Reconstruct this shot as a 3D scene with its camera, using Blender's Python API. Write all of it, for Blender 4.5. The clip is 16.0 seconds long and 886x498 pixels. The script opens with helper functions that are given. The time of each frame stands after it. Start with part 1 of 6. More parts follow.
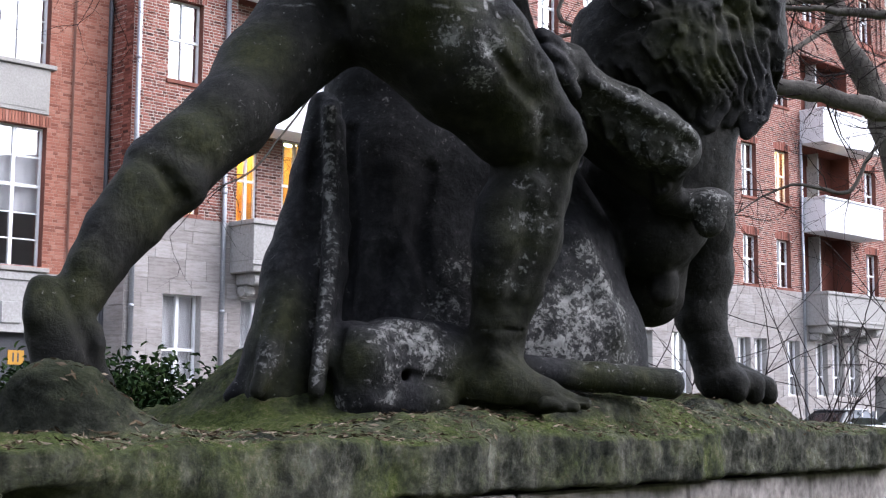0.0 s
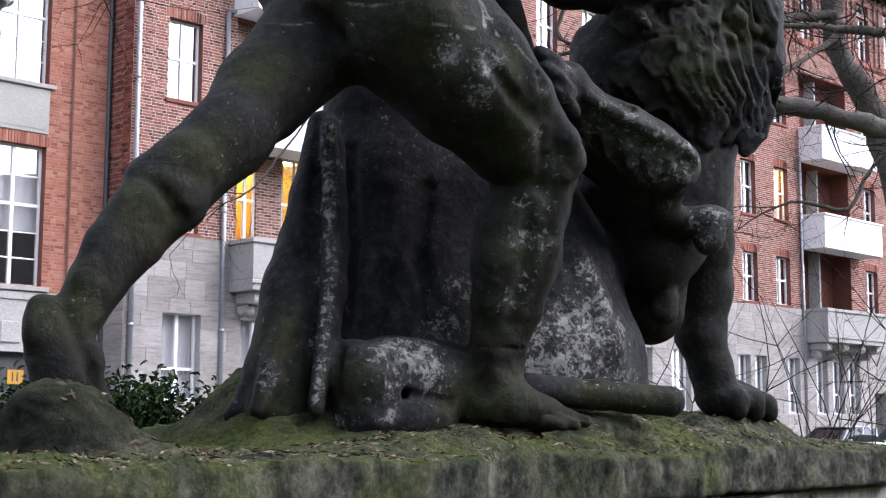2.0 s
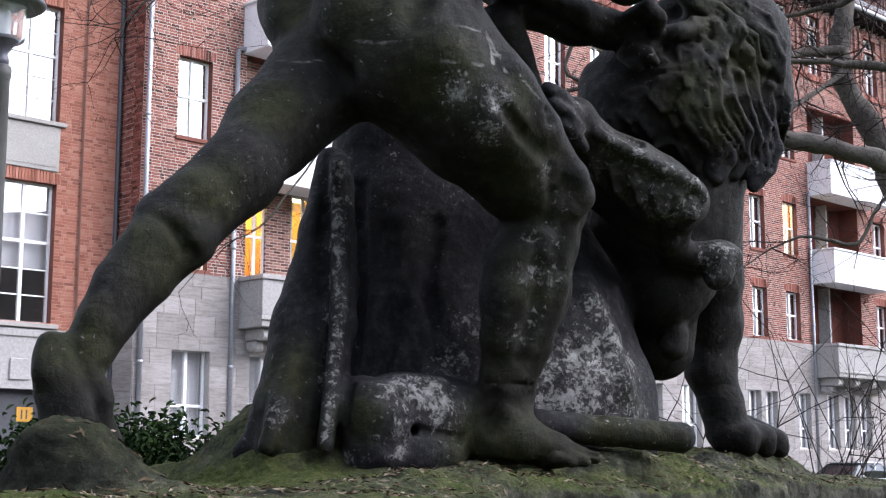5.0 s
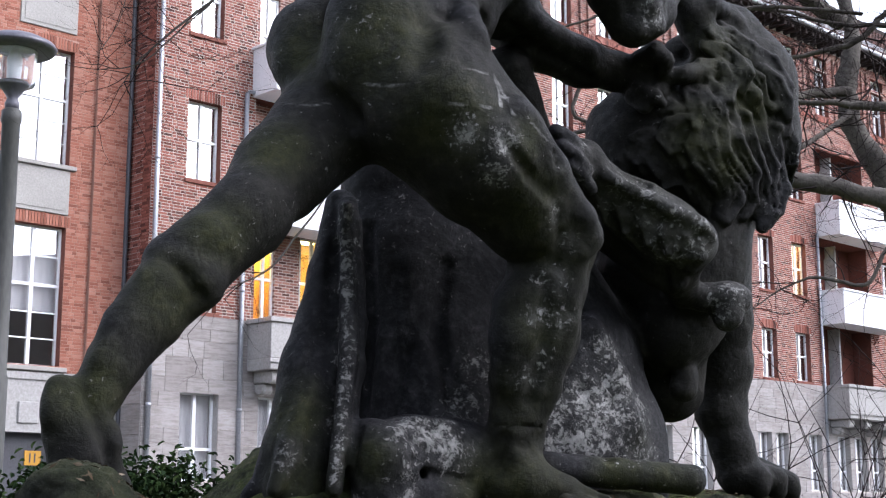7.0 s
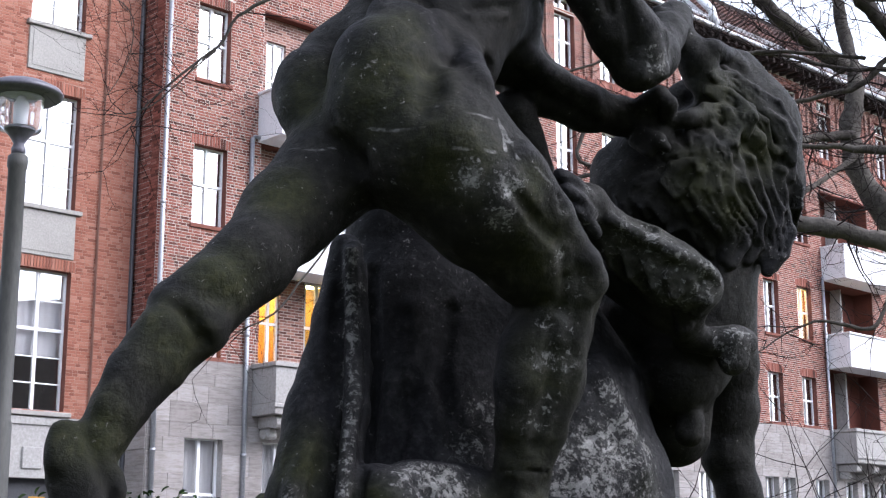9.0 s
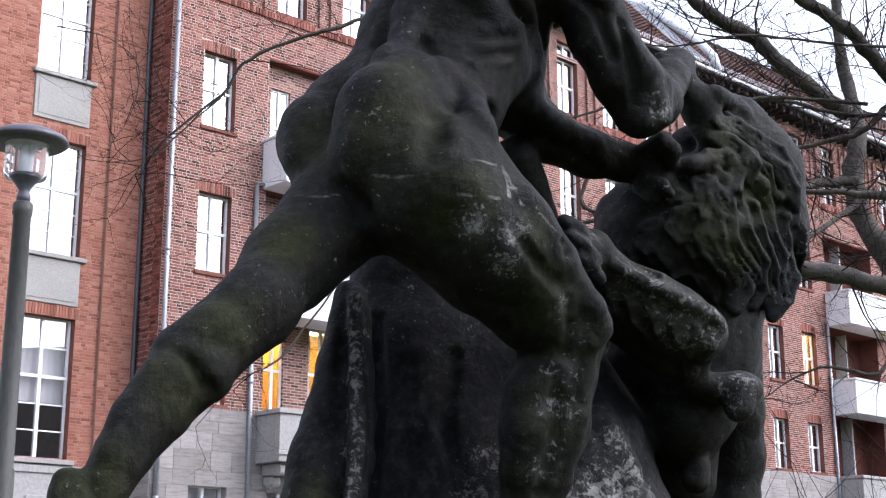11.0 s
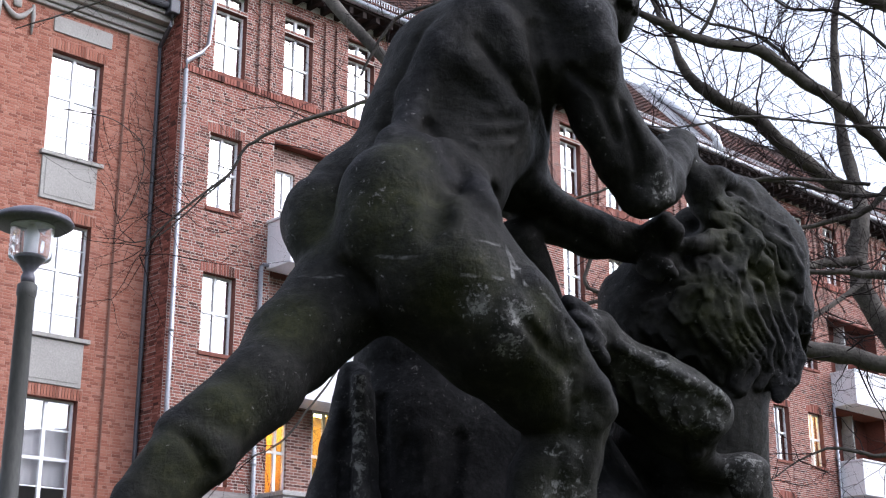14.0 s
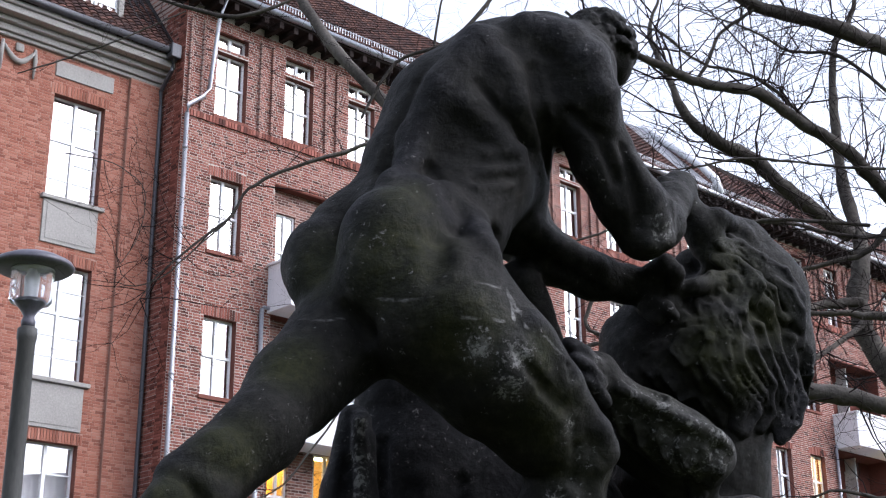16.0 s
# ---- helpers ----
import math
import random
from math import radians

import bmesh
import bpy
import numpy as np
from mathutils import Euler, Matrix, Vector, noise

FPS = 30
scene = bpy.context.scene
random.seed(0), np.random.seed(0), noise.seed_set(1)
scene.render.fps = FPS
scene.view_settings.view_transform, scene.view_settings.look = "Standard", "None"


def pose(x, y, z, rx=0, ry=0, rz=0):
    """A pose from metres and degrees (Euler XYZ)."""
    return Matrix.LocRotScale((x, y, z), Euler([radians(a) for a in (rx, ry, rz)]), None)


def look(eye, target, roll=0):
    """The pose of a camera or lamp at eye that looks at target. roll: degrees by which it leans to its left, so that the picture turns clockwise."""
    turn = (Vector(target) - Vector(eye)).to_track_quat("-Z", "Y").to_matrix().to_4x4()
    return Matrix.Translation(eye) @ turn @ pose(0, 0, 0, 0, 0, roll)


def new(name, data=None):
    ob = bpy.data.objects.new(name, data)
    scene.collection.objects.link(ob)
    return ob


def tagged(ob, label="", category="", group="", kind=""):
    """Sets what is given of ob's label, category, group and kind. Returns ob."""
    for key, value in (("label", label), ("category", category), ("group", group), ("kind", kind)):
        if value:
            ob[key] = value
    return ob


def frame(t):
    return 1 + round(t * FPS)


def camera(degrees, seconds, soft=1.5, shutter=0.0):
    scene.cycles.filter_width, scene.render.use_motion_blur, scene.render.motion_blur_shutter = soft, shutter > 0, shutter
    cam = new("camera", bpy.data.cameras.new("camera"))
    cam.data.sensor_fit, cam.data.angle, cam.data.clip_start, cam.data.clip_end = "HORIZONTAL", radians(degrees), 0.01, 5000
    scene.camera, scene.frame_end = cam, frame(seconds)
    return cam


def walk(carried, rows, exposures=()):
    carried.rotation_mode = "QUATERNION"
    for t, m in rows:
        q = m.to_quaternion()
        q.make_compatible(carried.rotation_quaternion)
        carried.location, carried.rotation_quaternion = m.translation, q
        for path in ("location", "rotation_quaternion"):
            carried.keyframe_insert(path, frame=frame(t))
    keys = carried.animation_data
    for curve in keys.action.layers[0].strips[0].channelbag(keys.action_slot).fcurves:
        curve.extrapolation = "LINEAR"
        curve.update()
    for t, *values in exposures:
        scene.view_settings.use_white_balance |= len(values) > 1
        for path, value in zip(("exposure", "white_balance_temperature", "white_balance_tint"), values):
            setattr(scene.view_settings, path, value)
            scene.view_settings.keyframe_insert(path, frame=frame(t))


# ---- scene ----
cam = camera(35.49, 16.0, soft=1.2)
EYE = 1.60
# seconds, then the turn of a camera that stands on one spot and tilts up
TURNS = [
    (0.0, 96.709, -0.366, -0.043),
    (0.5, 96.906, -0.274, -0.056),
    (1.0, 97.129, -0.230, -0.065),
    (1.5, 97.284, -0.194, -0.056),
    (2.0, 97.460, -0.194, -0.041),
    (2.5, 97.658, -0.155, -0.001),
    (3.0, 97.943, -0.139, 0.064),
    (3.5, 98.229, -0.136, 0.127),
    (4.0, 98.417, -0.114, 0.190),
    (6.5, 100.208, 0.002, 0.645),
    (7.0, 100.686, 0.043, 0.732),
    (7.5, 101.108, 0.064, 0.788),
    (8.0, 101.573, 0.061, 0.843),
    (8.5, 102.012, 0.080, 0.893),
    (9.0, 102.515, 0.097, 0.949),
    (11.5, 104.946, 0.192, 1.188),
    (12.0, 105.501, 0.195, 1.233),
    (12.5, 106.059, 0.143, 1.249),
    (13.0, 106.644, 0.183, 1.286),
    (13.5, 107.200, 0.226, 1.317),
    (14.0, 107.763, 0.209, 1.318),
    (14.5, 108.232, 0.242, 1.340),
    (15.0, 108.760, 0.252, 1.346),
    (15.5, 109.229, 0.238, 1.345),
    (16.0, 109.525, 0.376, 1.399),
]
walk(cam, [(t, pose(0, 0, EYE, a, b, c)) for t, a, b, c in TURNS],
     [(0.0, 2.0, 5900, 15.5), (4.0, 1.98, 5900, 15.5), (9.0, 1.92, 5900, 15.5), (12.5, 1.77, 5900, 15.5), (16.0, 1.54, 5900, 15.5)])

# ---- light: an even, bright overcast afternoon ----
world = bpy.data.worlds.new("overcast_sky")
scene.world = world
world.use_nodes = True
wn, wl = world.node_tree.nodes, world.node_tree.links
sky = wn.new("ShaderNodeTexSky")
sky.sky_type = "NISHITA"
sky.sun_disc = False
sky.sun_elevation = radians(40)
sky.sun_rotation = radians(94)
sky.air_density, sky.dust_density, sky.ozone_density = 1.0, 1.5, 1.0
pale = wn.new("ShaderNodeHueSaturation")
pale.inputs["Saturation"].default_value = 0.3
wl.new(sky.outputs[0], pale.inputs["Color"])
wl.new(pale.outputs[0], wn["Background"].inputs[0])
wn["Background"].inputs[1].default_value = 0.15
sun = new("sun", bpy.data.lights.new("sun", "SUN"))
sun.data.energy, sun.data.angle, sun.data.color = 0.8, radians(50), (1.0, 0.97, 0.94)
sun.matrix_world = look((28, 3, 25), (0, 5, 2))

# ---- materials ----
def mat(name, rough=0.8, metal=0.0):
    m = bpy.data.materials.new(name)
    m.use_nodes = True
    b = m.node_tree.nodes["Principled BSDF"]
    b.inputs["Roughness"].default_value = rough
    b.inputs["Metallic"].default_value = metal
    if rough >= 0.7:
        b.inputs["Specular IOR Level"].default_value = 0.08
    return m, m.node_tree.nodes, m.node_tree.links, b


def coords(n, l, scale=(1, 1, 1)):
    g = n.new("ShaderNodeNewGeometry")
    mp = n.new("ShaderNodeMapping")
    mp.inputs["Scale"].default_value = scale
    l.new(g.outputs["Position"], mp.inputs["Vector"])
    return mp.outputs["Vector"]


def noise_tex(n, l, vec, scale, detail=6, rough=0.6, distort=0.0):
    t = n.new("ShaderNodeTexNoise")
    t.inputs["Scale"].default_value = scale
    t.inputs["Detail"].default_value = detail
    t.inputs["Roughness"].default_value = rough
    t.inputs["Distortion"].default_value = distort
    l.new(vec, t.inputs["Vector"])
    return t.outputs["Fac"]


def ramp(n, l, fac, stops):
    r = n.new("ShaderNodeValToRGB")
    e = r.color_ramp.elements
    while len(e) < len(stops):
        e.new(0.5)
    for k, (p, c) in enumerate(stops):
        e[k].position = p
        e[k].color = (*c, 1) if len(c) == 3 else c
    l.new(fac, r.inputs["Fac"])
    return r.outputs["Color"]


def grey(p0, p1):
    return [(p0, (0, 0, 0)), (p1, (1, 1, 1))]


def mix(n, l, fac, a, b, kind="MIX"):
    m = n.new("ShaderNodeMix")
    m.data_type = "RGBA"
    m.blend_type = kind
    for sock, v in ((m.inputs[0], fac), (m.inputs[6], a), (m.inputs[7], b)):
        if isinstance(v, (int, float)):
            sock.default_value = v
        elif isinstance(v, tuple):
            sock.default_value = (*v, 1)
        else:
            l.new(v, sock)
    return m.outputs[2]


def calc(n, l, op, a, b):
    m = n.new("ShaderNodeMath")
    m.operation = op
    m.use_clamp = op in ("MULTIPLY", "ADD")
    for sock, v in ((m.inputs[0], a), (m.inputs[1], b)):
        if isinstance(v, (int, float)):
            sock.default_value = v
        else:
            l.new(v, sock)
    return m.outputs[0]


def bump(n, l, b, height, dist, strength=1.0):
    u = n.new("ShaderNodeBump")
    u.inputs["Distance"].default_value = dist
    u.inputs["Strength"].default_value = strength
    l.new(height, u.inputs["Height"])
    l.new(u.outputs[0], b.inputs["Normal"])
    return u


def plain(name, dark, light, scale=6.0, rough=0.7, metal=0.0, relief=0.002, stretch=(1, 1, 1), stain=0.35):
    """A surface with a fine grain and larger faint stains between two colours."""
    m, n, l, b = mat(name, rough, metal)
    v = coords(n, l, stretch)
    fine = noise_tex(n, l, v, scale * 8, 4)
    large = noise_tex(n, l, v, scale * 0.35, 5)
    both = calc(n, l, "ADD", calc(n, l, "MULTIPLY", fine, 1 - stain), calc(n, l, "MULTIPLY", large, stain))
    l.new(ramp(n, l, both, [(0.34, dark), (0.66, light)]), b.inputs["Base Color"])
    if relief:
        bump(n, l, b, fine, relief)
    return m


def pieces_mat(name, colours, rough=0.85, grain=40.0, island=False, relief=0.003, soot=(0.1, 0.09, 0.085), sooty=0.4, bands=0.0):
    """Bricks, stones or tiles: each piece takes its own shade, with grain and soot over all."""
    m, n, l, b = mat(name, rough)
    v = coords(n, l)
    if island:
        rnd = n.new("ShaderNodeNewGeometry").outputs["Random Per Island"]
    else:
        rnd = n.new("ShaderNodeObjectInfo").outputs["Random"]
    c = ramp(n, l, rnd, colours)
    fine = noise_tex(n, l, v, grain, 5)
    c = mix(n, l, calc(n, l, "MULTIPLY", fine, 0.45), c, (0.5, 0.4, 0.36), "MULTIPLY")
    large = noise_tex(n, l, v, 0.45, 7, 0.65)
    k = ramp(n, l, large, grey(0.52, 0.8))
    c = mix(n, l, calc(n, l, "MULTIPLY", k, sooty), c, soot)
    if bands:
        layer = noise_tex(n, l, coords(n, l, (1, 1, 7)), 2.4, 8, 0.72)
        c = mix(n, l, calc(n, l, "MULTIPLY", ramp(n, l, layer, grey(0.45, 0.62)), bands), c, (0.5, 0.46, 0.43), "MULTIPLY")
    l.new(c, b.inputs["Base Color"])
    bump(n, l, b, fine, relief)
    return m


RED = [(0.0, (0.215, 0.085, 0.06)), (0.3, (0.32, 0.13, 0.09)), (0.7, (0.36, 0.155, 0.108)), (1.0, (0.42, 0.205, 0.155))]
DARK_RED = [(0.0, (0.085, 0.042, 0.036)), (0.22, (0.2, 0.077, 0.06)), (0.6, (0.295, 0.115, 0.088)), (0.88, (0.335, 0.14, 0.11)), (1.0, (0.39, 0.205, 0.165))]


def brick_wall(name, cols, mortar, width, height, joint):
    """Running courses on an upright wall, for the stretches too far off for single bricks."""
    m, n, l, b = mat(name, 0.88)
    tc = n.new("ShaderNodeTexCoord")
    mp = n.new("ShaderNodeMapping")
    mp.inputs["Rotation"].default_value = (radians(-90), 0, 0)
    l.new(tc.outputs["Object"], mp.inputs["Vector"])
    t = n.new("ShaderNodeTexBrick")
    t.inputs["Scale"].default_value = 1.0
    t.inputs["Brick Width"].default_value = width
    t.inputs["Row Height"].default_value = height
    t.inputs["Mortar Size"].default_value = joint
    t.inputs["Mortar Smooth"].default_value = 0.2
    t.inputs["Color1"].default_value = (*cols[0][1], 1)
    t.inputs["Color2"].default_value = (*cols[-1][1], 1)
    t.inputs["Mortar"].default_value = (*mortar, 1)
    l.new(mp.outputs[0], t.inputs["Vector"])
    v = coords(n, l)
    fine = noise_tex(n, l, v, 30, 5)
    c = mix(n, l, calc(n, l, "MULTIPLY", fine, 0.5), t.outputs["Color"], (0.55, 0.42, 0.38), "MULTIPLY")
    k = ramp(n, l, noise_tex(n, l, v, 0.4, 7, 0.65), grey(0.5, 0.82))
    c = mix(n, l, calc(n, l, "MULTIPLY", k, 0.45), c, (0.13, 0.09, 0.08))
    l.new(c, b.inputs["Base Color"])
    bump(n, l, b, calc(n, l, "SUBTRACT", 1.0, t.outputs["Fac"]), 0.006)
    return m


M_BRICK = pieces_mat("old_red_brick", DARK_RED, island=True)
M_BRICK_ONE = pieces_mat("old_red_brick_single", DARK_RED)
M_MORTAR = plain("pale_mortar", (0.41, 0.36, 0.32), (0.56, 0.5, 0.45), 10, 0.95)
M_MORTAR_W = plain("reddish_mortar", (0.3, 0.17, 0.13), (0.4, 0.25, 0.2), 10, 0.95)
# brick colour for sills and sides of openings, darker than the fronts
M_REVEAL = plain("reveal_brick_darker_than_front", (0.11, 0.045, 0.035), (0.25, 0.105, 0.08), 9.0, 0.9, relief=0.004)
M_WALL_MAIN = brick_wall("brown_red_brickwork", DARK_RED, (0.46, 0.38, 0.34), 0.25, 0.0765, 0.011)
M_WALL_WING = brick_wall("orange_red_brickwork", RED, (0.44, 0.25, 0.19), 0.25, 0.0765, 0.006)
M_STONE = pieces_mat("grey_limestone", [(0.0, (0.28, 0.26, 0.25)), (0.5, (0.32, 0.3, 0.29)), (1.0, (0.39, 0.37, 0.36))], 0.9, 9.0, sooty=0.8, soot=(0.13, 0.12, 0.11), bands=0.55)
M_STONE_FAR = plain("pale_limestone", (0.266, 0.252, 0.238), (0.392, 0.378, 0.364), 2.0, 0.9)
M_RENDER = plain("grey_cast_stone", (0.26, 0.245, 0.228), (0.37, 0.35, 0.325), 3.0, 0.9)
M_WHITE = plain("white_plaster", (0.68, 0.68, 0.7), (0.82, 0.82, 0.84), 2.0, 0.8)
M_FRAME = plain("white_window_paint", (0.72, 0.72, 0.73), (0.84, 0.84, 0.84), 4.0, 0.45, relief=0)
M_ROOF = pieces_mat("brown_clay_tile", [(0.0, (0.05, 0.034, 0.032)), (0.5, (0.085, 0.05, 0.044)), (1.0, (0.14, 0.075, 0.06))], 0.85, 20, island=True)
M_ZINC = plain("weathered_zinc", (0.27, 0.2775, 0.3), (0.42, 0.4275, 0.45), 3.0, 0.45, 0.7)
M_DARKMETAL = plain("dark_painted_metal", (0.035, 0.035, 0.04), (0.075, 0.075, 0.085), 5.0, 0.5, 0.2)
# timber set darker, so the shadow under the eaves is in its colour
M_SOFFIT = plain("shade_darkened_timber", (0.015, 0.011, 0.01), (0.035, 0.025, 0.0225), 4.0, 0.8)
M_RUST = plain("rust_red_paint", (0.0975, 0.03375, 0.02625), (0.15, 0.05625, 0.04125), 4.0, 0.8)
M_ROOM = plain("dim_room_paint", (0.32, 0.32, 0.32), (0.52, 0.52, 0.5), 1.0, 0.9, relief=0)
M_WARMROOM = plain("yellow_room_paint", (0.75, 0.5, 0.1), (0.85, 0.6, 0.16), 1.0, 0.9, relief=0)
M_BLIND = plain("white_cotton_blind", (0.7, 0.7, 0.72), (0.85, 0.85, 0.87), 2.0, 0.9, relief=0, stretch=(1, 1, 0.2))

M_GLASS, gn, gl, gb = mat("window_glass")
gl_gloss = gn.new("ShaderNodeBsdfGlossy")
gl_gloss.inputs["Roughness"].default_value = 0.01
gl_clear = gn.new("ShaderNodeBsdfTransparent")
gl_mix = gn.new("ShaderNodeMixShader")
gl_mix.inputs[0].default_value = 0.3
gl.new(gl_clear.outputs[0], gl_mix.inputs[1])
gl.new(gl_gloss.outputs[0], gl_mix.inputs[2])
gl.new(gl_mix.outputs[0], gn["Material Output"].inputs[0])

M_LAMPLIGHT, ln, ll, lb = mat("lit_ceiling_lamp")
lb.inputs["Emission Color"].default_value = (1.0, 0.75, 0.35, 1)
lb.inputs["Emission Strength"].default_value = 20.0


def sculpture_stone():
    """Blackened sandstone: green algae in patches, pale flakes and scabs where the crust has come off. Algae and dust
    also paint in light.
    """
    m, n, l, b = mat("blackened_mossy_sandstone", 0.7)
    v = coords(n, l)

    def stored(name):
        a = n.new("ShaderNodeAttribute")
        a.attribute_name = name
        return a.outputs["Fac"]
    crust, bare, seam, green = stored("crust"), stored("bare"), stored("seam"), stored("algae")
    broad = noise_tex(n, l, v, 1.8, 6, 0.65)
    mid = noise_tex(n, l, v, 8, 7, 0.7)
    fine = noise_tex(n, l, v, 34, 8, 0.72)
    grain = calc(n, l, "ADD", calc(n, l, "MULTIPLY", fine, 0.55), calc(n, l, "MULTIPLY", mid, 0.45))
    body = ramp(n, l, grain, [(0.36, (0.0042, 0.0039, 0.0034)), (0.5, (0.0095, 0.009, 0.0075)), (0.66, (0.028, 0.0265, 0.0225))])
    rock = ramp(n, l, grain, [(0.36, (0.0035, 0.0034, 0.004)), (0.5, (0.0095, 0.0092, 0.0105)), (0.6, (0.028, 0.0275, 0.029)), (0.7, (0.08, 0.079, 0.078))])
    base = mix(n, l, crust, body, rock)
    # algae green is set lighter, so patches also paint light onto legs and mane
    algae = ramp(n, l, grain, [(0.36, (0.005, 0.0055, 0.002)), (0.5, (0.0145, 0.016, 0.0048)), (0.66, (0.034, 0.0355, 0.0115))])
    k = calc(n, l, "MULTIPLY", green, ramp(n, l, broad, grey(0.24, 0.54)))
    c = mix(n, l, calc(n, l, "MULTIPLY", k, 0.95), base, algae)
    # grey dust where the crust is thin, also painted light on the foreleg
    c = mix(n, l, calc(n, l, "MULTIPLY", bare, ramp(n, l, grain, [(0.42, (0.05, 0.05, 0.05)), (0.62, (0.75, 0.75, 0.75))])), c, (0.06, 0.058, 0.056))
    # flakes, scattered small and in larger scabs
    where = calc(n, l, "ADD", calc(n, l, "MULTIPLY", broad, 0.22), calc(n, l, "ADD", calc(n, l, "MULTIPLY", crust, 0.02), calc(n, l, "MULTIPLY", bare, 0.1)))
    small = calc(n, l, "ADD", calc(n, l, "MULTIPLY", noise_tex(n, l, v, 50, 8, 0.7, 0.4), 0.75), where)
    scab = calc(n, l, "ADD", calc(n, l, "MULTIPLY", noise_tex(n, l, v, 21, 10, 0.82, 0.5), 0.75), where)
    line = calc(n, l, "MULTIPLY", ramp(n, l, seam, grey(0.5, 1.0)), ramp(n, l, mid, grey(0.42, 0.6)))
    flake = calc(n, l, "ADD", ramp(n, l, small, grey(0.6, 0.66)), calc(n, l, "MULTIPLY", ramp(n, l, scab, grey(0.61, 0.65)), calc(n, l, "ADD", calc(n, l, "MULTIPLY", crust, 0.8), 0.2)))
    flake = calc(n, l, "ADD", flake, calc(n, l, "MULTIPLY", line, 0.75))
    pale = ramp(n, l, grain, [(0.35, (0.09, 0.088, 0.085)), (0.62, (0.36, 0.355, 0.34))])
    c = mix(n, l, calc(n, l, "MULTIPLY", flake, 0.85), c, pale)
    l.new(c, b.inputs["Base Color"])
    b.inputs["Specular IOR Level"].default_value = 0.14
    rough_n = calc(n, l, "ADD", calc(n, l, "MULTIPLY", fine, 0.55), calc(n, l, "ADD", calc(n, l, "MULTIPLY", mid, 0.3), calc(n, l, "MULTIPLY", flake, 0.15)))
    bump(n, l, b, rough_n, 0.014)
    return m


def moss_stone():
    """Rough stone with moss cushions, algae streaks and pale bare spots."""
    m, n, l, b = mat("mossy_plinth_stone", 0.95)
    v = coords(n, l)
    g = n.new("ShaderNodeNewGeometry")
    sep = n.new("ShaderNodeSeparateXYZ")
    l.new(g.outputs["Normal"], sep.inputs[0])
    fine = noise_tex(n, l, v, 75, 9, 0.82)
    mid = noise_tex(n, l, v, 9, 9, 0.76)
    broad = noise_tex(n, l, v, 2.0, 6, 0.65)
    streak = noise_tex(n, l, coords(n, l, (1, 1, 0.18)), 16, 6, 0.7)
    stone = ramp(n, l, calc(n, l, "ADD", calc(n, l, "MULTIPLY", mid, 0.7), calc(n, l, "MULTIPLY", streak, 0.3)),
                 [(0.37, (0.01, 0.011, 0.009)), (0.47, (0.042, 0.043, 0.033)), (0.55, (0.1, 0.096, 0.08)), (0.63, (0.255, 0.2496, 0.2338))])
    moss = ramp(n, l, calc(n, l, "ADD", calc(n, l, "MULTIPLY", fine, 0.6), calc(n, l, "MULTIPLY", mid, 0.4)),
                [(0.34, (0.011, 0.0135, 0.004)), (0.44, (0.036, 0.05, 0.0125)), (0.53, (0.075, 0.092, 0.026)), (0.59, (0.14, 0.125, 0.07)), (0.67, (0.26, 0.225, 0.155))])
    k = calc(n, l, "ADD", calc(n, l, "MULTIPLY", sep.outputs["Z"], 0.1), calc(n, l, "ADD", calc(n, l, "MULTIPLY", broad, 0.55), calc(n, l, "MULTIPLY", mid, 0.45)))
    bald = n.new("ShaderNodeAttribute")
    bald.attribute_name = "bald"
    bare_stone = ramp(n, l, mid, [(0.35, (0.01, 0.011, 0.008)), (0.6, (0.032, 0.034, 0.024)), (0.7, (0.06, 0.058, 0.045))])
    c = mix(n, l, ramp(n, l, k, grey(0.5, 0.64)), stone, moss)
    c = mix(n, l, calc(n, l, "MULTIPLY", bald.outputs["Fac"], 0.8), c, bare_stone)
    l.new(c, b.inputs["Base Color"])
    bump(n, l, b, calc(n, l, "ADD", calc(n, l, "MULTIPLY", fine, 0.5), calc(n, l, "MULTIPLY", mid, 0.5)), 0.03)
    return m


M_SCULPT = sculpture_stone()
M_MOSS = moss_stone()
M_LITTER = pieces_mat("dry_leaf_scraps", [(0.0, (0.025, 0.017, 0.01)), (0.6, (0.08, 0.06, 0.036)), (1.0, (0.24, 0.2, 0.15))], 0.9, 60, island=True, sooty=0.0)
M_PEDESTAL = plain("stained_pedestal_limestone", (0.12, 0.105, 0.1), (0.34, 0.31, 0.29), 3.0, 0.9, relief=0.004)
M_BARK = plain("plane_tree_bark", (0.02, 0.017, 0.016), (0.14, 0.126, 0.11), 3.4, 0.9, relief=0.012, stain=0.7)
M_TWIG = plain("dark_twig_bark", (0.012, 0.009, 0.009), (0.035, 0.026, 0.025), 6.0, 0.9)

M_BRICK_W = pieces_mat("orange_red_brick", RED, island=True, sooty=0.25)
M_BRICK_W_ONE = pieces_mat("orange_red_brick_single", RED, sooty=0.25)
M_STONE_ISL = pieces_mat("grey_limestone_far", [(0.0, (0.32, 0.3, 0.29)), (0.5, (0.36, 0.34, 0.33)), (1.0, (0.41, 0.39, 0.38))], 0.9, 9.0, island=True, sooty=0.6, soot=(0.17, 0.16, 0.15), bands=0.5)
# ---- the street house behind: local x along the front, local y into the house ----
FRONT = Matrix.Rotation(radians(44.5), 4, "Z")
D0, DW = 28.5, 29.5          # distance of the main front and of the wing's front
S0 = 17.5                    # the corner between them


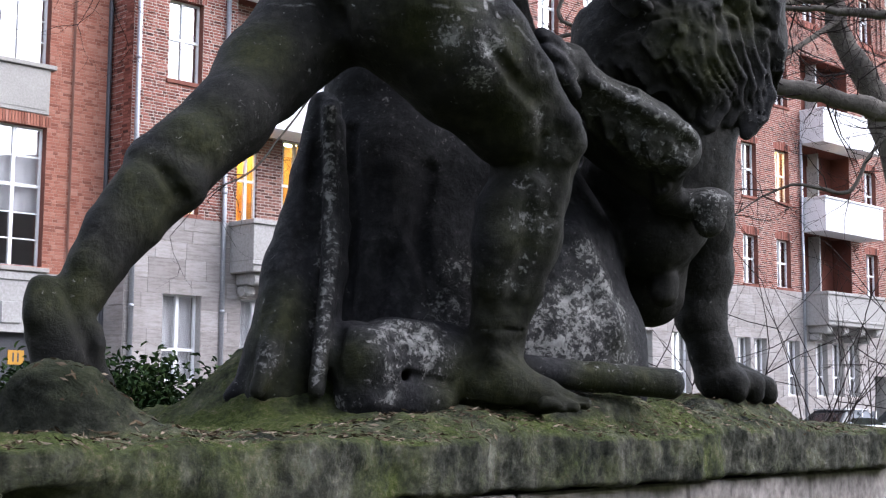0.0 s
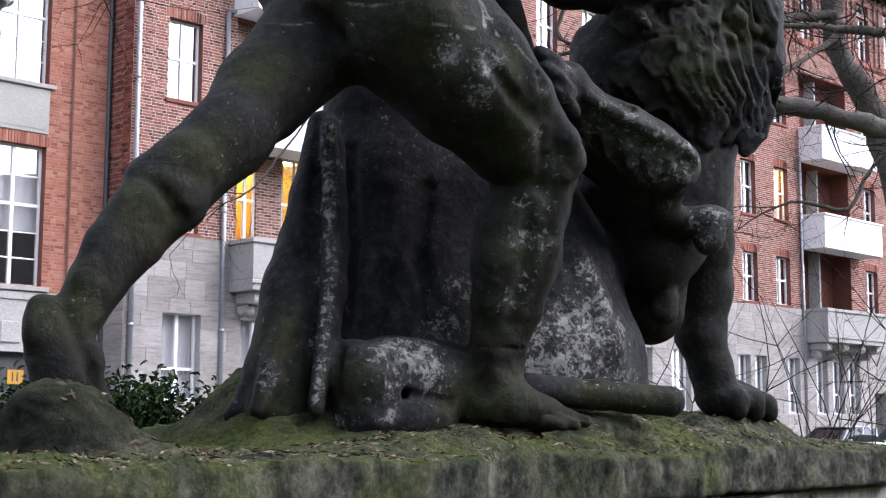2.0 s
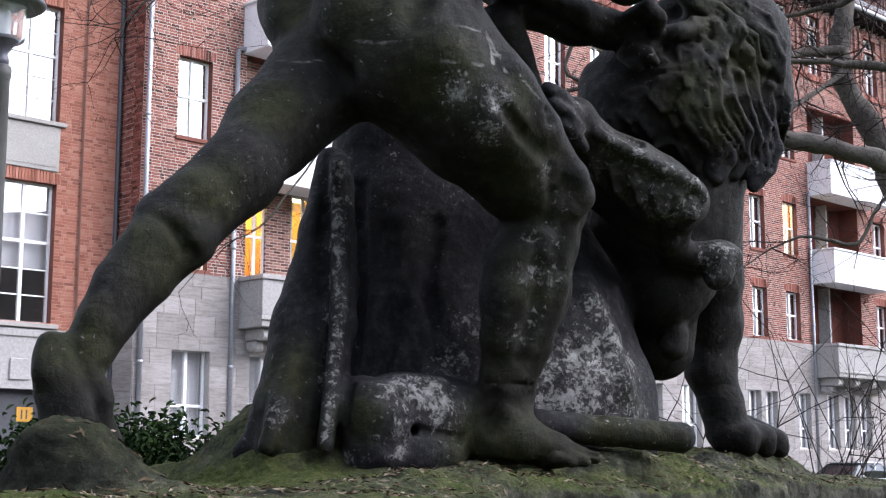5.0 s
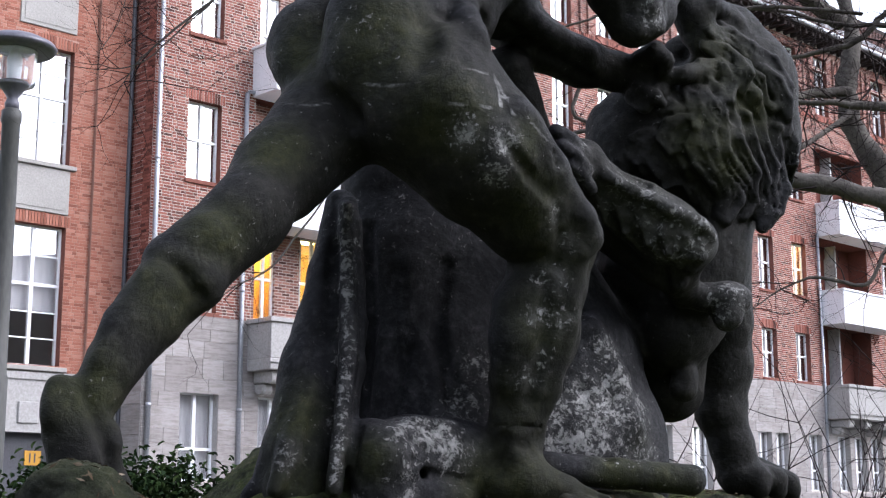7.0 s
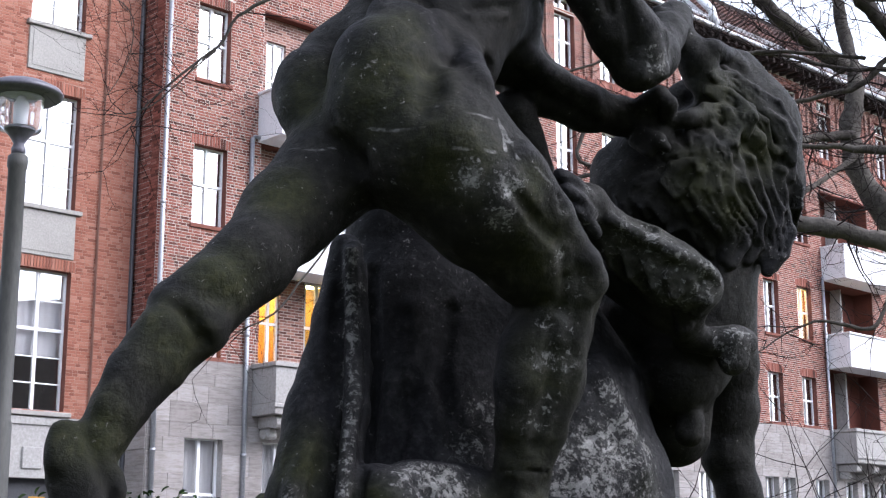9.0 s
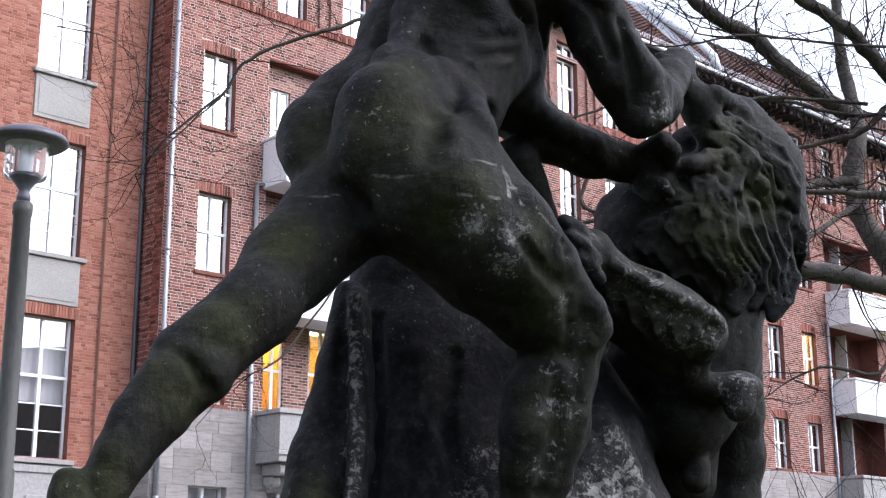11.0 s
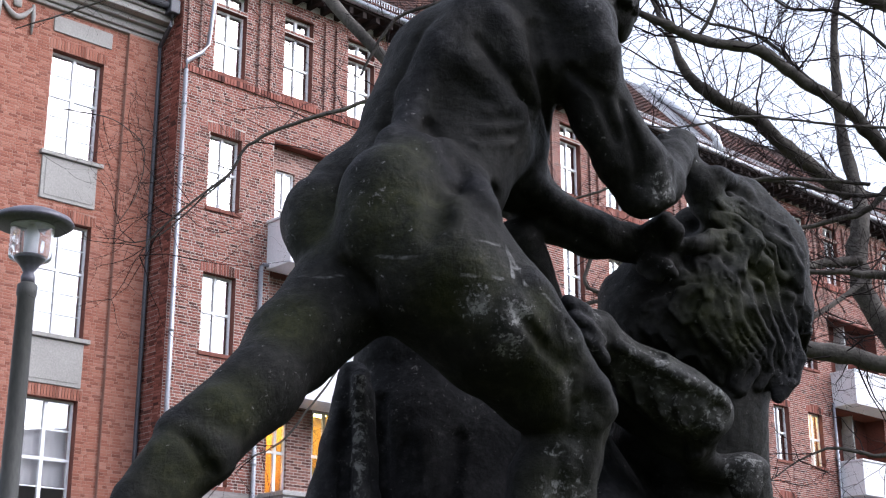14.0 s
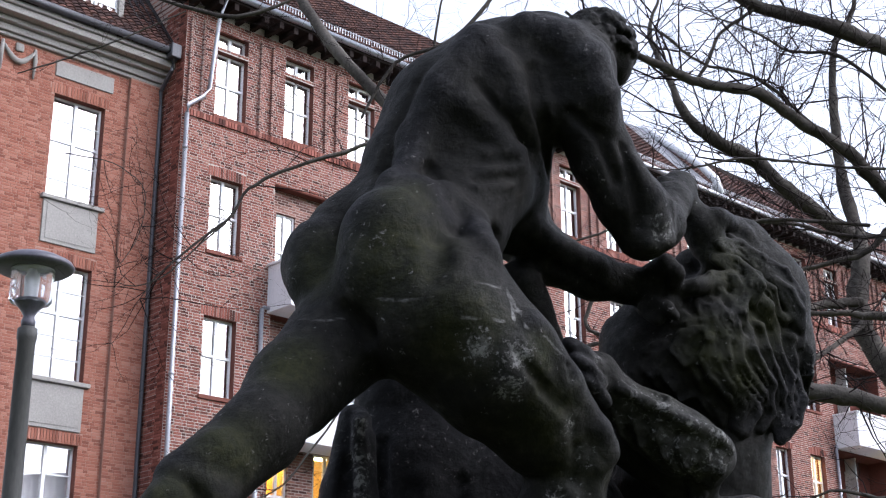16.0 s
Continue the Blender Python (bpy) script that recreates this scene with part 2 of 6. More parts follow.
def box_into(bm, x0, x1, y0, y1, z0, z1, bevel=0.0):
    geom = bmesh.ops.create_cube(bm, size=1.0)["verts"]
    bmesh.ops.scale(bm, vec=(abs(x1 - x0), abs(y1 - y0), abs(z1 - z0)), verts=geom)
    bmesh.ops.translate(bm, vec=((x0 + x1) / 2, (y0 + y1) / 2, (z0 + z1) / 2), verts=geom)
    if bevel:
        es = list({e for v in geom for e in v.link_edges})
        bmesh.ops.bevel(bm, geom=es, offset=bevel, segments=1, affect="EDGES", profile=0.5)
    return geom


def part(name, bm, material, parent, label="", smooth=False):
    me = bpy.data.meshes.new(name)
    bm.to_mesh(me)
    bm.free()
    return part_of(name, me, material, parent, label, smooth)


def part_of(name, me, material, parent, label="", smooth=False):
    if material and not me.materials:
        me.materials.append(material)
    if smooth:
        me.polygons.foreach_set("use_smooth", [True] * len(me.polygons))
    ob = new(name, me)
    ob.parent = parent
    if label:
        tagged(ob, label)
    return ob


def slab(name, x0, x1, y0, y1, z0, z1, material, parent, label="", bevel=0.0):
    bm = bmesh.new()
    box_into(bm, x0, x1, y0, y1, z0, z1, bevel)
    return part(name, bm, material, parent, label)


def boxes(name, rows, material, parent, label="", bevel=0.0):
    bm = bmesh.new()
    for r in rows:
        box_into(bm, *r, bevel)
    return part(name, bm, material, parent, label)


def tube(bm, pts, rad, seg=10):
    """A pipe through the points."""
    rings = []
    pts = [Vector(p) for p in pts]
    for i, p in enumerate(pts):
        t = (pts[min(i + 1, len(pts) - 1)] - pts[max(i - 1, 0)]).normalized()
        u = t.orthogonal().normalized() if abs(t.z) > 0.95 else t.cross(Vector((0, 0, 1))).normalized()
        w = t.cross(u)
        r = rad[i] if isinstance(rad, (list, tuple)) else rad
        rings.append([bm.verts.new(p + r * (math.cos(2 * math.pi * k / seg) * u + math.sin(2 * math.pi * k / seg) * w)) for k in range(seg)])
    for a, b in zip(rings, rings[1:]):
        for k in range(seg):
            bm.faces.new((a[k], a[(k + 1) % seg], b[(k + 1) % seg], b[k]))
    for r, rev in ((rings[0], True), (rings[-1], False)):
        bm.faces.new(r[::-1] if rev else r)


def pierced_wall(name, x0, x1, z0, z1, y, thick, holes, material, parent, label="", reveal=None):
    """A wall of that thickness with rectangular openings (x0, x1, z0, z1) through it."""
    holes = [h for h in holes if h[1] > x0 and h[0] < x1 and h[3] > z0 and h[2] < z1]
    xs = sorted({x0, x1, *[min(max(v, x0), x1) for h in holes for v in h[:2]]})
    zs = sorted({z0, z1, *[min(max(v, z0), z1) for h in holes for v in h[2:]]})
    vs, fs = [], []

    def quad(*p):
        fs.append(tuple(range(len(vs), len(vs) + 4)))
        vs.extend(p)
    for a, b in zip(xs, xs[1:]):
        for c, d in zip(zs, zs[1:]):
            mx, mz = (a + b) / 2, (c + d) / 2
            if any(h[0] < mx < h[1] and h[2] < mz < h[3] for h in holes):
                continue
            quad((a, y, c), (b, y, c), (b, y, d), (a, y, d))
            quad((b, y + thick, c), (a, y + thick, c), (a, y + thick, d), (b, y + thick, d))
    for a, b, c, d in [(x0, x1, z0, z1)] + holes:
        quad((a, y, c), (a, y, d), (a, y + thick, d), (a, y + thick, c))
        quad((b, y, d), (b, y, c), (b, y + thick, c), (b, y + thick, d))
        quad((a, y, d), (b, y, d), (b, y + thick, d), (a, y + thick, d))
        quad((b, y, c), (a, y, c), (a, y + thick, c), (b, y + thick, c))
    me = bpy.data.meshes.new(name)
    me.from_pydata(vs, [], fs)
    me.materials.append(material)
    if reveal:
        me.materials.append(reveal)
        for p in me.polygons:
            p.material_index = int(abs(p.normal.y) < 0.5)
    return part_of(name, me, material, parent, label)


def window(parent, x0, x1, z0, z1, y, bars=(0, 0), split=0.55, blind=0.0, label="white painted casement window"):
    """A casement with mullion and transom; its panes are sub-parts. bars: thin glazing bars across the lower and upper lights."""
    f, m = 0.055, 0.042
    mx, tz = (x0 + x1) / 2, z0 + split * (z1 - z0)
    rows = [(x0, x0 + f, y, y + 0.08, z0, z1), (x1 - f, x1, y, y + 0.08, z0, z1),
            (x0 + f, x1 - f, y, y + 0.08, z0, z0 + f), (x0 + f, x1 - f, y, y + 0.08, z1 - f, z1),
            (mx - m, mx + m, y - 0.012, y + 0.07, z0 + f, z1 - f), (x0 + f, mx - m, y - 0.008, y + 0.07, tz - 0.035, tz + 0.035),
            (mx + m, x1 - f, y - 0.008, y + 0.07, tz - 0.035, tz + 0.035)]
    lights = [(z0 + f, tz - 0.035), (tz + 0.035, z1 - f)]
    for (a, b), count in zip(lights, bars):
        for k in range(count):
            z = a + (b - a) * (k + 1) / (count + 1)
            rows += [(x0 + f, mx - m, y + 0.01, y + 0.05, z - 0.016, z + 0.016), (mx + m, x1 - f, y + 0.01, y + 0.05, z - 0.016, z + 0.016)]
    w = boxes("window", rows, M_FRAME, parent, label)
    for a, b in lights:
        for c, d in ((x0 + f, mx - m), (mx + m, x1 - f)):
            g = slab("pane", c, d, y + 0.03, y + 0.036, a, b, M_GLASS, w)
            g.visible_shadow = False
    # curtain added to make windows with dark rooms look paler
    if blind:
        bm = bmesh.new()
        n = 24
        top = z1 - 0.02
        low = z1 - blind * (z1 - z0)
        for k in range(n + 1):
            x = x0 + 0.02 + (x1 - x0 - 0.04) * k / n
            off = 0.16 + 0.018 * math.sin(k * 1.9 + x0)
            bm.verts.new((x, y + off, low))
            bm.verts.new((x, y + off, top))
        bm.verts.ensure_lookup_table()
        for k in range(n):
            bm.faces.new([bm.verts[2 * k], bm.verts[2 * k + 2], bm.verts[2 * k + 3], bm.verts[2 * k + 1]])
        part("curtain", bm, M_BLIND, w, "white curtain added to pale the window", True)
    return w


def lit_room(parent, x0, x1, z0, z1, y):
    bm = bmesh.new()
    box_into(bm, x0 - 0.5, x1 + 0.9, y, y + 1.6, z0 - 0.4, z1 + 0.3)
    bmesh.ops.delete(bm, geom=[f for f in bm.faces if f.normal.y < -0.9], context="FACES")
    r = part("lit_room", bm, M_WARMROOM, parent, "room with yellow walls, its lamp on")
    slab("ceiling_lamp", x0, x1 + 0.3, y + 0.7, y + 0.95, z1 + 0.12, z1 + 0.2, M_LAMPLIGHT, r, "lit ceiling lamp")


house = new("office_building")
house.matrix_world = FRONT
tagged(house, "red brick office building with grey stone base and tiled roof", "building")

COLS = [18.5 + 2.28 * k for k in range(19)]
WIN_W = 1.0
FLOORS = [(6.4, 8.25), (9.7, 11.75), (13.5, 15.55), (17.3, 19.2)]
LOGGIAS = [(20.55, 24.3), (47.85, 51.5)]
STONE_TOP = 6.3
holes = []
for a, b in LOGGIAS:
    for z0, z1 in ((6.3, 8.8), (9.2, 12.2), (12.9, 15.9)):
        holes.append((a, b, z0, z1))
plain_windows = []
for k, c in enumerate(COLS):
    for i, (z0, z1) in enumerate(FLOORS):
        inside = any(a < c + 0.5 < b for a, b in LOGGIAS) and i < 3
        if not inside:
            plain_windows.append((k, i, c, c + WIN_W, z0, z1))
            holes.append((c, c + WIN_W, z0, z1))
    holes.append((c, c + WIN_W, 19.32, 19.8))
GROUND = [(18.5, 19.6), (20.8, 21.9), (23.06, 24.1), (25.3, 26.4), (27.6, 28.7), (29.9, 31.0), (32.2, 33.3), (34.5, 35.6),
          (36.8, 37.9), (39.0, 40.1), (41.0, 41.9), (43.0, 43.85), (44.1, 44.95), (46.35, 47.25), (48.4, 49.3), (49.65, 50.55), (50.9, 51.8), (56.0, 57.0)]
for a, b in GROUND:
    holes.append((a, b, 2.3, 4.42))
holes.append((53.0, 54.2, 0.0, 3.3))

END = 62.0
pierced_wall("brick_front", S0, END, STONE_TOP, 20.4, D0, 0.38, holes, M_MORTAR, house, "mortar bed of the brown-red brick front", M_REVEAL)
pierced_wall("stone_front", S0 - 0.06, END, 0.0, STONE_TOP, D0 - 0.05, 0.43, holes, M_MORTAR, house, "grey limestone ground-floor front", M_STONE_FAR)
slab("side_wall", S0, S0 + 0.38, D0 + 0.38, 33.0, 0.0, 24.2, M_WALL_MAIN, house, "narrow brick return wall")
slab("back_wall", S0 + 0.4, END, 33.0, 33.2, 0.0, 20.4, M_ROOM, house)
for z in (5.9, 9.3, 12.9, 16.6, 20.2):
    slab("floor_slab", S0 + 0.4, END, D0 + 0.4, 33.0, z - 0.25, z, M_ROOM, house)
for k in range(len(COLS)):
    slab("partition", COLS[k] + 1.55, COLS[k] + 1.65, D0 + 0.4, 33.0, 0.0, 20.0, M_ROOM, house)

LIT = {(0, 0), (12, 1), (4, 1)}
for k, i, x0, x1, z0, z1 in plain_windows:
    window(house, x0, x1, z0, z1, D0 + 0.19, (0, 0), 0.52)
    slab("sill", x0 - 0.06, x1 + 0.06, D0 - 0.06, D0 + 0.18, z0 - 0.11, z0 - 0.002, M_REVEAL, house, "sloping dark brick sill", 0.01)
    if (k, i) in LIT:
        lit_room(house, x0, x1, z0, z1, D0 + 0.4)
for c in COLS:
    window(house, c, c + WIN_W, 19.32, 19.8, D0 + 0.19, (0, 0), 0.9)
for a, b in GROUND:
    window(house, a, b, 2.3, 4.42, D0 + 0.16, (0, 0), 0.36, 1.0)

# loggias with their balconies
for n, (a, b) in enumerate(LOGGIAS):
    for i, (z0, z1) in enumerate(((6.3, 8.8), (9.2, 12.2), (12.9, 15.9))):
        y = D0 + (0.3 if n == 0 else 0.85)
        back = M_WALL_MAIN if n == 0 else M_RUST
        inner = [(a + 0.3, a + 0.95, z0 + 0.1, z0 + 2.3), (a + 1.75, a + 2.7, z0 + 0.02, z0 + 2.45)]
        pierced_wall("loggia_wall", a - 0.2, b + 0.2, z0 - 0.2, z1 + 0.2, y, 0.25, inner, back, house, "recessed loggia wall")
        slab("loggia_soffit", a, b, D0 + 0.01, y, z1 - 0.06, z1, M_RUST, house)
        slab("loggia_cheek", b - 0.02, b, D0 + 0.01, y, z0, z1 - 0.06, M_RUST, house)
        for x0, x1, c, d in inner:
            window(house, x0, x1, c, d, y + 0.08, (0, 0), 0.5)
        if (n, i) in ((0, 0), (1, 1)):
            for x0, x1, c, d in inner:
                lit_room(house, x0, x1, c, d, y + 0.26)
        out = D0 - 1.05
        e0, e1 = a - 0.12, b + 0.75
        if i == 0:
            boxes("stone_balcony", [(e0, e1, out, out + 0.16, 5.3, 6.2), (e0, e0 + 0.16, out + 0.16, D0 - 0.05, 5.3, 6.2), (e1 - 0.16, e1, out + 0.16, D0 - 0.05, 5.3, 6.2),
                                    (e0, e1, out, D0 - 0.05, 5.02, 5.3), (e0 - 0.06, e1 + 0.06, out - 0.06, out + 0.2, 6.2, 6.32), (e0 - 0.05, e0 + 0.2, out + 0.2, D0 - 0.05, 6.2, 6.32), (e0 - 0.05, e1 + 0.05, out - 0.05, out, 5.18, 5.28)],
                  M_STONE_FAR, house, "stone balcony on scrolled corbels", 0.012)
            for j in range(4):
                x = e0 + 0.2 + j * (e1 - e0 - 0.7) / 3
                bm = bmesh.new()
                box_into(bm, x, x + 0.32, out + 0.2, D0 - 0.05, 4.72, 5.02, 0.03)
                box_into(bm, x + 0.02, x + 0.3, out + 0.55, D0 - 0.05, 4.45, 4.72, 0.06)
                tube(bm, [(x - 0.02, out + 0.3, 4.84), (x + 0.34, out + 0.3, 4.84)], 0.15, 14)
                tube(bm, [(x - 0.01, out + 0.72, 4.56), (x + 0.33, out + 0.72, 4.56)], 0.11, 14)
                part("corbel", bm, M_STONE_FAR, house)
        else:
            top = (0, 9.95, 13.45)[i]
            boxes("white_balcony", [(e0, e1, out, out + 0.12, top - 1.1, top), (e0, e0 + 0.12, out + 0.12, D0, top - 1.1, top), (e1 - 0.12, e1, out + 0.12, D0, top - 1.1, top),
                                    (e0, e1, out, D0, top - 1.28, top - 1.1), (e0 - 0.05, e1 + 0.05, out - 0.05, out + 0.15, top, top + 0.08), (e0 - 0.05, e0 + 0.15, out + 0.15, D0, top, top + 0.08)],
                  M_WHITE, house, "white plastered balcony parapet", 0.01)

# string course, eaves, gutter and roof
boxes("string_course", [(S0 + 0.02 + 0.1 * j, S0 + 0.1 + 0.1 * j, D0 - 0.07, D0, 17.02, 17.2) for j in range(440)], M_BRICK, house, "brick-on-edge string course")
for c in COLS:
    boxes("pier_panel", [(c - 0.9, c - 0.84, D0 - 0.09, D0, 17.2, 19.9), (c - 0.5, c - 0.44, D0 - 0.09, D0, 17.2, 19.9)], M_WALL_MAIN, house)
boxes("soffit", [(S0 - 0.5, END, D0 - 0.75, D0 + 0.4, 20.35, 20.45)] + [(S0 + 0.5 * j, S0 + 0.14 + 0.5 * j, D0 - 0.72, D0, 20.15, 20.35) for j in range(88)], M_SOFFIT, house, "boarded eaves with rafter ends, their shadow in the dark colour")


bm = bmesh.new()
tube(bm, [(S0 - 0.6, D0 - 0.82, 20.5), (END, D0 - 0.82, 20.5)], 0.1, 10)
part("gutter", bm, M_ZINC, house, "long grey zinc gutter", True)
# snow guard: rails with uprights
bm = bmesh.new()
for z in (20.78, 21.0):
    tube(bm, [(S0, D0 - 0.6, z), (END, D0 - 0.6, z)], 0.018, 5)
for j in range(440):
    x = S0 + 0.1 * j
    box_into(bm, x, x + 0.022, D0 - 0.61, D0 - 0.59, 20.66, 21.02)
part("snow_guard", bm, M_ZINC, house, "galvanised snow guard along the eaves")


def tiled_roof(name, x0, x1, y0, z0, y1, z1, parent, label, w=0.26, h=0.19):
    """Rows of curved clay tiles up the slope, as one mesh."""
    slope = Vector((0, y1 - y0, z1 - z0))
    ln = slope.length
    up = slope / ln
    nor = Vector((0, -up.z, up.y))
    vs, fs = [], []
    rng = random.Random(5)
    for r in range(int(ln / h)):
        for c in range(int((x1 - x0) / w)):
            x = x0 + c * w
            lift = rng.uniform(0.0, 0.012)
            k = len(vs)
            for j in range(5):
                px = x + w * j / 4 * 0.98
                bow = 0.045 * math.sin(math.pi * j / 4)
                for t, o in ((0.0, 0.05), (1.25, 0.008), (0.0, -0.01)):
                    p = Vector((px, y0, z0)) + up * (h * (r + t)) + nor * (o + bow * (o > 0) + lift)
                    vs.append(tuple(p))
            for j in range(4):
                a = k + 3 * j
                fs.append((a, a + 3, a + 4, a + 1))
                fs.append((a + 2, a + 5, a + 3, a))
    me = bpy.data.meshes.new(name)
    me.from_pydata(vs, [], fs)
    ob = part_of(name, me, M_ROOF, parent, label)
    tagged(ob, kind="stuff")
    return ob


RY, RZ = 31.2, 24.3
slab("roof_deck", S0 - 0.1, END, RY, RY + 3.0, 20.5, RZ - 0.1, M_SOFFIT, house)
tiled_roof("roof_tiles", S0 - 0.1, 40.0, D0 - 0.78, 20.55, RY, RZ, house, "steep slope of weathered brown clay tiles")
tiled_roof("roof_tiles", 40.6, 58.0, D0 - 0.78, 20.55, RY - 0.5, RZ - 0.7, house, "steep slope of weathered brown clay tiles")
# zinc-clad fire wall with pale coping across the roof
bm = bmesh.new()
tube(bm, [(40.3, D0 - 0.7, 20.7), (40.3, D0 - 0.55, 21.3), (40.3, D0 + 0.1, 22.1), (40.3, RY, RZ + 0.2)], 0.16, 8)
part("roof_coping", bm, M_WHITE, house, "pale curved coping across the roof", True)
bm = bmesh.new()
v = [bm.verts.new(p) for p in ((38.6, D0 - 0.55, 20.95), (40.2, D0 - 0.55, 20.95), (40.2, RY, RZ + 0.16), (38.9, RY, RZ + 0.1))]
bm.faces.new(v)
bmesh.ops.solidify(bm, geom=bm.faces[:], thickness=0.06)
part("roof_flashing", bm, M_ZINC, house, "blue-grey zinc flashing")

# downpipes
for x, y, zs in ((S0 + 0.08, D0 - 0.13, (0.2, 17.0)), (20.2, D0 - 0.1, (0.2, 12.2)), (47.6, D0 - 0.1, (0.2, 12.3))):
    bm = bmesh.new()
    tube(bm, [(x, y, zs[0]), (x, y, zs[1])], 0.062, 12)
    for z in range(int(zs[0]) + 1, int(zs[1]), 3):
        tube(bm, [(x, y, z), (x, y, z + 0.09)], 0.075, 12)
    if x < 18:
        tube(bm, [(x, y, 17.0), (x + 0.03, y, 17.25), (x + 0.45, y - 0.02, 17.6), (x + 0.62, y - 0.02, 17.9), (x + 0.66, y - 0.3, 19.9), (x + 0.66, y - 0.65, 20.45)], 0.06, 12)
    elif x < 21:
        tube(bm, [(x, y, 12.2), (x + 0.08, y, 12.28), (x + 0.6, y, 12.28)], 0.05, 10)
    part("downpipe", bm, M_ZINC, house, "grey zinc downpipe with sleeves", True)

# ---- the wing set back beside it ----
wing = new("brick_wing")
wing.matrix_world = FRONT
tagged(wing, "orange-red brick office wing with tall windows and stone cornice", "building")
WIN = [(4.87, 8.2), (9.7, 12.55), (14.22, 16.95)]
wx0, wx1 = 14.42, 15.85
w_holes = [(wx0, wx1, a, b) for a, b in WIN] + [(10.2, 11.6, a, b) for a, b in WIN] + [(12.6, 15.9, 0.0, 3.35)]
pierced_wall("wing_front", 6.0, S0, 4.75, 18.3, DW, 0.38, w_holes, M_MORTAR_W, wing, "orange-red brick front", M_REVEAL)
pierced_wall("wing_base", 6.0, S0, 0.0, 4.75, DW - 0.04, 0.42, w_holes, M_STONE_FAR, wing, "smooth grey stone base")
slab("wing_back", 6.0, S0, 33.0, 33.2, 0.0, 18.3, M_ROOM, wing)
for z in (4.3, 9.2, 13.8, 18.2):
    slab("floor_slab", 6.0, S0, DW + 0.4, 33.0, z - 0.25, z, M_ROOM, wing)
for j, (a, b) in enumerate(WIN):
    for x in (wx0, 10.2):
        # lowest row: an added curtain stands in for lit room walls
        window(wing, x, x + wx1 - wx0, a, b, DW + 0.2, (2, 1), 0.58, 0.0 if j else 0.6)
        slab("sill", x - 0.12, x + wx1 - wx0 + 0.15, DW - 0.12, DW + 0.19, a - 0.11, a - 0.003, M_RENDER, wing, "projecting grey stone sill", 0.012)
for a, b in ((8.5, 9.58), (13.0, 14.1), (17.42, 17.86)):
    slab("stone_panel", wx0 - 0.04, wx1 + 0.02 + (0.15 if a > 17 else 0), DW - 0.045, DW, a, b, M_RENDER, wing, "plain grey stone panel in the brickwork", 0.01)
    if a < 17:
        slab("panel_field", wx0 + 0.06, wx1 - 0.08, DW - 0.06, DW - 0.045, a + 0.1, b - 0.1, M_RENDER, wing)
slab("wing_band", 6.0, S0, DW - 0.08, DW - 0.04, 4.55, 4.72, M_STONE_FAR, wing, "stone band", 0.01)
for k in range(2):
    slab("relief_panel", 14.85 + 0.0 - 1.4 * k, 15.35 - 1.4 * k, DW - 0.09, DW - 0.04, 3.55, 4.05, M_STONE_FAR, wing, "carved square stone panel", 0.02)
for y, z0, z1 in ((0.1, 18.02, 18.117), (0.18, 18.12, 18.297), (0.32, 18.3, 18.437), (0.58, 18.44, 18.617), (0.66, 18.62, 18.74)):
    slab("cornice_moulding", 6.0, S0 - 0.02, DW - y, DW, z0, z1, M_RENDER, wing, "stone cornice moulding", 0.015)
slab("pilaster", 16.47, S0 - 0.14, DW - 0.1, DW, 4.75, 18.02, M_MORTAR_W, wing, "flat brick pilaster")
bm = bmesh.new()
tube(bm, [(6.0, DW - 0.76, 18.82), (S0 - 0.05, DW - 0.76, 18.82)], 0.1, 10)
part("gutter", bm, M_DARKMETAL, wing, "dark metal gutter", True)
bm = bmesh.new()
box_into(bm, S0 - 0.36, S0 - 0.06, DW - 0.92, DW - 0.6, 18.6, 19.0, 0.02)
tube(bm, [(S0 - 0.2, DW - 0.76, 18.62), (S0 - 0.2, DW - 0.7, 18.3), (S0 - 0.14, DW - 0.12, 17.9), (S0 - 0.12, DW - 0.12, 17.4), (S0 - 0.1, DW - 0.12, 0.2)], 0.058, 10)
part("rain_hopper", bm, M_DARKMETAL, wing, "dark rainwater hopper with its downpipe")
tiled_roof("wing_roof_tiles", 8.0, S0 - 0.02, DW - 0.7, 18.9, DW + 2.6, 23.0, wing, "red clay tiles", 0.24, 0.18)
slab("wing_roof_deck", 6.0, S0, DW + 2.6, 33.2, 18.3, 22.9, M_SOFFIT, wing)
# roof window in its pale frame
dormer = boxes("dormer", [(14.5, 14.64, DW - 0.2, DW + 1.6, 19.2, 21.4), (15.9, 16.04, DW - 0.2, DW + 1.6, 19.2, 21.4), (14.4, 16.14, DW - 0.3, DW + 2.4, 21.4, 21.55),
                          (14.64, 15.9, DW - 0.2, DW + 0.3, 19.1, 19.32)], M_RENDER, wing, "roof dormer with grey cheeks")
window(wing, 14.64, 15.9, 19.32, 21.4, DW - 0.1, (1, 1), 0.5)
# bent zinc valley between the roof and the taller house
bm = bmesh.new()
v = [bm.verts.new(p) for p in ((16.7, DW - 0.62, 19.05), (S0 - 0.02, DW - 0.62, 19.05), (S0 - 0.02, DW + 2.5, 23.05), (15.9, DW + 2.5, 23.05))]
bm.faces.new(v)
bmesh.ops.solidify(bm, geom=bm.faces[:], thickness=-0.07)
part("roof_valley", bm, M_DARKMETAL, wing, "dark lead valley")
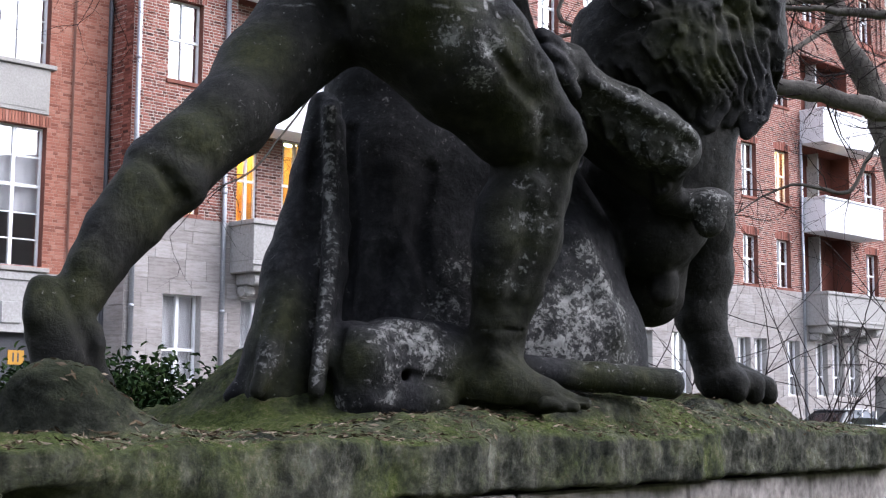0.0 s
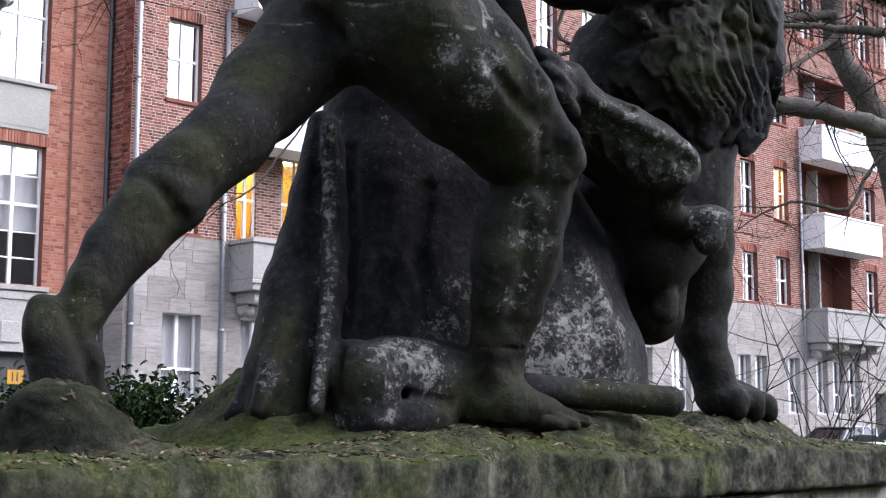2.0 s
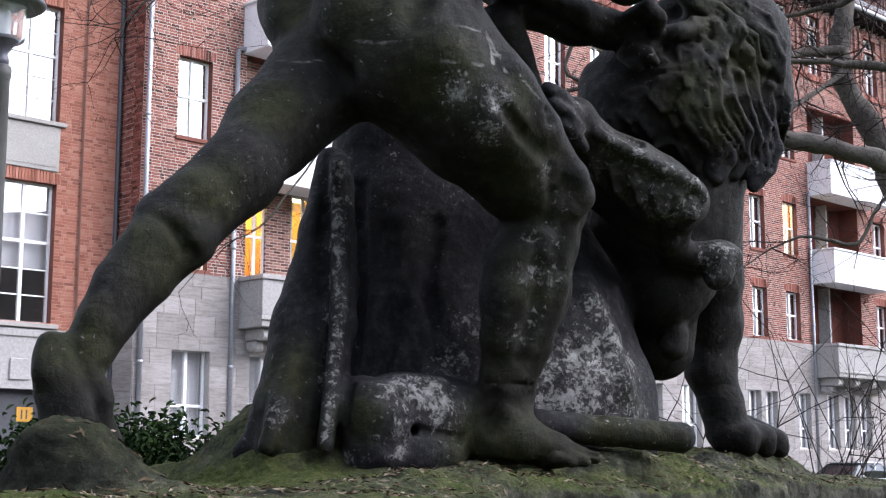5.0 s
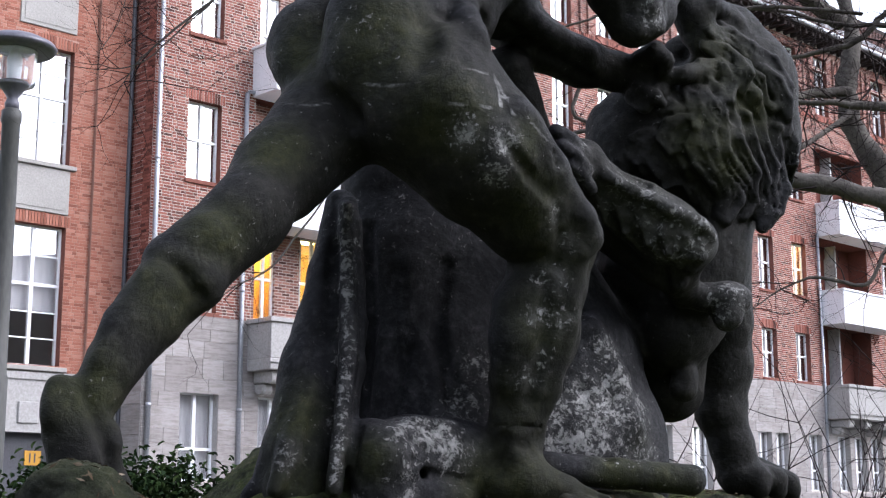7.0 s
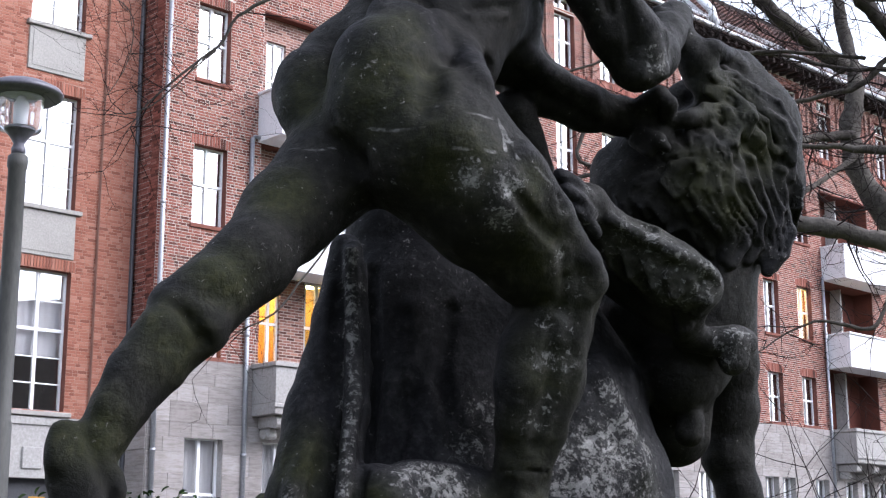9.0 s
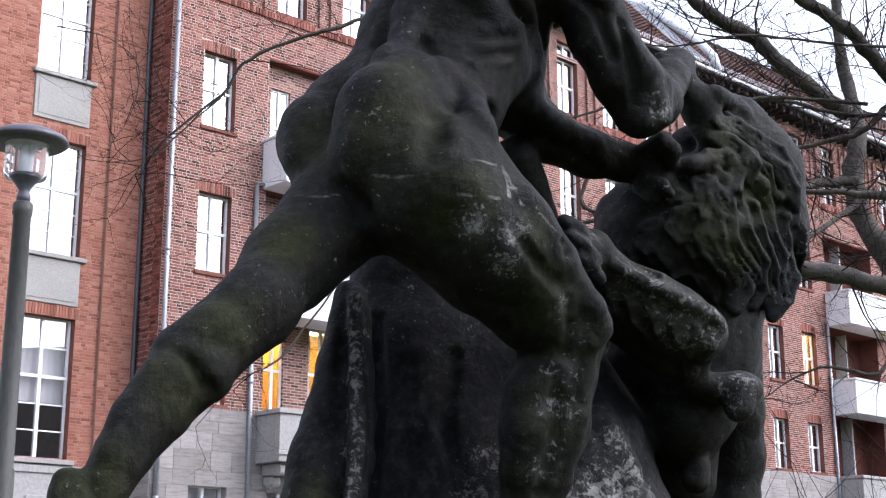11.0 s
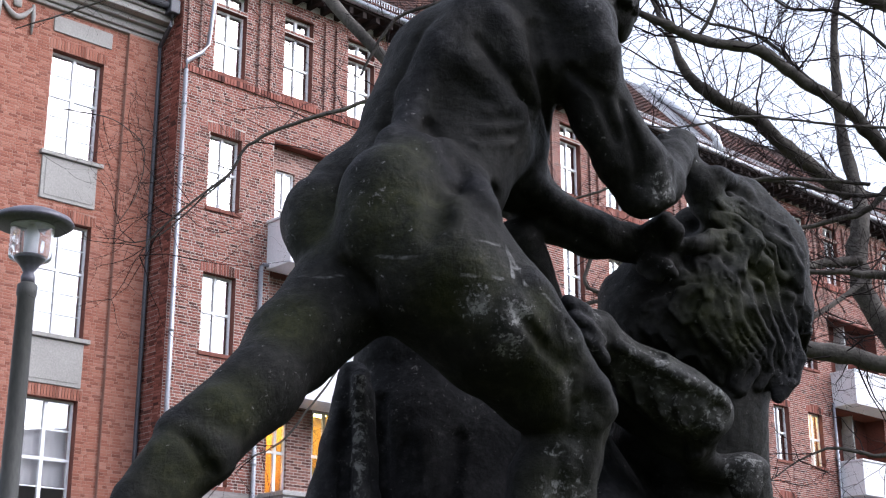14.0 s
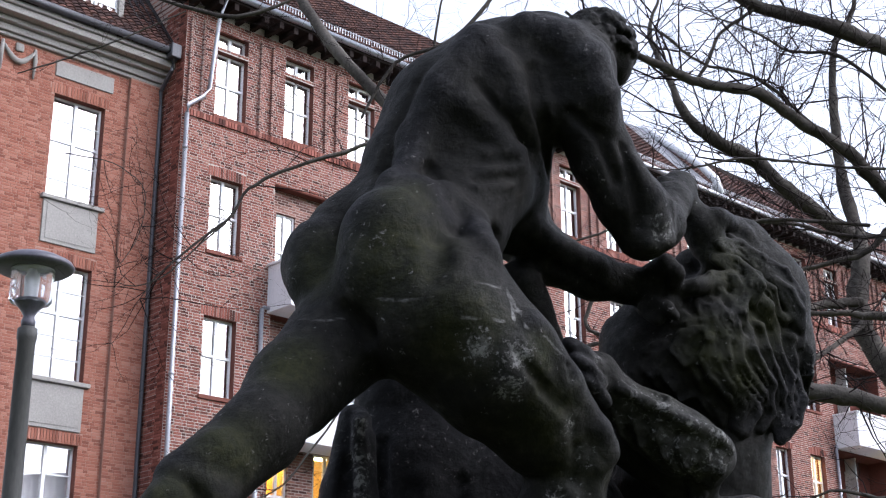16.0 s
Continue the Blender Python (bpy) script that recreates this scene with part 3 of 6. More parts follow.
# carved garland with rosette under the cornice
bm = bmesh.new()
box_into(bm, 13.26, 13.48, DW - 0.07, DW, 17.72, 17.95, 0.03)
tube(bm, [(12.95 + 0.09 * j, DW - 0.06, 17.8 - 0.36 * math.sin(math.pi * j / 9)) for j in range(10)], [0.03 + 0.05 * math.sin(math.pi * j / 9) for j in range(10)], 8)
tube(bm, [(13.78, DW - 0.05, 17.9), (13.8, DW - 0.06, 17.6), (13.78, DW - 0.05, 17.1)], [0.04, 0.06, 0.025], 8)
tube(bm, [(12.92, DW - 0.05, 17.9), (12.9, DW - 0.06, 17.6), (12.92, DW - 0.05, 17.1)], [0.04, 0.06, 0.025], 8)
part("garland", bm, M_RENDER, wing, "carved stone garland with rosette", True)
# dark gate with a yellow number plate (plain bars)
slab("gate", 12.6, 15.9, DW + 0.25, DW + 0.33, 0.0, 3.35, M_DARKMETAL, wing, "dark grey gate in the stone base")
# sign yellow set darker, with the gateway's shade in the paint
M_SIGN = plain("shaded_yellow_sign_paint", (0.42, 0.2, 0.012), (0.52, 0.27, 0.02), 3.0, 0.6, relief=0)
plate = slab("sign_plate", 15.22, 15.62, DW + 0.22, DW + 0.245, 2.62, 2.95, M_SIGN, wing, "yellow metal sign plate")
for x in (15.33, 15.45):
    slab("sign_bar", x, x + 0.035, DW + 0.212, DW + 0.22, 2.68, 2.89, M_DARKMETAL, plate)

from mathutils.bvhtree import BVHTree


def tube_into(vs, fs, pts, rads, seg):
    """Appends a tapering pipe to plain lists."""
    start = len(vs)
    pts = [Vector([float(c) for c in p]) for p in pts]
    for i, p in enumerate(pts):
        t = (pts[min(i + 1, len(pts) - 1)] - pts[max(i - 1, 0)]).normalized()
        u = t.cross(Vector((0.3, 1, 0.2))).normalized()
        w = t.cross(u)
        for k in range(seg):
            a = 2 * math.pi * k / seg
            vs.append(tuple(p + float(rads[i]) * (math.cos(a) * u + math.sin(a) * w)))
    for i in range(len(pts) - 1):
        for k in range(seg):
            a, b = start + i * seg, start + (i + 1) * seg
            fs.append((a + k, a + (k + 1) % seg, b + (k + 1) % seg, b + k))


def mesh_of(name, vs, fs, smooth=True):
    me = bpy.data.meshes.new(name)
    me.from_pydata(vs, [], fs)
    if smooth:
        me.polygons.foreach_set("use_smooth", [True] * len(me.polygons))
    return me


# ---- modelling in stone: solids blended into one another on a grid, then skinned ----
class Clay:
    """A block of distances on a grid, to which round solids are added and from which they are cut."""

    def __init__(self, lo, hi, step):
        self.lo, self.step = np.array(lo, float), step
        self.n = np.ceil((np.array(hi) - self.lo) / step).astype(int) + 1
        self.d = np.full(self.n, 0.2, np.float32)

    def region(self, a, b):
        i = np.clip(np.floor((np.minimum(a, b) - self.lo) / self.step).astype(int), 0, self.n)
        j = np.clip(np.ceil((np.maximum(a, b) - self.lo) / self.step).astype(int) + 1, 0, self.n)
        ax = [(self.lo[k] + self.step * np.arange(i[k], j[k])).astype(np.float32) for k in range(3)]
        return tuple(slice(i[k], j[k]) for k in range(3)), ax[0][:, None, None], ax[1][None, :, None], ax[2][None, None, :]

    def blend(self, box, f, k, cut):
        old = self.d[box]
        if old.size == 0:
            return
        if cut:
            h = np.clip(0.5 - 0.5 * (old + f) / k, 0, 1)
            self.d[box] = old * (1 - h) - f * h + k * h * (1 - h)
        else:
            h = np.clip(0.5 + 0.5 * (old - f) / k, 0, 1)
            self.d[box] = old * (1 - h) + f * h - k * h * (1 - h)

    def cone(self, a, b, ra, rb, k=0.03, cut=False):
        """A round-ended limb from a to b, of radius ra to rb."""
        a, b = np.array(a, float), np.array(b, float)
        m = max(ra, rb) + max(k, 0.05) + 2 * self.step
        box, x, y, z = self.region(np.minimum(a, b) - m, np.maximum(a, b) + m)
        v = b - a
        t = np.clip(((x - a[0]) * v[0] + (y - a[1]) * v[1] + (z - a[2]) * v[2]) / max(v @ v, 1e-9), 0, 1)
        f = np.sqrt((x - a[0] - t * v[0]) ** 2 + (y - a[1] - t * v[1]) ** 2 + (z - a[2] - t * v[2]) ** 2) - (ra + (rb - ra) * t)
        self.blend(box, f, k, cut)

    def chain(self, pts, k=0.03, cut=False):
        """A limb through points (x, y, z, radius)."""
        for p, q in zip(pts, pts[1:]):
            self.cone(p[:3], q[:3], p[3], q[3], k, cut)

    def egg(self, c, r, turn=(0, 0, 0), k=0.03, cut=False):
        """An ellipsoid with half-axes r, turned by Euler degrees."""
        m = max(r) + max(k, 0.05) + 2 * self.step
        c = np.array(c, float)
        box, x, y, z = self.region(c - m, c + m)
        q = np.array(Euler([radians(a) for a in turn]).to_matrix().transposed())
        dx, dy, dz = x - c[0], y - c[1], z - c[2]
        p = [(q[i][0] * dx + q[i][1] * dy + q[i][2] * dz) / r[i] for i in range(3)]
        g = np.sqrt(p[0] ** 2 + p[1] ** 2 + p[2] ** 2)
        g2 = np.sqrt((p[0] / r[0]) ** 2 + (p[1] / r[1]) ** 2 + (p[2] / r[2]) ** 2)
        self.blend(box, g * (g - 1) / np.maximum(g2, 1e-6), k, cut)

    def skin(self, name):
        """Surface nets: one vertex in each cell that the surface crosses, one face across each crossed edge."""
        d, s = self.d, self.d < 0
        n = self.n
        cells = np.zeros(n - 1, bool)
        c8 = [(i, j, k) for i in (0, 1) for j in (0, 1) for k in (0, 1)]
        tot = np.zeros(n - 1, np.int8)
        for i, j, k in c8:
            tot += s[i:n[0] - 1 + i, j:n[1] - 1 + j, k:n[2] - 1 + k]
        cells = (tot > 0) & (tot < 8)
        at = np.argwhere(cells)
        num = np.full(n - 1, -1, np.int64)
        num[cells] = np.arange(len(at))
        acc, cnt = np.zeros((len(at), 3)), np.zeros(len(at))
        for a in c8:
            for ax in range(3):
                if a[ax]:
                    continue
                b = list(a)
                b[ax] = 1
                da = d[at[:, 0] + a[0], at[:, 1] + a[1], at[:, 2] + a[2]]
                db = d[at[:, 0] + b[0], at[:, 1] + b[1], at[:, 2] + b[2]]
                hit = (da < 0) != (db < 0)
                t = np.where(hit, da / np.where(hit, da - db, 1), 0)
                p = np.array(a, float) + 0.0
                q = np.repeat(p[None], len(at), 0)
                q[:, ax] += t
                acc += q * hit[:, None]
                cnt += hit
        verts = self.lo + self.step * (at + acc / cnt[:, None])
        faces = []
        for ax in range(3):
            u, v = (ax + 1) % 3, (ax + 2) % 3
            lo_s = [slice(1, n[0] - 1), slice(1, n[1] - 1), slice(1, n[2] - 1)]
            hi_s = list(lo_s)
            lo_s[ax], hi_s[ax] = slice(0, n[ax] - 1), slice(1, n[ax])
            first, second = s[tuple(lo_s)], s[tuple(hi_s)]
            e = np.argwhere(first != second)
            inside = first[tuple(e.T)]
            off = np.ones(3, int)
            off[ax] = 0
            e = e + off
            ids = []
            for du, dv in ((1, 1), (0, 1), (0, 0), (1, 0)):
                c = e.copy()
                c[:, u] -= du
                c[:, v] -= dv
                ids.append(num[tuple(c.T)])
            q = np.stack(ids, 1)
            q[~inside] = q[~inside][:, ::-1]
            faces.append(q)
        me = bpy.data.meshes.new(name)
        me.from_pydata(verts.tolist(), [], np.concatenate(faces).tolist())
        me.polygons.foreach_set("use_smooth", [True] * len(me.polygons))
        return me


def roughen(me, amount, scale, fine=0.0, fine_scale=1.0):
    """Uneven weathering along the normals."""
    n = len(me.vertices)
    co, no = np.empty(n * 3), np.empty(n * 3)
    me.vertices.foreach_get("co", co)
    me.vertices.foreach_get("normal", no)
    co, no = co.reshape(-1, 3), no.reshape(-1, 3)
    k = np.array([amount * noise.noise(Vector(p) * scale) + (fine * noise.noise(Vector(p) * fine_scale) if fine else 0) for p in co])
    co += no * k[:, None]
    me.vertices.foreach_set("co", co.ravel())
    me.update()

# ---- the sculpture: a bent nude fighter who forces a lion's jaws apart, over a draped rock ----
clay = Clay((-1.25, 3.0, 1.35), (1.55, 5.5, 4.05), 0.0092)
# trailing leg
clay.chain([(-0.343, 3.950, 2.773, 0.181), (-0.504, 3.800, 2.543, 0.127), (-0.574, 3.660, 2.384, 0.105), (-0.682, 3.580, 2.260, 0.108)], 0.05)
clay.chain([(-0.734, 3.520, 2.179, 0.095), (-0.793, 3.460, 2.072, 0.085), (-0.854, 3.400, 1.954, 0.067), (-0.899, 3.350, 1.845, 0.063)], 0.02)
clay.chain([(-0.940, 3.340, 1.844, 0.068), (-0.921, 3.330, 1.782, 0.075), (-0.898, 3.330, 1.721, 0.079), (-0.849, 3.360, 1.648, 0.052), (-0.816, 3.400, 1.605, 0.031)], 0.03)
clay.chain([(-0.780, 3.600, 2.260, 0.059), (-0.672, 3.500, 2.176, 0.066)], 0.04)
# front leg
clay.chain([(-0.084, 3.850, 2.754, 0.236), (0.055, 3.880, 2.613, 0.193), (0.206, 3.980, 2.463, 0.149), (0.283, 4.020, 2.395, 0.121)], 0.05)
clay.chain([(0.291, 4.020, 2.379, 0.108), (0.251, 4.050, 2.248, 0.116), (0.220, 4.080, 2.117, 0.130), (0.192, 4.100, 1.984, 0.104), (0.166, 4.100, 1.849, 0.079), (0.162, 4.100, 1.766, 0.077)], 0.03)
clay.chain([(0.129, 4.080, 1.665, 0.070), (0.195, 4.080, 1.674, 0.077), (0.286, 4.080, 1.650, 0.050), (0.359, 4.060, 1.634, 0.030)], 0.03)
clay.chain([(0.333, 4.050, 1.640, 0.028), (0.416, 4.040, 1.627, 0.020)], 0.012)
clay.chain([(0.331, 4.020, 1.630, 0.023), (0.383, 4.000, 1.614, 0.015)], 0.012)
clay.chain([(0.297, 4.000, 1.625, 0.021), (0.344, 3.990, 1.611, 0.013)], 0.012)
# pelvis and buttocks
clay.chain([(-0.451, 4.050, 2.980, 0.139), (-0.406, 4.080, 3.068, 0.130)], 0.05)
clay.chain([(-0.218, 3.880, 2.924, 0.177), (-0.206, 3.950, 3.055, 0.161)], 0.04)
clay.chain([(-0.320, 4.100, 3.111, 0.159), (-0.072, 4.050, 3.091, 0.174)], 0.06)
# torso
clay.chain([(-0.204, 4.100, 3.134, 0.184), (-0.141, 4.150, 3.331, 0.203), (-0.018, 4.180, 3.516, 0.251), (0.131, 4.220, 3.661, 0.238), (0.256, 4.200, 3.712, 0.180)], 0.07)
clay.chain([(0.048, 4.100, 3.264, 0.151), (-0.060, 4.000, 3.057, 0.139)], 0.05)
clay.chain([(0.088, 4.200, 3.405, 0.189), (0.124, 4.300, 3.243, 0.132)], 0.05)
clay.chain([(-0.135, 4.200, 3.572, 0.146), (-0.247, 4.200, 3.390, 0.103)], 0.04)
# shoulder blade, trapezius
clay.chain([(0.130, 4.100, 3.705, 0.117), (0.197, 4.060, 3.501, 0.099)], 0.04)
clay.chain([(0.246, 4.150, 3.771, 0.127), (0.390, 4.300, 3.825, 0.105)], 0.04)
# neck and head
clay.chain([(0.333, 4.300, 3.848, 0.105), (0.449, 4.380, 3.898, 0.104)], 0.04)
clay.chain([(0.441, 4.400, 3.916, 0.119), (0.497, 4.420, 3.874, 0.087), (0.517, 4.440, 3.828, 0.047)], 0.03)
# near arm
clay.chain([(0.346, 4.120, 3.670, 0.143), (0.365, 4.100, 3.537, 0.117), (0.426, 4.150, 3.377, 0.098), (0.497, 4.200, 3.238, 0.089), (0.561, 4.240, 3.154, 0.090)], 0.04)
clay.chain([(0.561, 4.240, 3.154, 0.087), (0.633, 4.350, 3.214, 0.078), (0.689, 4.500, 3.353, 0.070), (0.738, 4.600, 3.445, 0.068)], 0.03)
clay.chain([(0.490, 4.180, 3.309, 0.085), (0.600, 4.220, 3.225, 0.065)], 0.03)
# far arm
clay.chain([(0.132, 4.450, 3.469, 0.136), (0.156, 4.450, 3.259, 0.109), (0.240, 4.450, 3.155, 0.094), (0.413, 4.500, 3.088, 0.077), (0.533, 4.550, 3.072, 0.063)], 0.04)
clay.chain([(0.540, 4.550, 3.076, 0.063), (0.617, 4.550, 3.055, 0.067), (0.659, 4.520, 2.995, 0.052)], 0.03)
clay.chain([(0.612, 4.500, 3.089, 0.044), (0.655, 4.460, 3.112, 0.040), (0.689, 4.440, 3.079, 0.033), (0.681, 4.460, 3.045, 0.025)], 0.012)
clay.chain([(0.599, 4.500, 2.999, 0.029), (0.650, 4.460, 2.957, 0.027), (0.677, 4.460, 2.933, 0.020)], 0.01)
clay.chain([(0.582, 4.520, 2.975, 0.028), (0.623, 4.480, 2.927, 0.026)], 0.01)
# near hand over the muzzle
clay.chain([(0.642, 4.400, 3.244, 0.057), (0.698, 4.500, 3.353, 0.051), (0.742, 4.550, 3.404, 0.037)], 0.015)
clay.chain([(0.641, 4.500, 3.395, 0.029), (0.703, 4.520, 3.419, 0.026)], 0.01)
clay.chain([(0.672, 4.500, 3.432, 0.026), (0.745, 4.540, 3.410, 0.024)], 0.01)
clay.chain([(0.157, 4.400, 3.020, 0.090), (0.203, 4.420, 2.947, 0.061), (0.256, 4.450, 2.848, 0.047)], 0.03)
# lion head: upper jaw, lower jaw
clay.chain([(0.756, 4.620, 3.396, 0.049), (0.816, 4.620, 3.304, 0.064), (0.851, 4.640, 3.196, 0.064), (0.869, 4.680, 3.084, 0.069)], 0.03)
clay.chain([(0.687, 4.500, 3.036, 0.028), (0.754, 4.500, 3.052, 0.033), (0.836, 4.560, 3.077, 0.037)], 0.02)
clay.chain([(0.701, 4.620, 2.964, 0.079), (0.799, 4.620, 2.974, 0.079), (0.847, 4.660, 3.037, 0.068)], 0.03)
clay.chain([(0.815, 4.850, 3.226, 0.079), (0.825, 4.820, 3.087, 0.098)], 0.05)
clay.chain([(0.890, 4.700, 3.306, 0.031), (0.929, 4.720, 3.298, 0.027)], 0.02)
clay.chain([(0.943, 4.750, 3.255, 0.062), (0.985, 4.780, 3.179, 0.070)], 0.03)
clay.chain([(0.970, 4.850, 3.284, 0.139), (1.030, 4.900, 3.146, 0.190), (1.054, 4.900, 2.930, 0.190)], 0.06)
clay.chain([(0.892, 4.750, 3.015, 0.174), (0.795, 4.720, 2.843, 0.212), (0.617, 4.720, 2.825, 0.183)], 0.06)
clay.chain([(0.969, 4.850, 2.750, 0.168), (0.999, 4.850, 2.875, 0.168)], 0.06)
clay.chain([(0.684, 4.700, 3.003, 0.134), (0.546, 4.750, 2.937, 0.097)], 0.05)
# lion chest and belly, under the near foreleg
clay.chain([(0.837, 4.850, 2.768, 0.238), (0.793, 4.850, 2.461, 0.218), (0.762, 4.800, 2.260, 0.155), (0.733, 4.750, 2.185, 0.115)], 0.06)
clay.chain([(0.700, 4.900, 2.469, 0.220), (0.743, 4.950, 2.026, 0.121)], 0.06)
# near foreleg with paw on the thigh
clay.chain([(0.323, 4.200, 2.699, 0.051), (0.377, 4.220, 2.668, 0.072), (0.455, 4.300, 2.607, 0.074), (0.569, 4.350, 2.545, 0.099), (0.663, 4.380, 2.487, 0.107), (0.748, 4.400, 2.451, 0.086)], 0.025)
clay.chain([(0.742, 4.420, 2.449, 0.079), (0.708, 4.500, 2.379, 0.077), (0.751, 4.600, 2.320, 0.056)], 0.025)
clay.chain([(0.513, 4.500, 2.511, 0.083), (0.643, 4.500, 2.417, 0.092)], 0.03)
# stump of the second limb
clay.chain([(0.808, 4.600, 2.301, 0.049), (0.925, 4.620, 2.295, 0.057)], 0.02)
clay.chain([(0.893, 4.600, 2.292, 0.064), (0.892, 4.600, 2.235, 0.053)], 0.02)
clay.chain([(0.934, 4.950, 2.604, 0.105), (0.931, 4.950, 2.417, 0.101)], 0.03)
# far foreleg
clay.chain([(0.942, 5.000, 2.488, 0.122), (0.958, 5.050, 2.286, 0.111), (0.965, 5.100, 2.124, 0.104), (0.952, 5.100, 1.956, 0.087), (0.988, 5.100, 1.832, 0.075), (1.007, 5.100, 1.739, 0.083)], 0.04)
clay.chain([(1.007, 5.080, 1.718, 0.070), (1.062, 5.050, 1.707, 0.054), (1.070, 5.040, 1.676, 0.041)], 0.015)
clay.chain([(1.052, 5.100, 1.729, 0.062), (1.135, 5.100, 1.704, 0.050), (1.144, 5.100, 1.671, 0.037)], 0.015)
clay.chain([(1.094, 5.200, 1.731, 0.064), (1.203, 5.200, 1.694, 0.047), (1.220, 5.200, 1.669, 0.034)], 0.015)
# near haunch between
clay.chain([(0.761, 4.750, 2.009, 0.050), (0.772, 4.750, 2.048, 0.047)], 0.03)
flesh = clay.d.copy()
# rock and drapery
clay.chain([(-0.200, 4.550, 2.651, 0.204), (-0.161, 4.600, 2.352, 0.329), (-0.120, 4.620, 2.030, 0.405), (-0.089, 4.600, 1.765, 0.441)], 0.06)
clay.chain([(0.128, 4.750, 2.379, 0.330), (0.227, 4.750, 2.084, 0.368), (0.283, 4.720, 1.810, 0.385)], 0.06)
clay.chain([(0.441, 4.750, 2.105, 0.136), (0.514, 4.720, 1.850, 0.164), (0.549, 4.700, 1.697, 0.153)], 0.05)
clay.chain([(-0.368, 4.200, 2.533, 0.051), (-0.386, 4.150, 2.295, 0.076), (-0.433, 4.080, 2.011, 0.097), (-0.470, 4.000, 1.757, 0.098), (-0.470, 3.980, 1.644, 0.098)], 0.03)
clay.chain([(-0.341, 4.150, 2.522, 0.030), (-0.326, 4.100, 2.252, 0.037), (-0.322, 4.050, 2.009, 0.040), (-0.347, 4.000, 1.775, 0.042)], 0.02)
clay.chain([(-0.456, 4.000, 1.804, 0.05), (-0.530, 4.000, 1.720, 0.042), (-0.600, 3.980, 1.640, 0.026)], 0.03)
# lump
clay.chain([(-0.264, 3.980, 1.766, 0.094), (-0.214, 3.960, 1.741, 0.107)], 0.03)
clay.chain([(-0.153, 4.050, 1.745, 0.132), (-0.004, 4.150, 1.733, 0.132)], 0.03)
clay.chain([(-0.228, 3.950, 1.645, 0.081), (-0.037, 4.050, 1.639, 0.083)], 0.03)
# log
clay.chain([(0.252, 4.200, 1.728, 0.048), (0.712, 4.350, 1.691, 0.048)], 0.012)
# second pass: muscles and creases on the skin
# spine and back
clay.chain([(-0.054, 3.953, 3.657, 0.021), (-0.153, 3.953, 3.555, 0.021), (-0.220, 3.961, 3.413, 0.021), (-0.264, 3.945, 3.263, 0.021), (-0.302, 3.841, 3.129, 0.020)], 0.03, True)
clay.chain([(0.037, 4.009, 3.701, 0.089), (-0.074, 3.972, 3.523, 0.080), (-0.163, 3.971, 3.368, 0.064), (-0.203, 3.890, 3.202, 0.047)], 0.03)
clay.chain([(0.186, 4.036, 3.774, 0.073), (0.313, 4.036, 3.730, 0.073), (0.364, 4.023, 3.661, 0.065)], 0.03)
clay.chain([(0.090, 3.979, 3.624, 0.064), (0.159, 4.000, 3.493, 0.058), (0.194, 4.052, 3.398, 0.036)], 0.025)
clay.chain([(0.034, 3.913, 3.532, 0.019), (0.103, 3.961, 3.427, 0.019), (0.183, 4.025, 3.357, 0.020)], 0.025, True)
clay.chain([(0.206, 3.968, 3.616, 0.023), (0.223, 3.960, 3.473, 0.023), (0.246, 4.080, 3.390, 0.023), (0.263, 4.208, 3.345, 0.024)], 0.02, True)
clay.chain([(-0.020, 3.958, 3.477, 0.064), (0.068, 4.005, 3.399, 0.062), (0.137, 4.009, 3.303, 0.042)], 0.02)
clay.chain([(0.048, 3.976, 3.319, 0.029), (0.155, 3.997, 3.339, 0.023)], 0.015)
clay.chain([(0.038, 3.951, 3.251, 0.027), (0.145, 3.997, 3.282, 0.023)], 0.015)
clay.chain([(0.020, 3.918, 3.182, 0.025), (0.117, 3.980, 3.215, 0.023)], 0.015)
clay.chain([(0.030, 3.933, 3.272, 0.010), (0.144, 3.965, 3.295, 0.010)], 0.02, True)
clay.chain([(0.020, 3.909, 3.206, 0.010), (0.125, 3.965, 3.236, 0.010)], 0.02, True)
# waist crease and hip
clay.chain([(-0.126, 3.913, 3.248, 0.019), (-0.057, 3.865, 3.143, 0.019), (0.018, 3.873, 3.073, 0.019), (0.078, 3.945, 3.035, 0.019)], 0.025, True)
clay.chain([(-0.091, 3.883, 3.142, 0.054), (-0.007, 3.899, 3.056, 0.054), (0.048, 3.748, 2.912, 0.040)], 0.03)
clay.chain([(-0.227, 3.866, 3.174, 0.056), (-0.158, 3.845, 3.128, 0.062), (-0.091, 3.832, 3.032, 0.053)], 0.03)
# cleft and folds of the buttocks
clay.chain([(-0.352, 3.901, 3.116, 0.032), (-0.383, 3.917, 3.032, 0.032), (-0.377, 3.789, 2.881, 0.031), (-0.344, 3.749, 2.765, 0.031), (-0.298, 3.749, 2.681, 0.031)], 0.03, True)
clay.chain([(-0.240, 3.820, 2.994, 0.144), (-0.255, 3.812, 2.869, 0.144)], 0.06)
clay.chain([(-0.475, 3.982, 3.020, 0.088), (-0.476, 3.938, 2.896, 0.082)], 0.05)
clay.chain([(-0.091, 3.713, 2.953, 0.021), (-0.095, 3.633, 2.857, 0.021), (-0.110, 3.617, 2.802, 0.021)], 0.05, True)
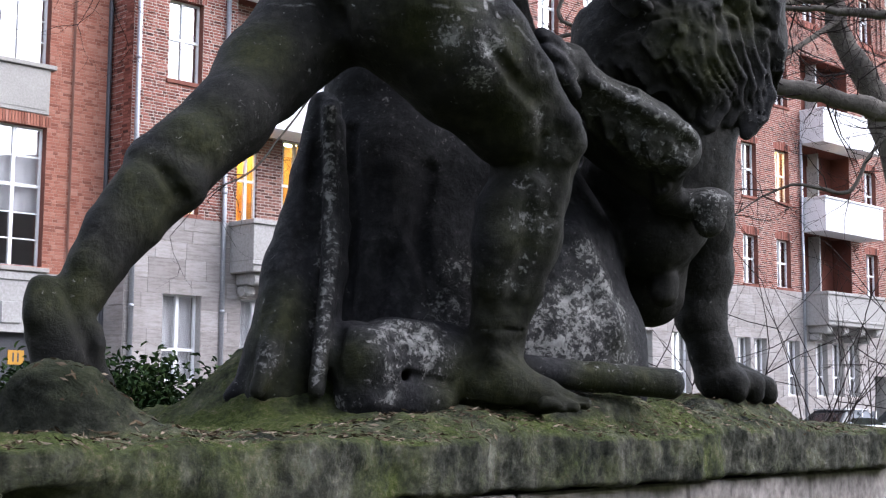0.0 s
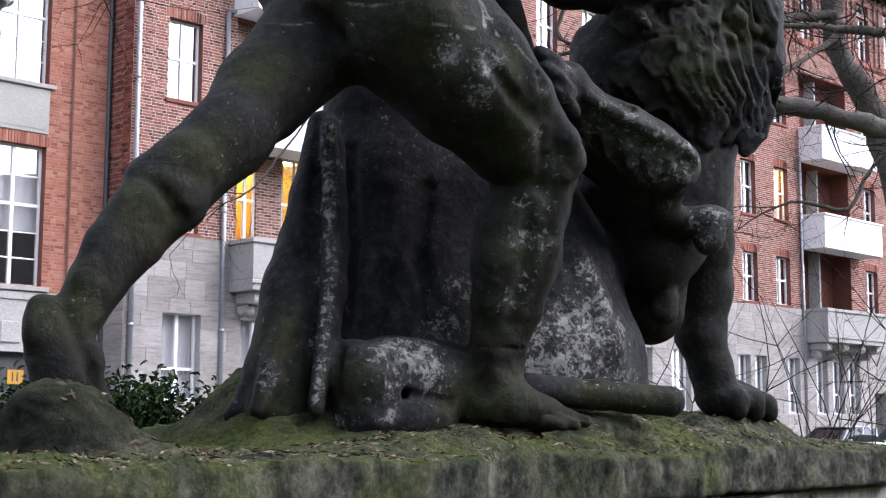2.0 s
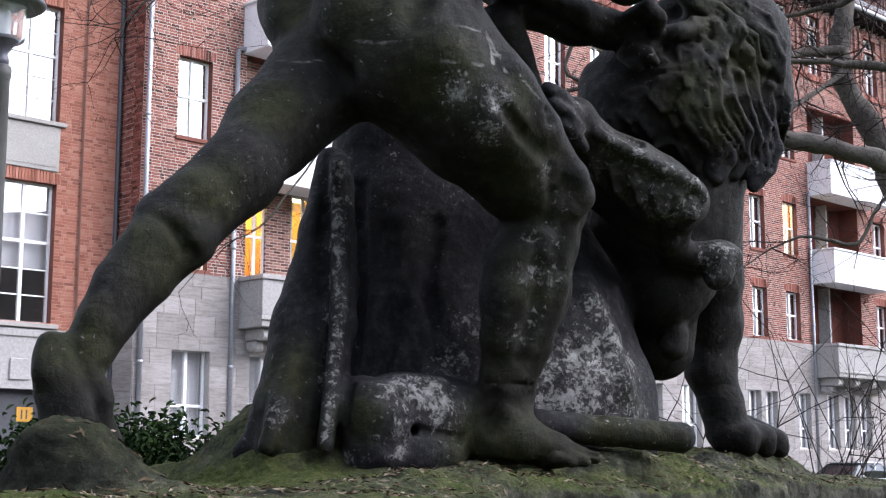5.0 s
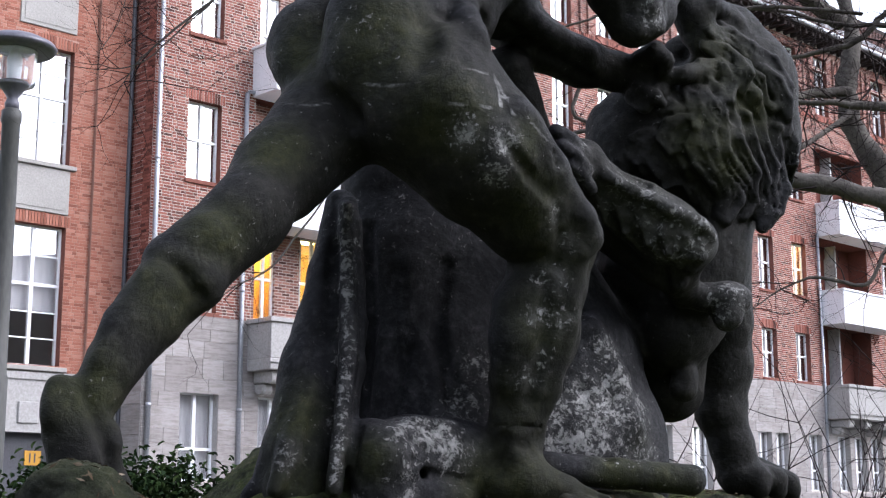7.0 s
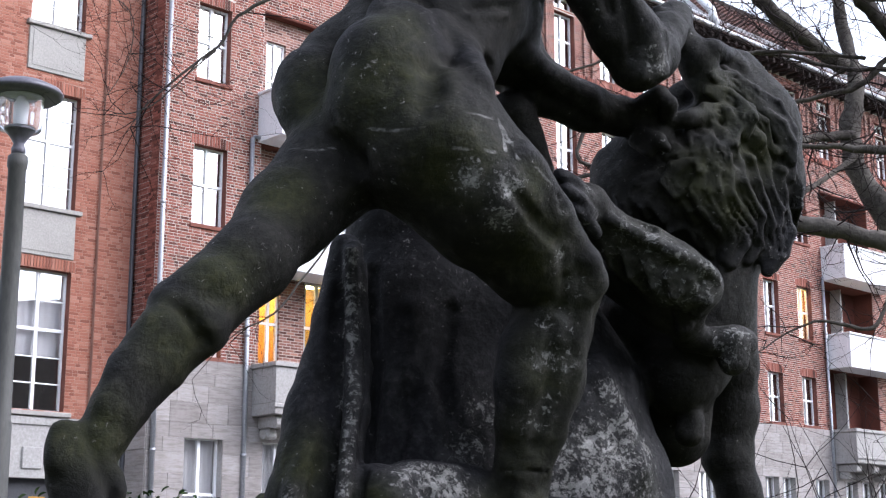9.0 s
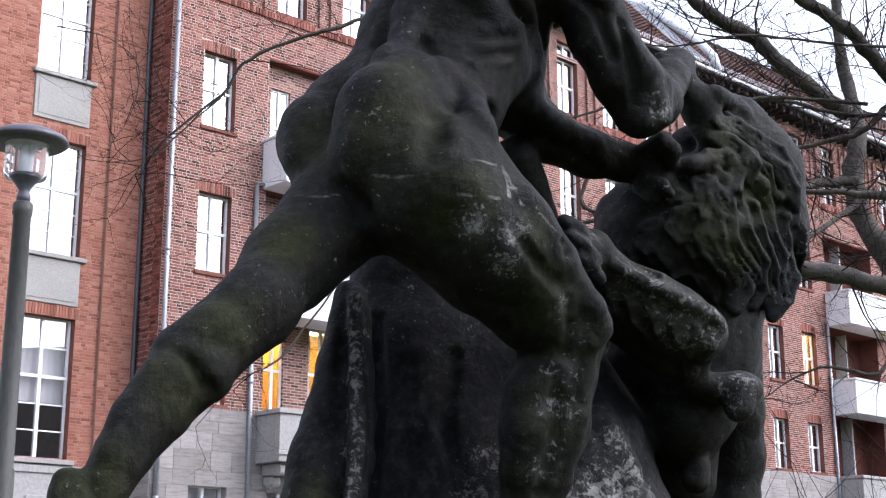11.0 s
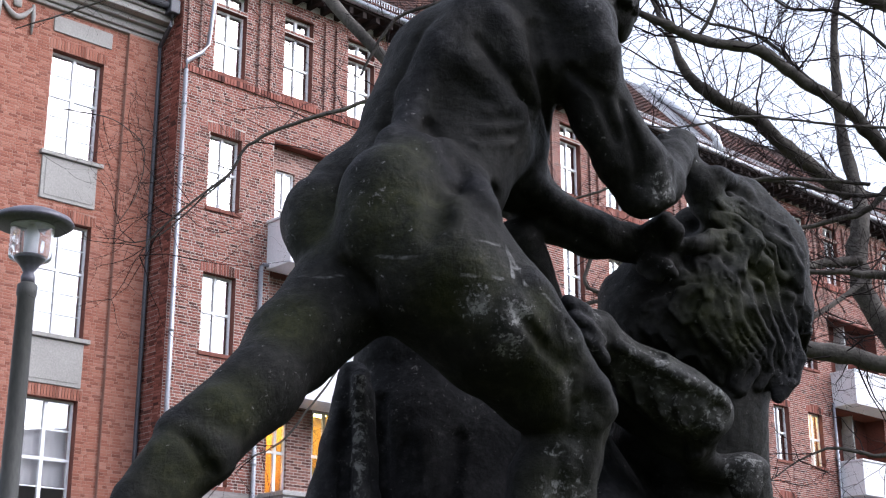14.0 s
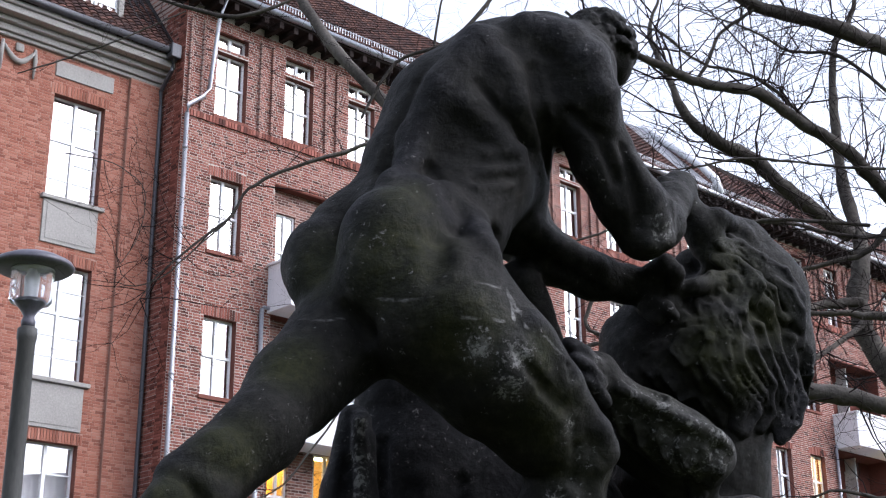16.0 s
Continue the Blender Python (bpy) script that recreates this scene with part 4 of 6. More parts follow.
# front thigh
clay.chain([(-0.034, 3.718, 2.718, 0.104), (0.092, 3.758, 2.597, 0.093), (0.205, 3.851, 2.472, 0.068)], 0.05)
clay.chain([(0.155, 3.735, 2.689, 0.051), (0.254, 3.832, 2.549, 0.053), (0.321, 3.899, 2.465, 0.044)], 0.03)
clay.chain([(0.120, 3.653, 2.585, 0.009), (0.200, 3.741, 2.511, 0.009), (0.258, 3.797, 2.459, 0.009)], 0.03, True)
# knee and shin
clay.chain([(0.349, 3.912, 2.432, 0.048), (0.365, 3.952, 2.383, 0.048), (0.343, 3.946, 2.331, 0.035)], 0.02)
clay.chain([(0.278, 3.827, 2.430, 0.014), (0.289, 3.875, 2.367, 0.014), (0.276, 3.923, 2.294, 0.014)], 0.02, True)
clay.chain([(0.483, 4.858, 2.491, 0.016), (0.402, 4.858, 2.470, 0.016)], 0.02, True)
clay.chain([(0.328, 3.965, 2.285, 0.035), (0.314, 3.995, 2.140, 0.032), (0.268, 4.048, 1.946, 0.026), (0.227, 4.054, 1.847, 0.023)], 0.02)
clay.chain([(0.166, 4.009, 2.191, 0.075), (0.158, 4.009, 2.091, 0.075), (0.146, 4.035, 1.977, 0.049)], 0.03)
clay.chain([(0.244, 3.923, 2.244, 0.014), (0.245, 3.947, 2.084, 0.015), (0.200, 4.011, 1.910, 0.015)], 0.025, True)
clay.chain([(0.102, 4.045, 1.837, 0.004), (0.159, 4.013, 1.841, 0.004), (0.243, 4.045, 1.833, 0.004)], 0.006, True)
clay.chain([(0.168, 4.039, 1.747, 0.030), (0.160, 4.037, 1.722, 0.026)], 0.015)
clay.chain([(0.111, 4.043, 1.747, 0.015), (0.127, 4.027, 1.812, 0.015)], 0.015, True)
clay.chain([(0.103, 4.035, 1.616, 0.013), (0.226, 4.043, 1.605, 0.013), (0.320, 3.995, 1.604, 0.013)], 0.012, True)
clay.chain([(0.355, 4.021, 1.650, 0.010), (0.413, 4.029, 1.637, 0.010)], 0.008, True)
# rear leg
clay.chain([(-0.806, 3.476, 2.222, 0.011), (-0.754, 3.436, 2.213, 0.011), (-0.694, 3.428, 2.186, 0.011), (-0.663, 3.444, 2.131, 0.011), (-0.645, 3.444, 2.088, 0.011)], 0.03, True)
clay.chain([(-0.664, 3.518, 2.298, 0.054), (-0.756, 3.492, 2.240, 0.051)], 0.05)
clay.chain([(-0.774, 3.441, 2.159, 0.056), (-0.831, 3.396, 2.052, 0.047), (-0.870, 3.346, 1.948, 0.030)], 0.03)
clay.chain([(-0.960, 3.308, 1.882, 0.040), (-0.957, 3.284, 1.819, 0.040)], 0.02)
clay.chain([(-0.839, 3.326, 1.782, 0.027), (-0.828, 3.316, 1.755, 0.024)], 0.02)
clay.chain([(-0.892, 3.283, 1.874, 0.013), (-0.846, 3.275, 1.779, 0.013), (-0.827, 3.291, 1.700, 0.013)], 0.02, True)
# near arm
clay.chain([(0.381, 4.007, 3.653, 0.071), (0.413, 4.020, 3.538, 0.065), (0.430, 4.046, 3.450, 0.039)], 0.03)
clay.chain([(0.358, 4.059, 3.438, 0.049), (0.402, 4.106, 3.320, 0.047), (0.454, 4.137, 3.214, 0.030)], 0.025)
clay.chain([(0.320, 4.003, 3.472, 0.015), (0.408, 4.027, 3.403, 0.015), (0.460, 4.083, 3.270, 0.015)], 0.02, True)
clay.chain([(0.501, 4.098, 3.334, 0.033), (0.574, 4.152, 3.238, 0.044), (0.600, 4.173, 3.168, 0.037)], 0.025)
clay.chain([(0.481, 4.059, 3.377, 0.013), (0.523, 4.099, 3.237, 0.013), (0.532, 4.147, 3.140, 0.014)], 0.02, True)
clay.chain([(0.571, 4.195, 3.099, 0.037), (0.628, 4.207, 3.112, 0.031)], 0.02)
# far arm
clay.chain([(0.175, 4.235, 3.139, 0.016), (0.272, 4.370, 3.087, 0.016), (0.426, 4.450, 3.021, 0.016)], 0.025, True)
clay.chain([(0.195, 4.243, 3.181, 0.045), (0.313, 4.402, 3.147, 0.043), (0.428, 4.435, 3.096, 0.032)], 0.025)
# near foreleg of the lion
clay.chain([(0.274, 3.772, 2.558, 0.012), (0.321, 3.772, 2.539, 0.012), (0.352, 3.772, 2.507, 0.012)], 0.015, True)
clay.chain([(0.266, 3.772, 2.587, 0.011), (0.313, 3.772, 2.579, 0.011)], 0.012, True)
clay.chain([(0.306, 4.169, 2.712, 0.022), (0.346, 4.161, 2.689, 0.022)], 0.012)
clay.chain([(0.346, 4.170, 2.655, 0.024), (0.390, 4.170, 2.629, 0.024)], 0.012)
clay.chain([(0.486, 4.251, 2.595, 0.038), (0.595, 4.279, 2.548, 0.045), (0.724, 4.309, 2.492, 0.042)], 0.02)
clay.chain([(0.773, 4.342, 2.417, 0.028), (0.744, 4.382, 2.378, 0.029)], 0.02)
# lion: muzzle, brow, cheek
clay.chain([(0.869, 4.589, 3.331, 0.034), (0.955, 4.734, 3.352, 0.035), (0.989, 4.715, 3.312, 0.027)], 0.02)


def lock(pts, r):
    """A carved lock of hair: three strands side by side that taper at both ends, with grooves between them."""
    q = [np.array(p) for p in pts]
    n = len(q)
    for k, cut in ((-1, False), (0, False), (1, False), (-0.5, True), (0.5, True)):
        row = []
        for i, p in enumerate(q):
            t = q[min(i + 1, n - 1)] - q[max(i - 1, 0)]
            side = np.cross(t, (0.0, -1.0, 0.12))
            side /= max(np.linalg.norm(side), 1e-6)
            full = 1.0 - 0.55 * abs(2 * i / (n - 1) - 1) ** 2
            c = p + side * (0.78 * r * k * full) + (np.array((0, -0.62 * r, 0)) if cut else 0)
            row.append((*c, r * full * (0.17 if cut else 0.62)))
        clay.chain(row, 0.008 if cut else 0.012, cut)


def ridge(pts, r):
    clay.chain([(*p, r) for p in pts], 0.02)


# long wavy locks of the mane
lock([(0.795, 4.485, 2.860), (0.774, 4.490, 2.800), (0.806, 4.506, 2.746), (0.859, 4.545, 2.697), (0.901, 4.602, 2.652), (0.879, 4.619, 2.581)], 0.029)
lock([(0.840, 4.491, 2.868), (0.831, 4.493, 2.791), (0.869, 4.525, 2.731), (0.918, 4.590, 2.684), (0.937, 4.631, 2.635), (0.903, 4.629, 2.560)], 0.029)
lock([(0.888, 4.506, 2.847), (0.879, 4.510, 2.776), (0.908, 4.548, 2.727), (0.964, 4.625, 2.687), (1.000, 4.676, 2.645), (0.971, 4.673, 2.585)], 0.029)
lock([(0.940, 4.550, 2.914), (0.925, 4.528, 2.829), (0.954, 4.565, 2.771), (0.999, 4.640, 2.730), (0.989, 4.658, 2.665), (1.020, 4.721, 2.603)], 0.029)
lock([(0.989, 4.602, 2.939), (0.988, 4.597, 2.848), (1.012, 4.641, 2.780), (1.043, 4.684, 2.715), (1.034, 4.707, 2.646), (1.044, 4.707, 2.576)], 0.029)
lock([(1.050, 4.668, 2.944), (1.043, 4.667, 2.847), (1.076, 4.701, 2.776), (1.064, 4.711, 2.687), (1.077, 4.711, 2.617), (1.042, 4.711, 2.553)], 0.031)
lock([(1.103, 4.694, 2.915), (1.103, 4.706, 2.837), (1.101, 4.725, 2.771), (1.118, 4.725, 2.704), (1.096, 4.725, 2.630), (1.067, 4.725, 2.570)], 0.029)
lock([(1.156, 4.732, 2.946), (1.169, 4.749, 2.869), (1.160, 4.769, 2.809), (1.161, 4.851, 2.761), (1.159, 4.851, 2.699)], 0.027)
# curls on the cheek and before the ear
lock([(0.762, 4.495, 2.898), (0.706, 4.503, 2.877), (0.680, 4.510, 2.828), (0.709, 4.508, 2.789), (0.764, 4.495, 2.793)], 0.021)
lock([(0.827, 4.526, 3.010), (0.837, 4.505, 2.936), (0.865, 4.504, 2.885), (0.914, 4.523, 2.863)], 0.029)
lock([(0.676, 4.553, 2.714), (0.698, 4.576, 2.681), (0.738, 4.561, 2.685)], 0.016)
lock([(0.526, 4.567, 2.771), (0.522, 4.567, 2.731), (0.556, 4.567, 2.694), (0.590, 4.567, 2.679)], 0.018)
lock([(0.658, 4.517, 2.826), (0.621, 4.532, 2.801), (0.594, 4.546, 2.756)], 0.018)
# crown
lock([(0.859, 4.555, 3.217), (0.952, 4.671, 3.236), (1.018, 4.680, 3.187), (1.066, 4.685, 3.116)], 0.031)
lock([(0.834, 4.560, 3.173), (0.911, 4.590, 3.145), (0.981, 4.620, 3.104), (1.031, 4.640, 3.048)], 0.031)
lock([(1.017, 4.684, 3.218), (1.095, 4.698, 3.150), (1.145, 4.721, 3.064), (1.161, 4.740, 2.977)], 0.029)
lock([(0.812, 4.516, 3.097), (0.888, 4.571, 3.089), (0.946, 4.578, 3.058), (1.006, 4.609, 2.998), (1.061, 4.676, 2.939)], 0.029)
lock([(1.056, 4.684, 3.146), (1.114, 4.704, 3.076), (1.144, 4.726, 3.002), (1.147, 4.724, 2.890)], 0.029)
lock([(0.852, 4.536, 3.038), (0.896, 4.544, 2.983), (0.870, 4.510, 2.913), (0.893, 4.512, 2.862)], 0.027)
# knots of hair
clay.egg((0.957, 4.582, 3.041), (0.032, 0.032, 0.027), (0, 25, 0), 0.012)
clay.egg((1.013, 4.616, 3.006), (0.036, 0.036, 0.030), (0, 25, 0), 0.012)
clay.egg((0.918, 4.554, 2.976), (0.029, 0.029, 0.024), (0, 25, 0), 0.012)
clay.egg((1.087, 4.697, 2.984), (0.029, 0.029, 0.024), (0, 25, 0), 0.012)
clay.egg((1.114, 4.703, 2.918), (0.027, 0.027, 0.022), (0, 25, 0), 0.012)
clay.egg((0.979, 4.588, 2.929), (0.027, 0.027, 0.022), (0, 25, 0), 0.012)
clay.egg((0.920, 4.675, 3.275), (0.027, 0.027, 0.022), (0, 25, 0), 0.012)
# tufts on the cheek, the throat and the far edge of the mane
lock([(0.515, 4.569, 2.797), (0.548, 4.556, 2.774), (0.560, 4.565, 2.733)], 0.018)
lock([(0.570, 4.547, 2.779), (0.607, 4.540, 2.754), (0.617, 4.568, 2.718)], 0.018)
lock([(0.626, 4.539, 2.762), (0.660, 4.543, 2.739), (0.672, 4.553, 2.699)], 0.018)
lock([(0.732, 4.515, 2.763), (0.762, 4.520, 2.737), (0.773, 4.545, 2.697)], 0.018)
lock([(0.566, 4.273, 2.624), (0.596, 4.260, 2.599), (0.598, 4.206, 2.551)], 0.016)
lock([(0.749, 4.559, 2.685), (0.786, 4.579, 2.662), (0.801, 4.604, 2.625)], 0.018)
lock([(0.799, 4.568, 2.671), (0.830, 4.596, 2.639), (0.836, 4.615, 2.596)], 0.018)
lock([(0.577, 4.539, 2.832), (0.615, 4.532, 2.838), (0.648, 4.521, 2.859)], 0.018)
lock([(0.679, 4.518, 2.924), (0.713, 4.515, 2.939), (0.750, 4.509, 2.930)], 0.018)
lock([(0.783, 4.503, 2.928), (0.796, 4.497, 2.895), (0.784, 4.472, 2.853)], 0.019)
lock([(0.759, 4.530, 3.007), (0.783, 4.517, 2.975), (0.776, 4.505, 2.928)], 0.018)
lock([(1.059, 4.665, 3.127), (1.104, 4.681, 3.070), (1.139, 4.702, 3.007), (1.158, 4.709, 2.950)], 0.027)
lock([(0.986, 4.597, 3.104), (1.028, 4.620, 3.055), (1.069, 4.672, 2.998)], 0.027)
lock([(0.961, 4.584, 3.140), (0.977, 4.560, 3.068), (0.962, 4.573, 3.000)], 0.025)
lock([(0.903, 4.552, 3.094), (0.921, 4.555, 3.031), (0.896, 4.514, 2.955), (0.930, 4.540, 2.919)], 0.025)
# shaggy fur under the foreleg
lock([(0.437, 4.235, 2.558), (0.469, 4.296, 2.508), (0.514, 4.336, 2.458)], 0.019)
lock([(0.500, 4.253, 2.527), (0.530, 4.288, 2.470), (0.576, 4.347, 2.418)], 0.019)
lock([(0.562, 4.255, 2.500), (0.601, 4.291, 2.435), (0.645, 4.333, 2.385)], 0.019)
lock([(0.633, 4.265, 2.466), (0.663, 4.294, 2.408), (0.699, 4.360, 2.371)], 0.019)
lock([(0.709, 4.277, 2.447), (0.721, 4.321, 2.395), (0.714, 4.398, 2.354)], 0.019)
lock([(0.757, 4.305, 2.441), (0.755, 4.322, 2.390), (0.736, 4.365, 2.350)], 0.019)
lock([(0.682, 4.392, 2.366), (0.709, 4.430, 2.322), (0.709, 4.503, 2.291)], 0.019)
# toes of the paw on the thigh
for toe, r in ((((0.295, 4.10, 2.738), (0.345, 4.13, 2.716), (0.385, 4.16, 2.672)), 0.025), (((0.312, 4.10, 2.692), (0.350, 4.12, 2.668), (0.385, 4.15, 2.628)), 0.023),
               (((0.338, 4.12, 2.636), (0.375, 4.14, 2.612), (0.405, 4.17, 2.572)), 0.021)):
    clay.chain([(*p, r) for p in toe], 0.008)
    clay.chain([(p[0] + 0.004, p[1] - 0.012, p[2] - 0.026, 0.006) for p in toe], 0.006, True)
# open throat
clay.cone((0.739, 4.450, 3.096), (0.793, 4.750, 3.207), 0.034, 0.03, 0.015, True)
# brow, ridge of the foreleg
ridge([(0.454, 4.188, 2.621), (0.541, 4.217, 2.578), (0.648, 4.236, 2.528), (0.762, 4.290, 2.486), (0.800, 4.325, 2.451)], 0.018)
# tight curls over the fighter's head
rng = random.Random(8)
curls = []
while len(curls) < 70:
    way = Vector((rng.gauss(0, 1), rng.gauss(-0.5, 1), rng.gauss(0.5, 1))).normalized()
    if way.z > -0.35 and all((way - o).length > 0.27 for o in curls[-40:]):
        curls.append(way)
for way in curls:
    c = Vector((0.452, 4.405, 3.905)) + way * 0.133
    clay.egg(c, (0.024, 0.024, 0.02), (rng.uniform(0, 90), rng.uniform(0, 90), 0), 0.006)
    clay.egg(c + way * 0.02, (0.01, 0.01, 0.012), (0, 0, 0), 0.004, True)


# rock faces and folds of the cloth
hem = [(-0.345, 4.125, 2.500), (-0.335, 4.055, 2.270), (-0.325, 3.995, 2.050), (-0.336, 3.925, 1.830), (-0.352, 3.880, 1.660)]
clay.chain([(*p, 0.03) for p in hem], 0.01)
for off in (-0.045, 0.045):
    clay.chain([(p[0] + off, p[1] - 0.01, p[2], 0.015) for p in hem], 0.015, True)
clay.chain([(-0.297, 4.319, 2.487, 0.025), (-0.279, 4.255, 2.171, 0.024), (-0.299, 4.224, 1.888, 0.024)], 0.02, True)
clay.chain([(-0.379, 4.097, 2.389, 0.020), (-0.384, 4.017, 2.105, 0.020), (-0.414, 3.921, 1.867, 0.019), (-0.437, 3.873, 1.674, 0.019)], 0.02, True)
clay.chain([(-0.419, 4.010, 2.104, 0.016), (-0.451, 3.898, 1.865, 0.016), (-0.489, 3.850, 1.673, 0.016)], 0.02, True)
clay.chain([(-0.318, 4.128, 2.465, 0.020), (-0.298, 4.064, 2.145, 0.020), (-0.316, 4.000, 1.905, 0.020), (-0.338, 3.936, 1.740, 0.019)], 0.015)
clay.chain([(-0.431, 3.986, 1.969, 0.026), (-0.481, 3.899, 1.769, 0.029), (-0.514, 3.867, 1.658, 0.028)], 0.02)
clay.chain([(-0.044, 4.281, 2.355, 0.021), (-0.077, 4.217, 2.132, 0.021), (-0.023, 4.193, 1.922, 0.021)], 0.03, True)
clay.chain([(-0.163, 4.217, 2.132, 0.021), (-0.211, 4.193, 1.887, 0.021)], 0.03, True)
clay.chain([(-0.151, 4.287, 2.355, 0.045), (-0.165, 4.262, 2.120, 0.045)], 0.03)
clay.chain([(0.414, 4.459, 2.166, 0.054), (0.488, 4.472, 2.020, 0.047), (0.541, 4.462, 1.855, 0.043)], 0.03)
clay.chain([(0.388, 4.378, 1.975, 0.018), (0.443, 4.234, 1.756, 0.017)], 0.02, True)
clay.chain([(-0.359, 4.259, 1.708, 0.016), (-0.247, 4.259, 1.704, 0.016), (-0.100, 3.931, 1.701, 0.014), (0.029, 4.011, 1.680, 0.015)], 0.01, True)
clay.chain([(-0.183, 3.876, 1.797, 0.011), (-0.175, 3.876, 1.794, 0.011)], 0.006, True)
clay.chain([(-0.148, 3.899, 1.803, 0.014), (-0.100, 3.923, 1.765, 0.014), (-0.131, 3.891, 1.724, 0.014)], 0.01, True)
clay.chain([(-0.135, 3.970, 1.839, 0.026), (-0.038, 4.035, 1.836, 0.026)], 0.02)
# places where the crust has come off, with their reach
BARE_CLOTH = [(-0.34, 4.09, 2.40, 0.04),
        (-0.34, 4.06, 2.27, 0.04),
        (-0.34, 4.04, 2.13, 0.04),
        (-0.34, 4.01, 2.03, 0.04),
        (-0.34, 3.99, 1.93, 0.04),
        (-0.36, 3.97, 1.84, 0.04),
        (-0.33, 4.27, 1.61, 0.04),
        (-0.33, 3.94, 1.80, 0.04),
        (-0.29, 3.91, 1.61, 0.05),
        (-0.48, 3.86, 1.74, 0.05)]
BARE_ROCK = [(0.37, 4.38, 1.96, 0.09),
        (0.48, 4.41, 1.93, 0.09),
        (0.30, 4.33, 1.80, 0.09),
        (0.38, 4.35, 1.80, 0.09),
        (0.01, 4.20, 1.91, 0.09),
        (0.07, 4.24, 2.02, 0.09),
        (-0.10, 3.96, 1.83, 0.05),
        (-0.16, 3.93, 1.83, 0.05),
        (-0.08, 3.94, 1.78, 0.05),
        (-0.15, 3.89, 1.70, 0.05),
        (-0.15, 3.90, 1.64, 0.04),
        (-0.13, 3.93, 1.81, 0.10),
        (-0.05, 3.98, 1.79, 0.09),
        (0.42, 4.37, 1.83, 0.12),
        (0.54, 4.42, 1.83, 0.13),
        (0.58, 4.50, 1.91, 0.07),
        (0.60, 4.51, 1.77, 0.07),
        (0.41, 4.38, 1.94, 0.11),
        (0.50, 4.42, 1.98, 0.09),
        (0.31, 4.35, 1.92, 0.09),
        (0.47, 4.42, 2.11, 0.07)]
# worn spots of the lion, their dust also paints light onto the foreleg
BARE_LIT_LION = [(0.52, 4.24, 2.56, 0.10),
        (0.62, 4.26, 2.50, 0.13),
        (0.73, 4.28, 2.44, 0.10),
        (0.66, 4.32, 2.40, 0.09),
        (0.90, 4.55, 2.29, 0.10),
        (0.49, 4.21, 2.61, 0.07),
        (0.58, 4.23, 2.57, 0.07),
        (0.67, 4.25, 2.52, 0.07),
        (0.75, 4.28, 2.48, 0.07),
        (0.77, 4.31, 2.42, 0.07),
        (0.36, 4.14, 2.69, 0.05),
        (0.38, 4.16, 2.61, 0.05),
        (0.86, 4.56, 2.22, 0.06),
        (0.93, 4.55, 2.30, 0.06),
        (0.77, 4.32, 2.45, 0.06),
        (0.87, 4.54, 2.27, 0.09),
        (0.48, 4.25, 2.55, 0.07),
        (0.56, 4.26, 2.51, 0.07)]
BARE_BODY = [(0.01, 3.65, 2.61, 0.05),
        (0.10, 3.70, 2.50, 0.05),
        (0.27, 3.84, 2.43, 0.05),
        (0.31, 3.90, 2.36, 0.05),
        (0.24, 3.94, 2.25, 0.05),
        (0.22, 3.95, 2.15, 0.05),
        (0.27, 3.94, 2.25, 0.06),
        (0.12, 3.67, 2.59, 0.06),
        (0.24, 3.99, 2.02, 0.05),
        (0.61, 4.16, 3.13, 0.07),
        (0.29, 3.96, 2.14, 0.06),
        (0.19, 3.99, 1.97, 0.06)]
HEM_WORN = [(p[0] + (q[0] - p[0]) * k / 6, p[1] + (q[1] - p[1]) * k / 6 - 0.026, p[2] + (q[2] - p[2]) * k / 6, 0.026) for p, q in zip(hem, hem[1:]) for k in range(6)]
# where green algae grow; the lighter green also paints brightness onto these parts
ALGAE_LIT_BODY = [(-0.43, 3.86, 2.92, 0.12),
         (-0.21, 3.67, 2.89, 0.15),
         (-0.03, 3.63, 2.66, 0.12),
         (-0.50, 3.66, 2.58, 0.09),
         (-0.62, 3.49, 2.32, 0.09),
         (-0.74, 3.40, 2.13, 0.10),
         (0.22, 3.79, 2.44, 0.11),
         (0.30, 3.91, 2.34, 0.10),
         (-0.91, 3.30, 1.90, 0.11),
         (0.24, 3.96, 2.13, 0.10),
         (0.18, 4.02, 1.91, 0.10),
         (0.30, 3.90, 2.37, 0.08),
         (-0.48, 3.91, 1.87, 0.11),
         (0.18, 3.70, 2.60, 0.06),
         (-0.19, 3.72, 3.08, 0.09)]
ALGAE_LIT_LION = [(0.56, 4.25, 2.52, 0.12),
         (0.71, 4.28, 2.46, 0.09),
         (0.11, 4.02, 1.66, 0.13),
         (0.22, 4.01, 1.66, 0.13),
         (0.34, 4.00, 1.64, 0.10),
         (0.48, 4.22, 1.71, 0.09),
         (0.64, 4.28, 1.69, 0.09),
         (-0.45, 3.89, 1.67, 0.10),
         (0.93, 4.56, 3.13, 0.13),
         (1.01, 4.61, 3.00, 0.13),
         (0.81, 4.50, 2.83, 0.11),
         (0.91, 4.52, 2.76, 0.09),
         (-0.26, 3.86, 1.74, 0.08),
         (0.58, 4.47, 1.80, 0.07)]
